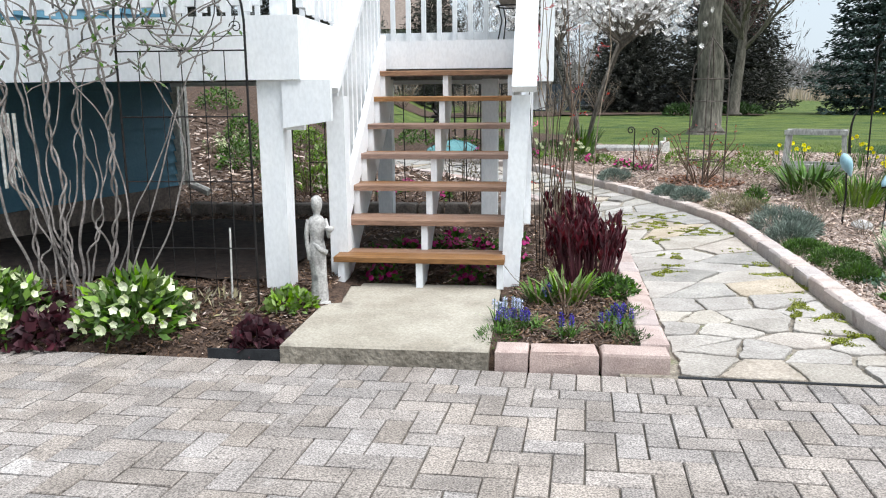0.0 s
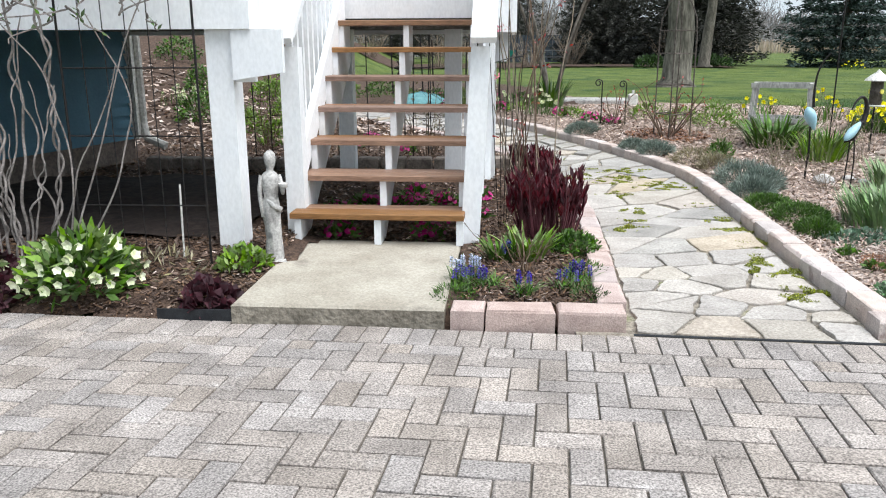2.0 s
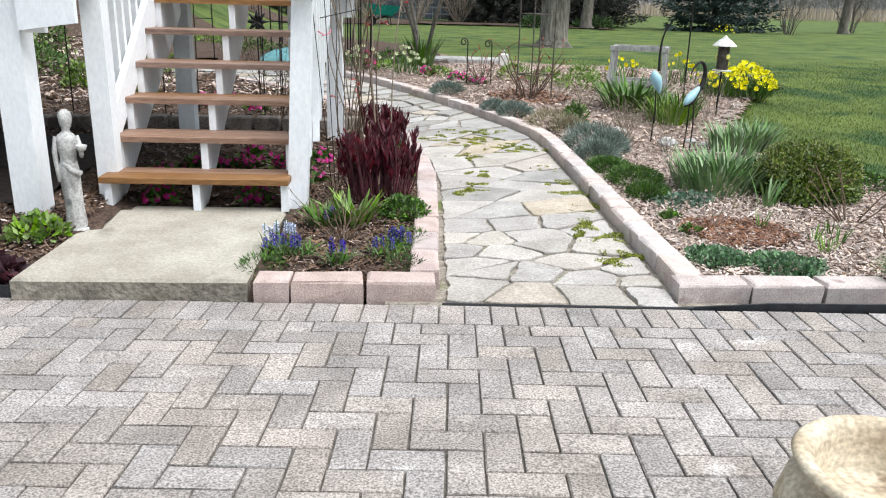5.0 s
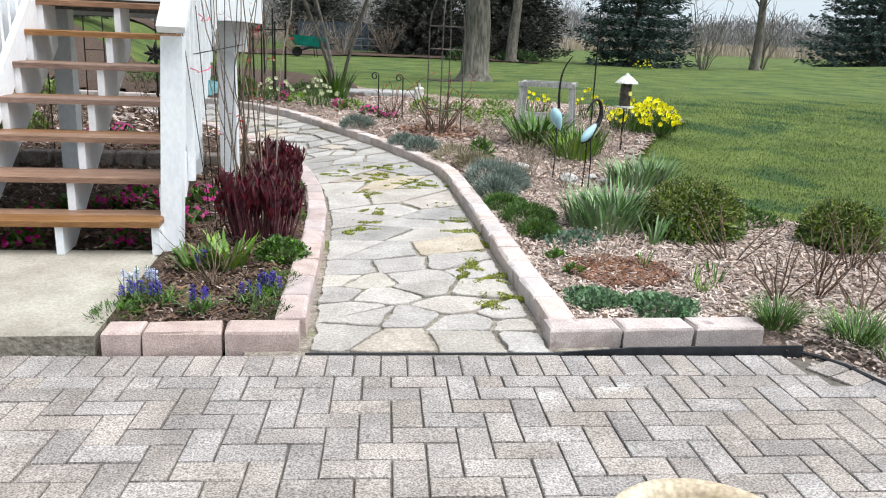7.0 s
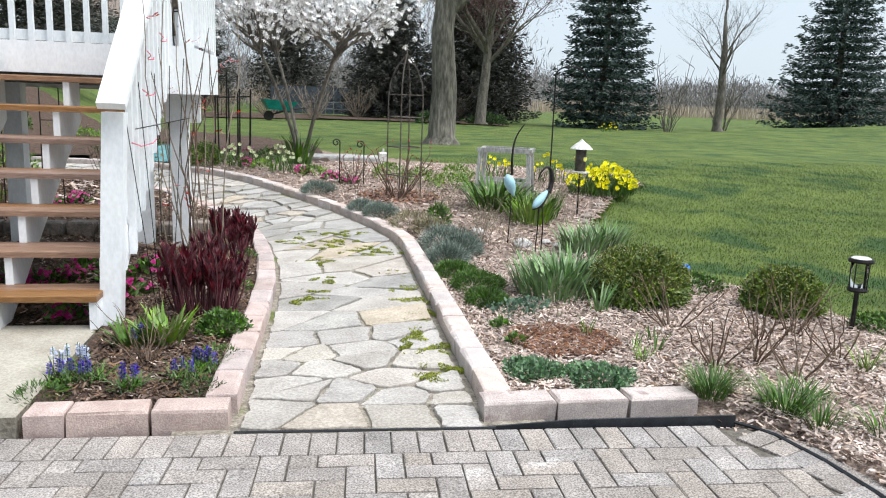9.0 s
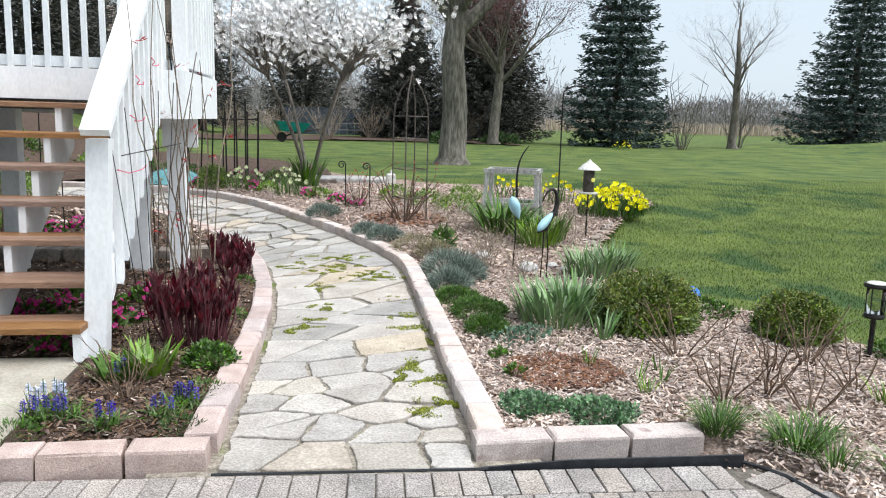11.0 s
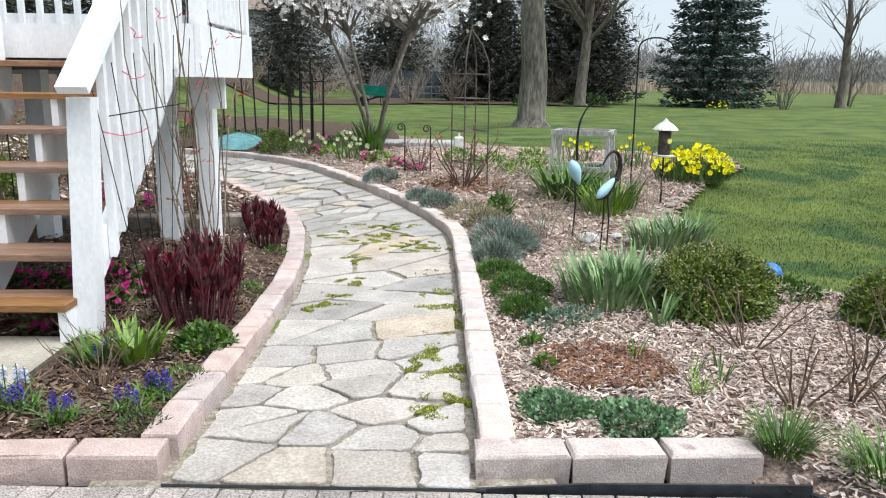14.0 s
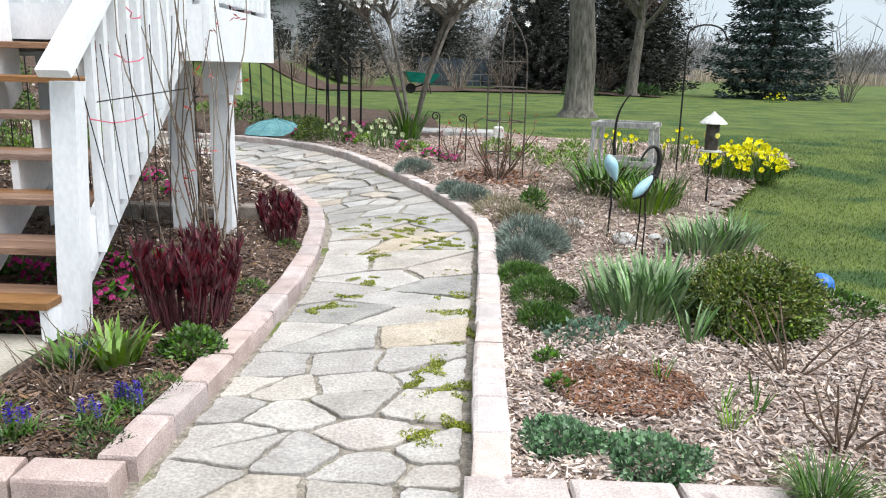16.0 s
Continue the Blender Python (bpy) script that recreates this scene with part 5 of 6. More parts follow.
def obelisk():
    x, y = 3.08, 9.75
    t = thing("garden_obelisk", "tall weathered metal obelisk with a pointed arch top", "obelisk", (x, y, ground_at(x, y)), rz=20)
    w = 0.15
    for sx in (-1, 1):
        for sy in (-1, 1):
            line = [(sx * w, sy * w, 0), (sx * w, sy * w, 1.2), (sx * w * 0.92, sy * w * 0.92, 1.38), (sx * w * 0.6, sy * w * 0.6, 1.55), (0, 0, 1.72)]
            Build().tube(line, 0.0085, 5).part("leg", RUST, t)
    for z in (0.28, 0.62, 0.98, 1.24):
        Build().tube([(-w, -w, z), (w, -w, z), (w, w, z), (-w, w, z), (-w, -w, z)], 0.0065, 5, False).part("ring", RUST, t)
    Build().tube([(0, 0, 1.70), (0, 0, 1.80)], [0.012, 0.004], 6).part("finial", RUST, t)


obelisk()
bare_shrub("rose_bush", "pruned bare rose bush with brown canes and red buds", "shrub", 3.0, 9.7, 0.6, 0.45, 11, 0.009, CANE, 91, 2, "pruned roses", (0.025, 0.012, REDBUD))
bare_shrub("rose_bush", "pruned bare rose bush with brown canes and red buds", "shrub", 2.6, 10.7, 0.45, 0.3, 7, 0.007, CANE, 92, 2, "pruned roses", (0.025, 0.012, REDBUD))


def solar_lamp():
    t = thing("path_lamp", "black solar path lamp with a clear glass barrel", "lamp", (4.82, 4.30, ground_at(4.82, 4.30)))
    t.scale = (1.2, 1.2, 1.2)
    Build().tube([(0, 0, 0), (0, 0, 0.20)], 0.012, 8).part("stake", IRON, t)
    Build().lathe([(0.045, 0.20), (0.05, 0.21), (0.045, 0.222)], 18).part("base", IRON, t)
    glass = bpy.data.materials.new("clear_glass")
    glass.use_nodes = True
    g = glass.node_tree.nodes["Principled BSDF"]
    g.inputs["Transmission Weight"].default_value, g.inputs["Roughness"].default_value, g.inputs["IOR"].default_value = 1.0, 0.03, 1.15
    Build().lathe([(0.038, 0.222), (0.040, 0.35)], 18).part("glass", glass, t, "clear glass barrel", True)
    for k in range(4):
        a = k * math.pi / 2 + 0.4
        Build().tube([(0.044 * math.cos(a), 0.044 * math.sin(a), 0.215), (0.047 * math.cos(a), 0.047 * math.sin(a), 0.36)], 0.003, 5).part("bar", IRON, t)
    Build().lathe([(0.058, 0.352), (0.062, 0.36), (0.058, 0.372)], 20).part("cap", IRON, t)
    Build().lathe([(0.048, 0.3725), (0.04, 0.378)], 20).part("solar_panel", TRIMW, t)
    b = thing("glass_ball", "small blue and white garden ball behind the boxwood", "ball", (4.42, 5.62, ground_at(4.42, 5.62)))
    Build().lathe([(0.01, 0.0)] + [(0.075 * math.sin(a), 0.08 - 0.075 * math.cos(a)) for a in [k * math.pi / 9 for k in range(1, 9)]] + [(0.002, 0.155)], 16).part("ball", mat("blue_glaze", (0.03, 0.13, 0.5), (0.05, 0.2, 0.65), 9, 0.25, 0), b, smooth=True)


solar_lamp()


def big_pot():
    t = thing("stone_pot", "large cream stone pot with a thick rolled rim", "pot", (1.83, 1.66, pave_z(1.83, 1.66)))
    t.scale = (0.84, 0.84, 0.70)
    outer = [(0.15, 0.0), (0.20, 0.03), (0.27, 0.14), (0.28, 0.20), (0.26, 0.29), (0.215, 0.335), (0.222, 0.355), (0.25, 0.37), (0.258, 0.388), (0.246, 0.402), (0.222, 0.40), (0.204, 0.38), (0.20, 0.34), (0.20, 0.24)]
    b = Build().lathe(outer, 40)
    b.part("body", POT, t, smooth=True)
    Build().lathe([(0.198, 0.20), (0.198, 0.222), (0.1, 0.23)], 24).part("soil", SOIL_SHADED, t)


big_pot()


def chair_pot():
    x, y = yard(-0.06, 7.3)
    t = thing("plant_stand", "wire plant stand with a clay pot on the deck", "plant stand", (x, y, FLOOR + 0.01))
    for k in range(4):
        a = k * math.pi / 2 + 0.5
        Build().tube([(0.15 * math.cos(a), 0.15 * math.sin(a), 0), (0.10 * math.cos(a), 0.10 * math.sin(a), 0.22), (0.14 * math.cos(a), 0.14 * math.sin(a), 0.34)], 0.006, 5).part("leg", IRON, t)
    ring = [(0.14 * math.cos(2 * math.pi * k / 16), 0.14 * math.sin(2 * math.pi * k / 16), 0.34) for k in range(17)]
    Build().tube(ring, 0.006, 5, False).part("ring", IRON, t)
    p = thing("flower_pot", "brown clay flower pot on the wire stand", "pot", (x, y, FLOOR + 0.36))
    Build().lathe([(0.10, 0), (0.15, 0.12), (0.175, 0.22), (0.19, 0.24), (0.16, 0.24)], 20).part("body", FIELD, p, smooth=True)


chair_pot()


def under_deck():
    w = tagged(new("low_stone_row"), "low row of rough grey blocks behind the stairs", "kerb", kind="structure")
    rng = random.Random(6)
    for k in range(14):
        x = -2.3 + k * 0.24
        o = Build().box(-0.105, 0.105, -0.08, 0.08, -0.03, 0.10 + rng.uniform(0, 0.02), 0.012).part("block", FIELD, w)
        o.matrix_basis = pose(x, 7.45 + 0.02 * math.sin(k), bed_z(x, 7.4), 0, 0, -5 + rng.uniform(-5, 5))
    t = thing("garden_spinner", "black metal flower wind spinner behind the stairs", "garden ornament", (-0.12, 9.2, ground_at(-0.12, 9.2)))
    Build().tube([(0, 0, 0), (0, 0, 0.82)], 0.008, 6).part("pole", IRON, t)
    for k in range(8):
        a = 2 * math.pi * k / 8
        Build().tube([(0, 0, 0.85), (0.06 * math.cos(a), 0, 0.85 + 0.06 * math.sin(a)), (0.12 * math.cos(a), 0, 0.85 + 0.12 * math.sin(a))], [0.006, 0.025, 0.004], 6).part("petal", IRON, t)
    for k, (x, y) in enumerate(((-0.85, 8.3), (-0.55, 8.4), (0.1, 8.2), (0.25, 8.35), (-1.4, 8.5), (-1.7, 8.3))):
        s = thing("trellis_rods", "black wire trellis with leaf shapes", "trellis", (x, y, ground_at(x, y)), group="wire trellises behind the stairs")
        for q in (-0.09, 0.09):
            Build().tube([(q, 0, 0), (q * 0.9, 0, 1.35)], 0.006, 5).part("rod", IRON, s)
        for z in (0.4, 0.9):
            Build().tube([(-0.09, 0, z), (0.09, 0, z)], 0.004, 5).part("crossbar", IRON, s)
    for k, (x, y) in enumerate(((0.15, 8.0), (-1.2, 9.0), (-1.6, 8.8))):
        bare_shrub("bare_bush", "leafless brown bush behind the deck", "shrub", x, y, 0.8, 0.35, 16, 0.004, CANE, 110 + k, 3, "bare bushes behind the deck", (0.03, 0.015, LEAF_B if k else TAN))
    c = thing("wind_chime", "silver tube wind chime hanging under the deck", "wind chime", (-2.38, 4.55, 0.72))
    for k in range(4):
        Build().tube([(0.025 * k - 0.04, 0.02 * (k % 2), 0.02 * k), (0.025 * k - 0.04, 0.02 * (k % 2), 0.42)], 0.010, 8).part("chime", TRIMW, c)
    Build().tube([(0, 0.01, 0.42), (0, 0.01, 0.60)], 0.002, 4).part("cord", IRON, c)
    k = thing("thin_stake", "thin pale garden stake in the border", "stake", (-1.10, 4.36, 0.1))
    Build().tube([(0, 0, 0), (0.01, 0, 0.42)], 0.006, 5).part("rod", TRIMW, k)


under_deck()


# ---- trees ----
def grow(b, p, d, r, length, level, rng, tips, droop=0.0, keep=None):
    """A branch with its forks, down to twigs."""
    n = 4
    pts, rad = [p], [r]
    for i in range(n):
        d = (d + Vector((rng.gauss(0, 0.13), rng.gauss(0, 0.13), rng.gauss(0, 0.08) + 0.05 - droop))).normalized()
        p = p + d * length / n
        pts.append(p)
        rad.append(r * (1 - 0.45 * (i + 1) / n))
    b.tube(pts, rad, 8 if r > 0.05 else 5 if r > 0.012 else 3, False)
    if level == 0:
        tips.append((tuple(p), tuple(d)))
        return
    for k in range(rng.choice((2, 3, 3))):
        i = rng.randint(1, n)
        e = (d + Vector((rng.gauss(0, 0.55), rng.gauss(0, 0.55), rng.gauss(0.1, 0.35)))).normalized()
        grow(b, pts[i], e, rad[i] * rng.uniform(0.5, 0.72), length * rng.uniform(0.6, 0.85), level - 1, rng, tips, droop)
    tips.append((tuple(p), tuple(d)))


def bare_tree(name, label, x, y, trunk_h, r, limb, levels, seed, material, group="", limbs=5, spread=0.7, buds=None, n_buds=3, kind="", low=0.2, thick=(0.35, 0.6)):
    rng = random.Random(seed)
    t = thing(name, label, "tree", (x, y, ground_at(x, y) - 0.05), group=group, kind=kind)
    trunk = Build()
    pts = [Vector((0, 0, 0)), Vector((rng.gauss(0, r * 0.2), 0, trunk_h * 0.06)), Vector((rng.gauss(0, r * 0.3), 0, trunk_h * 0.35)), Vector((rng.gauss(0, r * 0.4), 0, trunk_h * 0.7)), Vector((rng.gauss(0, r * 0.5), 0, trunk_h))]
    trunk.tube(pts, [r * 1.7, r * 1.12, r, r * 0.88, r * 0.75], 14, False)
    trunk.part("trunk", material, t, smooth=True)
    crown, tips = Build(), []
    for k in range(limbs):
        a = 2 * math.pi * k / limbs + rng.uniform(-0.4, 0.4)
        s = spread * rng.uniform(0.5, 1.2)
        grow(crown, pts[-1] - Vector((0, 0, rng.uniform(0, trunk_h * low))), Vector((math.cos(a) * s, math.sin(a) * s, 1)), r * rng.uniform(*thick), limb * rng.uniform(0.8, 1.15), levels, rng, tips)
    grow(crown, pts[-1], Vector((0, 0, 1)), r * 0.6, limb, levels, rng, tips)
    crown.part("crown", material, t)
    if buds:
        p = np.array([q[0] for q in tips])
        p = np.repeat(p, n_buds, 0) + RNG.normal(0, buds[3] if len(buds) > 3 else 0.1, (len(p) * n_buds, 3))
        leaves("buds", p, RNG.normal(0, 1, p.shape), *buds[:3], t, rng=RNG)
    return t


def magnolia():
    x, y = 2.12, 13.3
    t = thing("magnolia_tree", "star magnolia tree in full white bloom with grey stems", "tree", (x, y, ground_at(x, y)))
    rng = random.Random(15)
    wood, tips = Build(), []
    for k in range(4):
        a = 0.5 + 2 * math.pi * k / 4 + rng.uniform(-0.3, 0.3)
        line = [Vector((0.06 * math.cos(a), 0.06 * math.sin(a), 0)), Vector((0.22 * math.cos(a), 0.22 * math.sin(a), 0.6)), Vector((0.6 * math.cos(a), 0.55 * math.sin(a), 1.35)), Vector((0.95 * math.cos(a), 0.85 * math.sin(a), 1.95))]
        Build().tube(smooth_line(line, 2), [0.034 - 0.016 * i / len(smooth_line(line, 2)) for i in range(len(smooth_line(line, 2)))], 8).part("stem", BARK, t)
        for j in range(11):
            f = rng.uniform(0.45, 1.0)
            p = line[2].lerp(line[3], f)
            grow(wood, p, Vector((math.cos(a) * 0.5 + rng.gauss(0, 0.7), math.sin(a) * 0.5 + rng.gauss(0, 0.7), 0.7)), 0.022, rng.uniform(0.5, 0.85), 3, rng, tips)
    tagged(wood.part("branches", BARK, t), kind="stuff")
    p = np.array([q[0] for q in tips])
    p = np.repeat(p, 2, 0) + RNG.normal(0, 0.10, (2 * len(p), 3))
    p = p[p[:, 2] > 1.55]
    blooms("blossoms", p, RNG.normal(0, 1, p.shape) + np.array([0, -0.4, 0.3]), 7, 0.052, 0.020, PETALM, t, 0.5)
    return len(p)


magnolia()


def spruce(x, y, h, r, seed, material=NEEDLE, name="spruce", label="tall dense blue spruce reaching to the lawn", layers=22, bare=0.0, group="spruces beyond the lawn", per=15, fine=9):
    rng = np.random.default_rng(seed)
    t = thing(name, label, "tree", (x, y, ground_at(x, y) - 0.05), group=group)
    Build().tube([(0, 0, 0), (0, 0, h * 0.97)], [r * 0.075, 0.02], 8, False).part("trunk", BARK, t)
    A, W = [], []
    L = []
    for i in range(layers):
        f = bare + (1 - bare) * i / layers
        z0 = h * (0.015 + 0.97 * f)
        reach = r * (1 - (f - bare) / (1 - bare)) ** 0.85 * (1 if i > 1 else 0.9) + 0.12
        k = max(int(per * (0.5 + reach / r)), 6)
        for j in range(k):
            a = 2 * math.pi * (j + rng.uniform(-0.4, 0.4)) / k + i
            rr = reach * rng.uniform(0.72, 1.12)
            m = max(int(rr / (0.030 * h)) + 3, 4)
            q = (np.arange(m) + rng.uniform(0.1, 0.9, m)) / m
            q = 0.12 + 0.88 * q
            droop = -0.10 * rr * q + 0.14 * rr * np.maximum(q - 0.7, 0) / 0.3
            c = np.stack([np.cos(a) * rr * q, np.sin(a) * rr * q, z0 + droop + rng.normal(0, 0.005 * h, m)], 1)
            for s in range(fine):
                A.append(c + rng.normal(0, 0.007 * h, c.shape))
                w = np.stack([np.cos(a + rng.normal(0, 0.75, m)), np.sin(a + rng.normal(0, 0.75, m)), rng.normal(-0.12, 0.28, m)], 1)
                W.append(w)
    leaves("needles", np.concatenate(A), np.concatenate(W), 0.020 * h, 0.0062 * h, material, t, rng=rng)
    return t


bare_tree("shade_tree", "large leafless shade tree with a broad mossy trunk", 6.3, 20.6, 4.2, 0.33, 2.8, 4, 4, OAKBARK, limbs=5, spread=1.3)
bare_tree("red_maple", "leafless tree hazed with dark red buds", 12.6, 37.5, 3.6, 0.25, 2.6, 5, 9, BARK, limbs=7, spread=0.9, buds=(0.10, 0.035, REDTWIG, 0.35), n_buds=9)
bare_tree("lawn_tree", "leafless spreading tree at the edge of the lawn", 25.1, 36.4, 4.4, 0.20, 1.75, 6, 12, BARK, limbs=9, spread=0.95, low=0.45, thick=(0.16, 0.28))
spruce(20.0, 39.5, 12.5, 3.1, 1, fine=15)
spruce(38.2, 43.5, 12.5, 4.4, 2, fine=15)
spruce(14.2, 44.0, 12.0, 3.6, 3, NEEDLE_P, "conifer", "dim dark conifer behind the bare trees", 26, 0.03, per=19, fine=14)
spruce(9.6, 46.0, 9.5, 3.2, 4, NEEDLE_P, "conifer", "dim dark conifer behind the bare trees", 26, 0.03, per=19, fine=14)
spruce(-2.0, 52.0, 10.0, 3.4, 5, NEEDLE_P, "conifer", "dim dark conifer behind the bare trees", 25, 0.06)
spruce(-7.5, 46.0, 10.0, 3.4, 6, NEEDLE_P, "conifer", "dim dark conifer behind the bare trees", 25, 0.02)
spruce(4.6, 56.0, 11.0, 3.2, 7, NEEDLE_P, "conifer", "dim dark conifer behind the bare trees", 25, 0.10)
spruce(-5.5, 27.0, 9.0, 3.0, 15, NEEDLE_P, "conifer", "dim dark conifer behind the bare trees", 25, 0.02)
spruce(-9.5, 25.0, 9.0, 3.0, 16, NEEDLE_P, "conifer", "dim dark conifer behind the bare trees", 25, 0.02)
spruce(-14.0, 40.0, 10.0, 3.8, 8, NEEDLE_P, "conifer", "dim dark conifer behind the bare trees", 25, 0.02)
for k, (x, y) in enumerate(((21.7, 35.6), (25.9, 37.2))):
    bare_shrub("lilac_bush", "tall leafless many-stemmed bush on the lawn", "shrub", x, y, 3.4, 1.6, 15, 0.022, BARK, 130 + k, 5, "bushes at the lawn tree")
for k, (x, y) in enumerate(((7.5, 44.0), (2.5, 42.0), (0.2, 41.0), (12.5, 42.5), (-3.0, 38.0), (4.8, 41.0))):
    bare_shrub("bare_bush", "leafless grey-brown bush before the conifers", "shrub", x, y, 1.7, 1.3, 26, 0.018, TWIG, 140 + k, 5, "bushes before the conifers")
mound("spreading_juniper", "low dark juniper under the trees", "bush", 13.2, 38.5, 1.0, 0.5, 900, 0.2, 0.07, LEAF_D, 0.6)
mound("spreading_juniper", "low dark juniper under the trees", "bush", 10.2, 38.0, 0.8, 0.5, 700, 0.2, 0.07, LEAF_D, 0.6)


def wheelbarrow():
    t = thing("wheelbarrow", "teal plastic wheelbarrow parked on the far lawn", "wheelbarrow", (2.8, 36.5, lawn_z(2.8, 36.5)), rz=10)
    m = mat("teal_plastic", (0.0, 0.13, 0.11), (0.01, 0.19, 0.16), 4, 0.4, 0.05)
    b = Build()
    b.add([(-0.5, -0.3, 0.5), (0.45, -0.3, 0.45), (0.45, 0.3, 0.45), (-0.5, 0.3, 0.5), (-0.75, -0.42, 0.95), (0.8, -0.42, 0.85), (0.8, 0.42, 0.85), (-0.75, 0.42, 0.95)], [(3, 2, 1, 0), (0, 1, 5, 4), (1, 2, 6, 5), (2, 3, 7, 6), (3, 0, 4, 7)])
    b.part("tray", m, t)
    Build().tube([(-0.45, -0.06, 0.22), (-0.45, 0.06, 0.22)], 0.22, 16).part("wheel", IRON, t)
    for s in (-0.25, 0.25):
        Build().tube([(-0.45, s * 0.3, 0.22), (0.3, s, 0.45), (1.3, s, 0.62)], 0.02, 6).part("handle", IRON, t)
        Build().tube([(0.35, s, 0.45), (0.4, s, 0.0)], 0.02, 6).part("leg", IRON, t)


wheelbarrow()


def far_yard():
    t = thing("picnic_table", "dark slatted picnic table beyond the lawn", "table", (6.8, 46.0, lawn_z(6.8, 46)), rz=5)
    W = mat("dark_grey_wood", (0.10, 0.11, 0.12), (0.20, 0.21, 0.22), 5, 0.8, 0.2)
    for k in range(6):
        Build().box(-2.1, 2.1, -0.45 + k * 0.155, -0.32 + k * 0.155, 0.78, 0.82).part("slat", W, t)
    for x in (-1.6, 1.6):
        for s in (-1, 1):
            Build().beam((x, s * 0.7, 0), (x, s * 0.15, 0.78), 0.08, 0.05, (0, 1, 0)).part("leg", W, t)
    for s in (-0.85, 0.85):
        Build().box(-2.1, 2.1, s - 0.13, s + 0.13, 0.42, 0.46).part("bench_seat", W, t)
    f = thing("fence", "dark blue-grey board fence beyond the lawn", "fence", (10.0, 52.0, lawn_z(10, 52)), rz=2)
    F = mat("blue_grey_fence", (0.035, 0.045, 0.06), (0.06, 0.075, 0.095), 3, 0.8, 0.2)
    for k in range(26):
        Build().box(-7 + k * 0.5, -6.53 + k * 0.5, -0.02, 0.02, 0.05, 1.75).part("board", F, f)
    h = thing("neighbour_house", "distant house with pale grey siding behind the trees", "house", (-7.5, 66.0, lawn_z(-4.5, 62)), rz=8)
    Build().box(-6, 6, 0, 8, -1.0, 5.2).part("wall", mat("grey_siding", (0.30, 0.31, 0.32), (0.38, 0.39, 0.40), 3, 0.7, 0.1), h)
    Build().add([(-6.6, -0.6, 5.2), (6.6, -0.6, 5.2), (6.6, 8.6, 5.2), (-6.6, 8.6, 5.2), (-6.6, 4, 8.2), (6.6, 4, 8.2)], [(0, 1, 5, 4), (2, 3, 4, 5), (1, 2, 5), (3, 0, 4), (0, 3, 2, 1)]).part("roof", FOUND, h)
    for x in (-3.5, 0, 3.5):
        w = Build().box(x - 0.6, x + 0.6, -0.06, -0.005, 1.0, 2.6).part("window", IRON, h)
        Build().box(x - 0.7, x + 0.7, -0.10, -0.062, 0.92, 1.0).part("sill", TRIMW, w)
    s = thing("stepping_slab", "flat grey stone slab at the lawn edge", "stone slab", (2.9, 14.2, ground_at(2.9, 14.2)), rz=-8)
    Build().box(-0.75, 0.75, -0.3, 0.3, -0.03, 0.07, 0.02).part("slab", STATUE, s)
    l = thing("small_lantern", "small white garden lantern by the slab", "lantern", (3.45, 13.3, ground_at(3.45, 13.3)))
    Build().box(-0.07, 0.07, -0.07, 0.07, 0.0, 0.2, 0.02).part("body", TRIMW, l)
    Build().tube([(0, 0, 0.2), (0, 0, 0.26)], 0.02, 6).part("knob", TRIMW, l)


far_yard()


def distance():
    rng = np.random.default_rng(33)
    # reeds on the far field
    n = 40000
    x, y = rng.uniform(-70, 190, n), rng.uniform(95, 150, n)
    z = np.array([lawn_z(a, b) for a, b in zip(x, y)])
    p = np.stack([x, y, z], 1)
    up = np.stack([rng.normal(0, 0.1, n), rng.normal(0, 0.1, n), np.ones(n)], 1)
    tagged(leaves("far_reeds", p, up, 1.7, 0.14, REED, rng=rng), "pale dry reeds across the far field", "reeds", kind="stuff")
    n = 150000
    x, y = rng.uniform(-150, 260, n), rng.uniform(165, 215, n)
    crown = 6.5 + 1.8 * np.sin(x * 0.11) + 1.2 * np.sin(x * 0.37 + 1) + 0.7 * np.sin(x * 1.1)
    z = rng.uniform(0, 1, n) ** 0.8 * crown
    p = np.stack([x, y, z], 1)
    w = np.stack([rng.normal(0, 0.5, n), rng.normal(0, 0.5, n), np.abs(rng.normal(1, 0.4, n))], 1)
    tagged(leaves("far_woods", p, w, 1.5, 0.16, HAZE, rng=rng), "hazy leafless woods along the horizon", "woods", kind="stuff")
    n = 45000
    x, y = rng.uniform(-40, 26, n), rng.uniform(62, 85, n)
    z = rng.uniform(0, 1, n) * (9 + 4 * np.sin(x * 0.4))
    w = np.stack([rng.normal(0, 0.5, n), rng.normal(0, 0.5, n), np.abs(rng.normal(1, 0.4, n))], 1)
    tagged(leaves("near_woods", np.stack([x, y, z], 1), w, 0.95, 0.055, HAZE, rng=rng), "leafless grey-brown thicket behind the yard", "woods", kind="stuff")


distance()


# ---- loose mulch, lawn blades and moss ----
def scatter(inside, x0, x1, y0, y1, n, rng):
    p = np.stack([rng.uniform(x0, x1, n), rng.uniform(y0, y1, n)], 1)
    return p[np.array([inside(a, b) for a, b in p])]


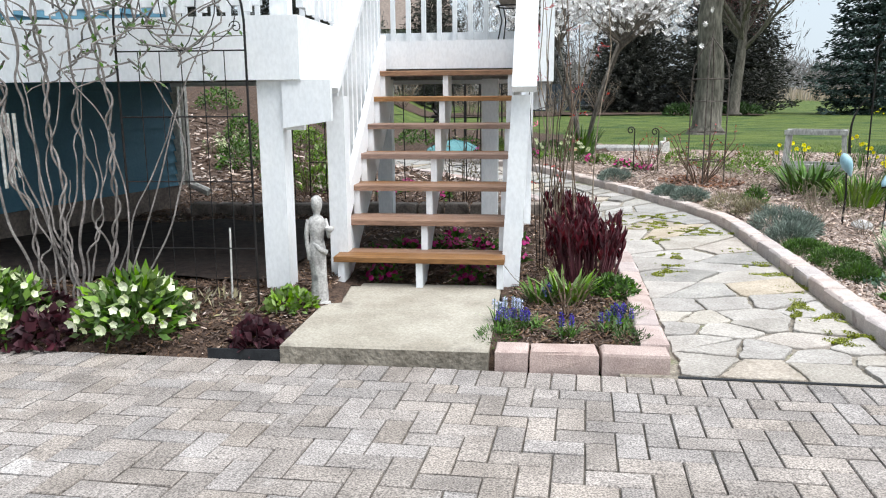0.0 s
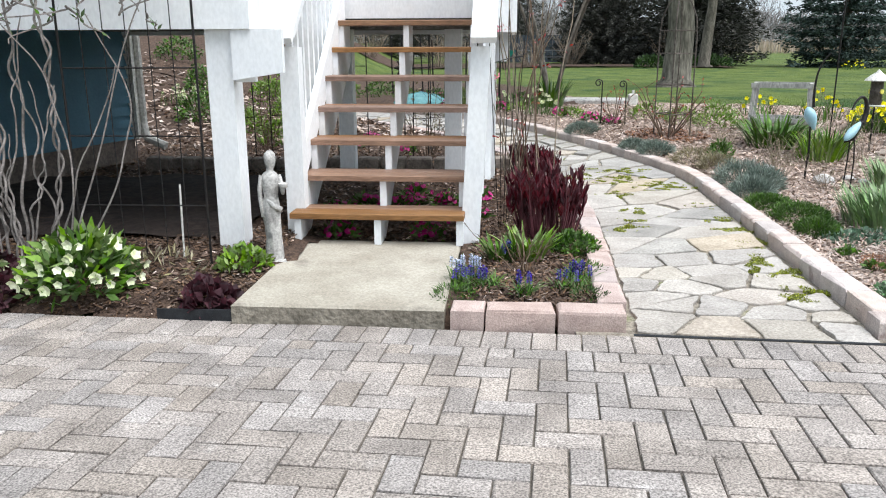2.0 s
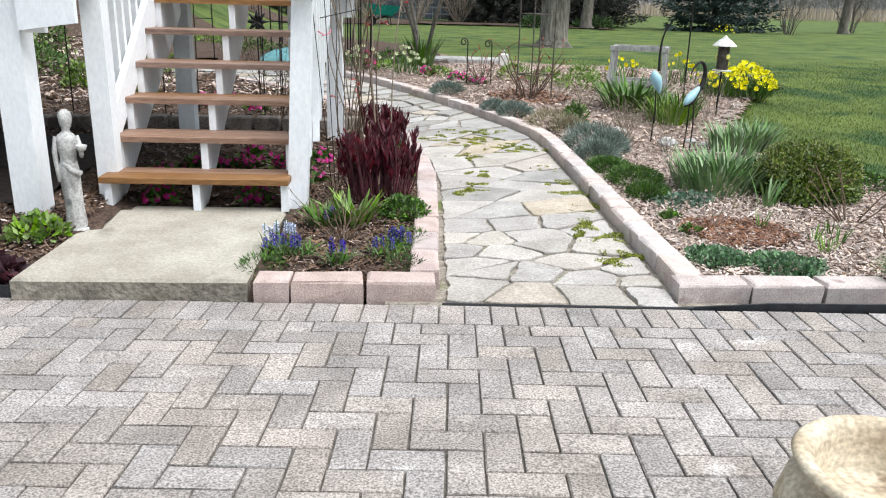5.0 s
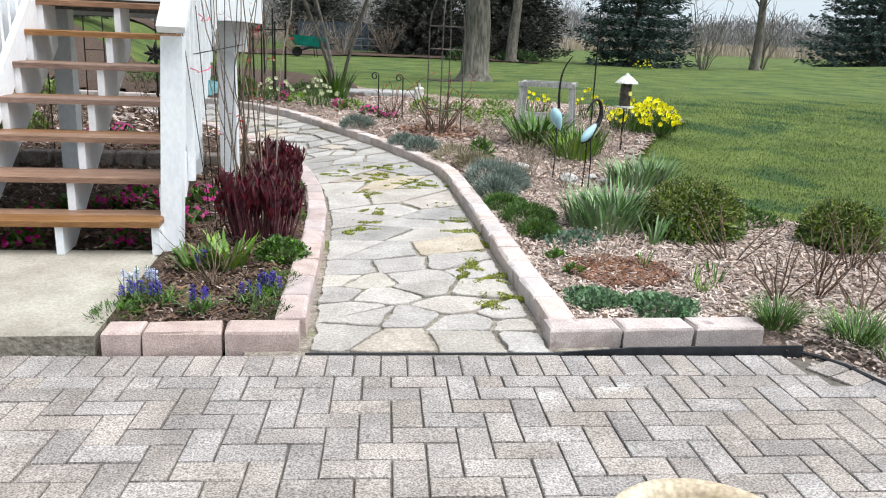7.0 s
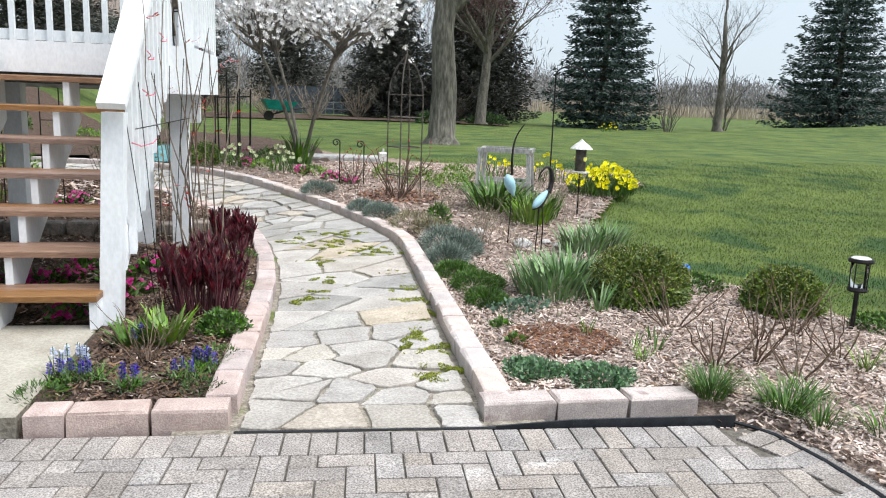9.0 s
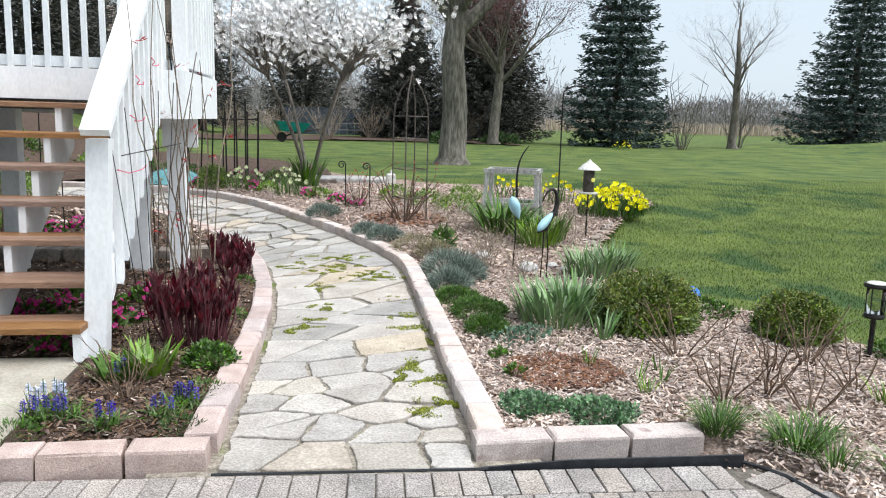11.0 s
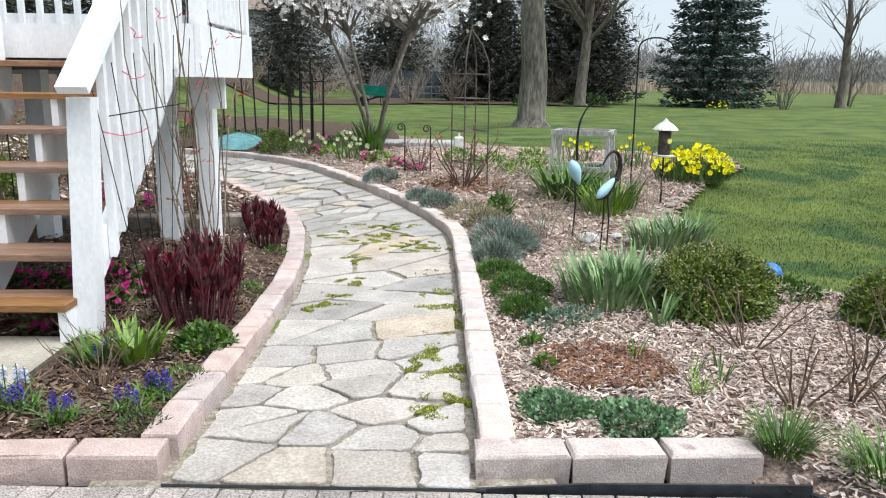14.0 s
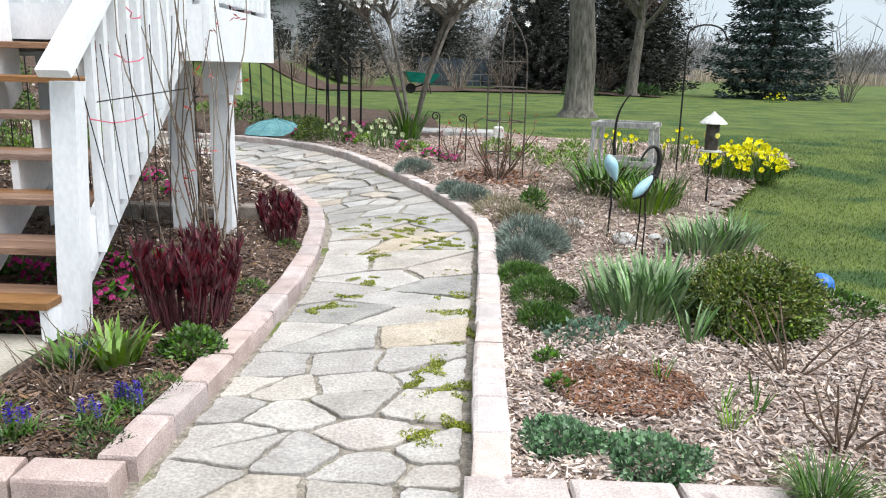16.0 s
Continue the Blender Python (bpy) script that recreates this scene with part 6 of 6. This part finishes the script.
def chips(name, label, inside, box, n, length, width, material, seed, lift=0.012):
    rng = np.random.default_rng(seed)
    p = scatter(inside, *box, n, rng)
    k = len(p)
    z = np.array([bed_z(a, b) for a, b in p]) + rng.uniform(0.006, lift + 0.012, k)
    c = np.stack([p[:, 0], p[:, 1], z], 1)
    a = rng.uniform(0, 2 * math.pi, k)
    tilt = rng.normal(0, 0.3, k)
    d = np.stack([np.cos(a), np.sin(a), tilt], 1) * (length * rng.uniform(0.4, 1.5, k))[:, None] / 2
    s = np.stack([-np.sin(a), np.cos(a), rng.normal(0, 0.45, k)], 1) * (width * rng.uniform(0.5, 1.4, k))[:, None] / 2
    tagged(quads(name, c - d - s * 0.7, c + d - s, c + d * 0.9 + s, c - d + s, material), label, "mulch", kind="stuff")


def in_right_bed(x, y):
    return in_poly((x, y), RIGHT_BED) and x > curb_x(CURB_R, y) + 0.13 and not (y < 3.535 and x < 3.2)


chips("bark_chips", "loose faded wood chips on the flower bed", in_right_bed, (2.2, 5.1, 2.2, 6.5), 52000, 0.032, 0.008, CHIP, 1)
chips("far_bark_chips", "loose faded wood chips on the flower bed", in_right_bed, (0.5, 7.3, 6.5, 13.5), 32000, 0.045, 0.013, CHIP, 2)
chips("brown_chips", "loose brown wood chips on the flower bed", in_right_bed, (2.2, 7.0, 2.2, 12.0), 16000, 0.032, 0.009, CHIPD, 3)
chips("red_chips", "heap of finer red-brown mulch", lambda x, y: ((x - 2.88) / 0.31) ** 2 + ((y - 4.30) / 0.29) ** 2 < 1 - 0.3 * noise.noise((x * 8, y * 8, 0)), (2.5, 3.3, 3.9, 4.7), 12000, 0.020, 0.005, CHIPR, 4, 0.02)
chips("red_chips", "heap of finer red-brown mulch", lambda x, y: ((x - 3.05) / 0.5) ** 2 + ((y - 9.8) / 0.45) ** 2 < 1, (2.3, 3.7, 9.2, 10.4), 2500, 0.05, 0.012, CHIPR, 6, 0.02)


def in_left_bed(x, y):
    u, v = to_yard(x, y)
    return y > paver_edge(x) + 0.045 and x < curb_x(CURB_L, y) - 0.10 and not (-1.0 < u < 0.04 and v < 4.86) and not (x < -0.85 and 4.75 < y < 6.9)


chips("border_chips", "dark brown bark chips in the border", in_left_bed, (-3.0, 1.4, 3.4, 5.4), 44000, 0.030, 0.008, CHIPD, 7)
chips("border_chips", "dark brown bark chips in the border", in_left_bed, (-3.0, 1.5, 5.0, 12.0), 30000, 0.04, 0.012, CHIPD, 8)
chips("pale_border_chips", "a few paler chips in the border", in_left_bed, (-2.6, 1.4, 3.4, 9.0), 5500, 0.03, 0.008, CHIP, 9)
chips("slope_chips", "faded chips on the mulched slope", in_left_bed, (-6.0, 1.5, 9.0, 21.5), 11000, 0.09, 0.03, CHIP, 10)
chips("edge_chips", "chips spilled over the paver edge", lambda x, y: x > right_edge(y) - 0.12 * abs(noise.noise((x * 9, y * 9, 2))) and y > paver_edge(x) - 0.3 and y < paver_edge(x) + 0.1, (2.95, 3.4, 2.85, 3.36), 520, 0.045, 0.011, CHIP, 11)


def grass():
    rng = np.random.default_rng(5)
    for name, box, n, h, w in (("lawn_blades", (4.4, 16.0, 3.0, 17.0), 300000, 0.030, 0.0055),):
        p = scatter(lambda x, y: not in_poly((x, y), YARD_POLY) and x < 4.5 + y * 0.95 and ((rng.random() * 8.5) > y - 8.5), *box, n, rng)
        k = len(p)
        z = np.array([lawn_z(a, b) for a, b in p]) - 0.004
        up = np.stack([rng.normal(0, 0.4, k), rng.normal(0, 0.4, k), np.ones(k)], 1)
        tagged(leaves(name, np.stack([p[:, 0], p[:, 1], z], 1), up, h, w, GRASS, rng=rng), "short green lawn grass", "grass", kind="stuff")
    # taller fringe where the lawn meets the bed
    pts = [(x + rng.normal(0, 0.03), y + rng.normal(0, 0.03)) for x, y, _ in along(BORDER[2:12], 0.004)]
    p = np.array([(x, y, lawn_z(x, y) - 0.01) for x, y in pts])
    tagged(leaves("lawn_fringe", p, rng.normal(0, 0.35, p.shape) + np.array([0, 0, 1]), 0.08, 0.008, GRASS, rng=rng), "longer grass fringe along the bed", "grass", kind="stuff")


grass()


MOSSY = ((1.57, 5.46, 0.06), (1.64, 5.69, 0.05), (1.77, 6.04, 0.05), (2.27, 5.39, 0.06), (2.26, 5.1, 0.05), (2.25, 4.95, 0.05), (2.07, 4.57, 0.05), (2.13, 4.68, 0.04), (2.17, 4.35, 0.07), (2.08, 4.33, 0.06), (2.08, 3.98, 0.06), (2.12, 4.05, 0.05), (2.35, 6.96, 0.08), (2.28, 7.20, 0.09), (1.69, 7.65, 0.09), (2.02, 7.58, 0.08), (1.76, 6.72, 0.07), (2.32, 5.74, 0.06), (2.34, 6.2, 0.06), (2.15, 7.0, 0.07), (1.85, 7.3, 0.07), (1.9, 8.0, 0.08), (2.2, 8.0, 0.08))


def moss():
    rng = np.random.default_rng(9)
    at = []
    for x, y, r in MOSSY:
        k = int(62000 * r * r / 0.07)
        a, q = rng.uniform(0, 2 * math.pi, k), np.sqrt(rng.uniform(0, 1, k)) * r * 2.3
        lx, ly = x + q * np.cos(a) * 1.2, y + q * np.sin(a) * 0.9
        keep = np.array([noise.noise((u * 11, v * 11, 4)) > -0.05 + 0.35 * w for u, v, w in zip(lx, ly, q / (r * 2.3))])
        at.append(np.stack([lx, ly, rng.uniform(0.004, 0.018, k)], 1)[keep])
    p = np.concatenate(at)
    tagged(leaves("moss", p, rng.normal(0, 0.6, p.shape) + np.array([0, 0, 0.5]), 0.012, 0.008, MOSS, rng=rng), "yellow-green moss between the flagstones", "moss", kind="stuff")


moss()


# ---- paving, path and kerbs ----
def block_mesh(name, l, w, h, ch, wobble, seed, material):
    rng = random.Random(seed)
    j = lambda: rng.uniform(-wobble, wobble)
    ring = lambda a, z: [(-l / 2 + a + j(), -w / 2 + a + j(), z), (l / 2 - a + j(), -w / 2 + a + j(), z), (l / 2 - a + j(), w / 2 - a + j(), z), (-l / 2 + a + j(), w / 2 - a + j(), z)]
    vs = ring(ch * 0.3, 0) + ring(0, ch) + ring(0, h - ch) + ring(ch * 0.35, h - ch * 0.3) + ring(ch, h)
    fs = [(16, 17, 18, 19)]
    for k in (0, 4, 8, 12):
        fs += [(k + i, k + (i + 1) % 4, k + 4 + (i + 1) % 4, k + 4 + i) for i in range(4)]
    me = Build().add(vs, fs).mesh(name)
    me.materials.append(material)
    return me


def make_kerbs():
    rng = random.Random(4)
    kinds = [block_mesh("kerb_block", 0.300, 0.132, 0.13, 0.017, 0.005, s, BLOCK) for s in range(6)]
    pale = [block_mesh("kerb_block", 0.300, 0.132, 0.13, 0.017, 0.005, s, BLOCK_P) for s in range(10, 16)]
    front = [block_mesh("kerb_block", 0.318, 0.132, 0.13, 0.017, 0.005, s, BLOCK_P) for s in range(20, 23)]
    short = block_mesh("kerb_block", 0.148, 0.132, 0.13, 0.012, 0.004, 9, BLOCK)
    k = tagged(new("kerb"), "low pink concrete block kerb along the path", "kerb", kind="structure")

    def put(x, y, a, me=None, z=-0.037):
        o = new("kerb_block", me or rng.choice(kinds))
        o.parent = k
        o.matrix_basis = pose(x, y, z, rng.uniform(-0.8, 0.8), rng.uniform(-0.5, 0.5), math.degrees(a) + rng.choice((0, 180)) + rng.uniform(-1, 1))
    for line, off in ((CURB_R, -0.07), (CURB_L, 0.07)):
        marks = along(line[1:], 0.306)
        for (x0, y0, _), (x1, y1, _) in zip(marks, marks[1:]):
            a = math.atan2(y1 - y0, x1 - x0)
            mx, my = (x0 + x1) / 2, (y0 + y1) / 2
            z = -0.037 + 0.12 * smooth01(8.5, 12.5, my)
            put(mx - off * math.sin(a), my + off * math.cos(a), a, rng.choice(pale) if line is CURB_R else None, z)
    fl = [(0.41, 3.633, short), (0.643, 3.615, None), (0.957, 3.588, None)]
    for x, y, me in fl:
        put(x, y, radians(YARD), me)
    for i, x in enumerate((2.318, 2.645, 2.975)):
        put(x, 3.467 - i * 0.027, radians(-4.6), front[i], -0.04)
    edge = lambda x: 3.467 - 0.1494 * (x - 1.041)
    tagged(Build().tube([(x, edge(x), pave_z(x, edge(x)) + 0.002) for x in (1.12, 1.65, 2.17)], 0.006, 5).part("edging_strip", BLACKPL), "thin black plastic edging between path and pavers", "edging", kind="structure")
    b = Build()
    ends = [(2.14, 0.022), (2.5, 0.05), (3.2, 0.065)]
    for (xa, za), (xb, zb) in zip(ends, ends[1:]):
        b.beam((xa, edge(xa) + 0.012, za - 0.03), (xb, edge(xb) + 0.012, zb - 0.03), 0.01, 0.06)
    tagged(b.part("edging_strip", BLACKPL), "black plastic edging under the kerb blocks", "edging", kind="structure")
    b = Build()
    pts = [(3.17, 3.20), (3.24, 3.10), (3.285, 3.0), (3.31, 2.75), (3.30, 2.48), (3.25, 2.0), (3.15, 1.0), (3.1, 0.5)]
    b.tube([(x, y, pave_z(x, y) + 0.002) for x, y in pts], 0.009, 6)
    tagged(b.part("edging_strip", BLACKPL), "black plastic edging round the pavers", "edging", kind="structure")
    b = Build()
    x0, y0 = yard(-1.38, 3.665)
    x1, y1 = yard(-1.0, 3.64)
    b.beam((x0, y0, 0.0), (x1, y1, 0.012), 0.012, 0.06)
    tagged(b.part("edging_strip", BLACKPL), "short black plastic edging beside the concrete pad", "edging", kind="structure")


make_kerbs()


def clip(poly, a, b, c):
    """The part of a polygon where a*x + b*y <= c."""
    out = []
    for (x0, y0), (x1, y1) in zip(poly, poly[1:] + poly[:1]):
        d0, d1 = a * x0 + b * y0 - c, a * x1 + b * y1 - c
        if d0 <= 0:
            out.append((x0, y0))
        if (d0 < 0) != (d1 < 0) and d0 != d1:
            f = d0 / (d0 - d1)
            out.append((x0 + f * (x1 - x0), y0 + f * (y1 - y0)))
    return out


def make_path():
    root = tagged(new("path"), "irregular pale limestone flagstones with moss in the joints", "path", kind="structure")
    rng = random.Random(21)
    L = [(x, y) for x, y, _ in along(CURB_L, 0.05)]
    R = [(x, y) for x, y, _ in along(CURB_R, 0.05)]

    def place(s, w):
        """Path coordinates: s from 0 to 1 along it, w from 0 to 1 across."""
        i, j = s * (len(L) - 1.001), s * (len(R) - 1.001)
        a, b = int(i), int(j)
        p = [L[a][k] + (L[a + 1][k] - L[a][k]) * (i - a) for k in (0, 1)]
        q = [R[b][k] + (R[b + 1][k] - R[b][k]) * (j - b) for k in (0, 1)]
        return p[0] + (q[0] - p[0]) * w, p[1] + (q[1] - p[1]) * w
    near = [(1.28, 3.62), (1.50, 3.54), (1.82, 3.52), (2.09, 3.51), (2.11, 3.66), (1.36, 3.93), (1.44, 3.87), (1.60, 3.84), (1.88, 3.73), (2.10, 3.83), (1.28, 4.18), (1.55, 4.14), (1.86, 3.97), (1.32, 4.41), (1.49, 4.38), (1.78, 4.24), (2.05, 4.20), (1.39, 4.61), (1.76, 4.44), (2.14, 4.56)]
    mid = [(1.39, 5.03), (1.73, 4.67), (2.01, 4.70), (1.69, 4.97), (2.03, 5.05), (1.72, 5.44), (2.02, 5.38), (1.96, 5.66), (1.60, 5.88), (2.21, 5.93), (1.57, 6.42), (1.96, 6.61), (1.77, 6.05), (2.35, 6.42), (1.58, 6.98), (2.01, 7.14), (2.41, 7.20), (1.55, 7.54), (1.97, 7.56), (2.35, 7.88), (1.73, 8.09)]
    grid = [(k / 1500, place(k / 1500, 0), place(k / 1500, 1)) for k in range(1, 1000)]
    seeds = []
    for x, y in near + mid:
        best = min(grid, key=lambda g: abs((g[2][0] - g[1][0]) * (y - g[1][1]) - (g[2][1] - g[1][1]) * (x - g[1][0])))
        a, b = Vector(best[1]), Vector(best[2])
        seeds.append((best[0], (Vector((x, y)) - a).dot(b - a) / (b - a).length_squared))
    s = max(q[0] for q in seeds) + 0.02
    while s < 1:
        k = rng.choice((2, 3, 3, 4))
        cuts = [rng.uniform(0.5, 1.5) for _ in range(k)]
        tot = sum(cuts)
        rng.shuffle(cuts)
        acc = 0
        for c in cuts:
            seeds.append((s + rng.uniform(-0.0075, 0.0075), (acc + c * rng.uniform(0.35, 0.65)) / tot))
            acc += c
        s += rng.uniform(0.018, 0.028)
    # distances measured with the path's length stretched, so that stones lie across it
    LEN, WID = 11.9, 1.05
    pts = [(a * LEN * 1.45, b * WID) for a, b in seeds]
    for i, (px, py) in enumerate(pts):
        poly = [(px - 0.5, max(py - 0.6, 0.02)), (px + 0.5, max(py - 0.6, 0.02)), (px + 0.5, min(py + 0.6, WID - 0.02)), (px - 0.5, min(py + 0.6, WID - 0.02))]
        poly = clip(poly, -1, 0, -0.03)
        poly = clip(poly, 1, 0, LEN * 1.45)
        for j, (qx, qy) in enumerate(pts):
            if i != j and abs(qx - px) < 1.1 and poly:
                a, b = qx - px, qy - py
                poly = clip(poly, a, b, a * (px + qx) / 2 + b * (py + qy) / 2)
        if len(poly) < 3:
            continue
        cx, cy = sum(p[0] for p in poly) / len(poly), sum(p[1] for p in poly) / len(poly)
        ring = []
        for (x0, y0), (x1, y1) in zip(poly, poly[1:] + poly[:1]):
            m = max(2, int(math.hypot(x1 - x0, y1 - y0) / 0.045))
            for q in range(m):
                f = (q + rng.uniform(0.2, 0.8)) / m
                x, y = x0 + (x1 - x0) * f, y0 + (y1 - y0) * f
                wx, wy = place(min(max(x / 1.45 / LEN, 0), 0.999), y / WID)
                gap = 0.007 + 0.008 * smooth01(5, 9, wy) + sum(0.028 * math.exp(-((wx - a) ** 2 + (wy - b) ** 2) / (r * 1.3) ** 2) for a, b, r in MOSSY)
                d = math.hypot(x - cx, y - cy)
                g = max(d - min(gap, 0.04) - 0.015 * (noise.noise((x * 16, y * 16, i)) + 0.3) - 0.007 * noise.noise((x * 45, y * 45, i)) - abs(rng.gauss(0, 0.003)), 0.02) / max(d, 1e-4)
                ring.append((cx + (x - cx) * g, cy + (y - cy) * g))
        flat = [place(min(max(x / 1.45 / LEN, 0.0005), 0.9995), min(max(y / WID, 0.01), 0.99)) for x, y in ring]
        mx, my = sum(p[0] for p in flat) / len(flat), sum(p[1] for p in flat) / len(flat)
        z = 0.12 * smooth01(8.5, 12.5, my) + rng.uniform(0.010, 0.020)
        n = len(flat)
        t = rng.uniform(-0.006, 0.006)
        top = lambda x, y, k: (mx + (x - mx) * k - mx, my + (y - my) * k - my, z + t * (x - mx) / 0.2)
        vs = [(x - mx, y - my, -0.02) for x, y in flat] + [(*top(x, y, 1)[:2], top(x, y, 1)[2] - 0.004) for x, y in flat] + [top(x, y, 0.978) for x, y in flat] + [(0, 0, z + 0.001)]
        fs = []
        for k in (0, n):
            fs += [(k + q, k + (q + 1) % n, k + n + (q + 1) % n, k + n + q) for q in range(n)]
        fs += [(2 * n + q, 2 * n + (q + 1) % n, 3 * n) for q in range(n)]
        o = Build().add(vs, fs).part("flagstone", rng.choice((FLAG,) * (3 if my > 7.5 else 7) + (FLAG_B,) * (6 if my > 7.5 else 1) + (FLAG_T,)), root)
        o.matrix_basis = pose(mx, my, 0)


make_path()


def make_pavers():
    base = Build()
    a = [PAVED @ Vector((u, v, -0.012)) for u, v in ((-7, -8), (2.5, -8), (2.4, -0.1), (2.32, 0.205), (-7, 0.205))]
    base.add(a, [(0, 1, 2, 3, 4)])
    root = tagged(base.part("pavement", SAND), "grey concrete pavers laid in herringbone with sandy joints", "pavement", kind="structure")
    P = 0.106
    me = [block_mesh("paver", 2 * P - 0.006, P - 0.006, 0.05, 0.005, 0.0015, s, PAVER) for s in range(5)]
    rng = random.Random(2)
    near, rest = [], Build()

    def inside(x, y):
        return x < 3.13 + 0.12 * smooth01(0.8, 2.5, y) - max(0, y - 2.9) * 0.4 and x > -5.5

    def put(u, v, a):
        m = PAVED @ pose(u, v, -0.05 + rng.uniform(-0.0015, 0.0015), rng.uniform(-0.3, 0.3), rng.uniform(-0.3, 0.3), a + rng.uniform(-0.4, 0.4))
        x, y = m.translation.xy
        if inside(x + 0.1, y):
            near.append((abs(x - 0.9) * 0.62 + abs(y - 2.75), x, y, m))
    for i in range(-62, 21):
        put((i + 0.12) * P, P, 90)
    for a in range(-90, 90):
        for b in range(-45, 45):
            # herringbone: steps of (1, 1) and (2, -2) paver widths
            x, y = a + 2 * b, a - 2 * b
            for cx, cy, rot in ((x - 3 + 1.0, y - 4 + 0.5, 0), (x - 3 + 0.5, y - 4 + 2.0, 90)):
                half = 1 if rot else 0.5
                if cy - half > -0.1 or cy < -62 or cx > 24 or cx < -62:
                    continue
                if cy + half > 0.1:
                    m = PAVED @ pose(cx * P, -P / 2, -0.05)
                    if inside(m.translation.x + 0.06, m.translation.y):
                        one = Build().box(-P / 2 + 0.003, P / 2 - 0.003, -P / 2 + 0.003, P / 2 - 0.003, 0, 0.05, 0.005)
                        rest.add([m @ Vector(q) for q in one.v], one.f)
                    continue
                put(cx * P, cy * P, rot)
    # a course of pavers turned along the curved edge
    for k in range(24):
        y = 3.0 - 0.104 * k
        x = 3.18 + 0.115 * smooth01(0.8, 2.5, y) - max(0, y - 2.85) * 0.35
        m = pose(x - 0.02, y, pave_z(x, y) - 0.05, 0, 0, 12 + 8 * smooth01(2.0, 3.0, y))
        near.append((abs(x - 0.9) * 0.62 + abs(y - 2.75), x, y, m))
    near.sort(key=lambda r: r[0])
    for i, (_, x, y, m) in enumerate(near):
        q = me[i % 5]
        if i < 330:
            o = new("paver", q)
            o.parent = root
            o.matrix_basis = m
        elif y > -4:
            rest.add([m @ v.co for v in q.vertices], [tuple(p.vertices) for p in q.polygons])
    tagged(rest.part("far_pavers", PAVERS, root), kind="stuff")


make_pavers()
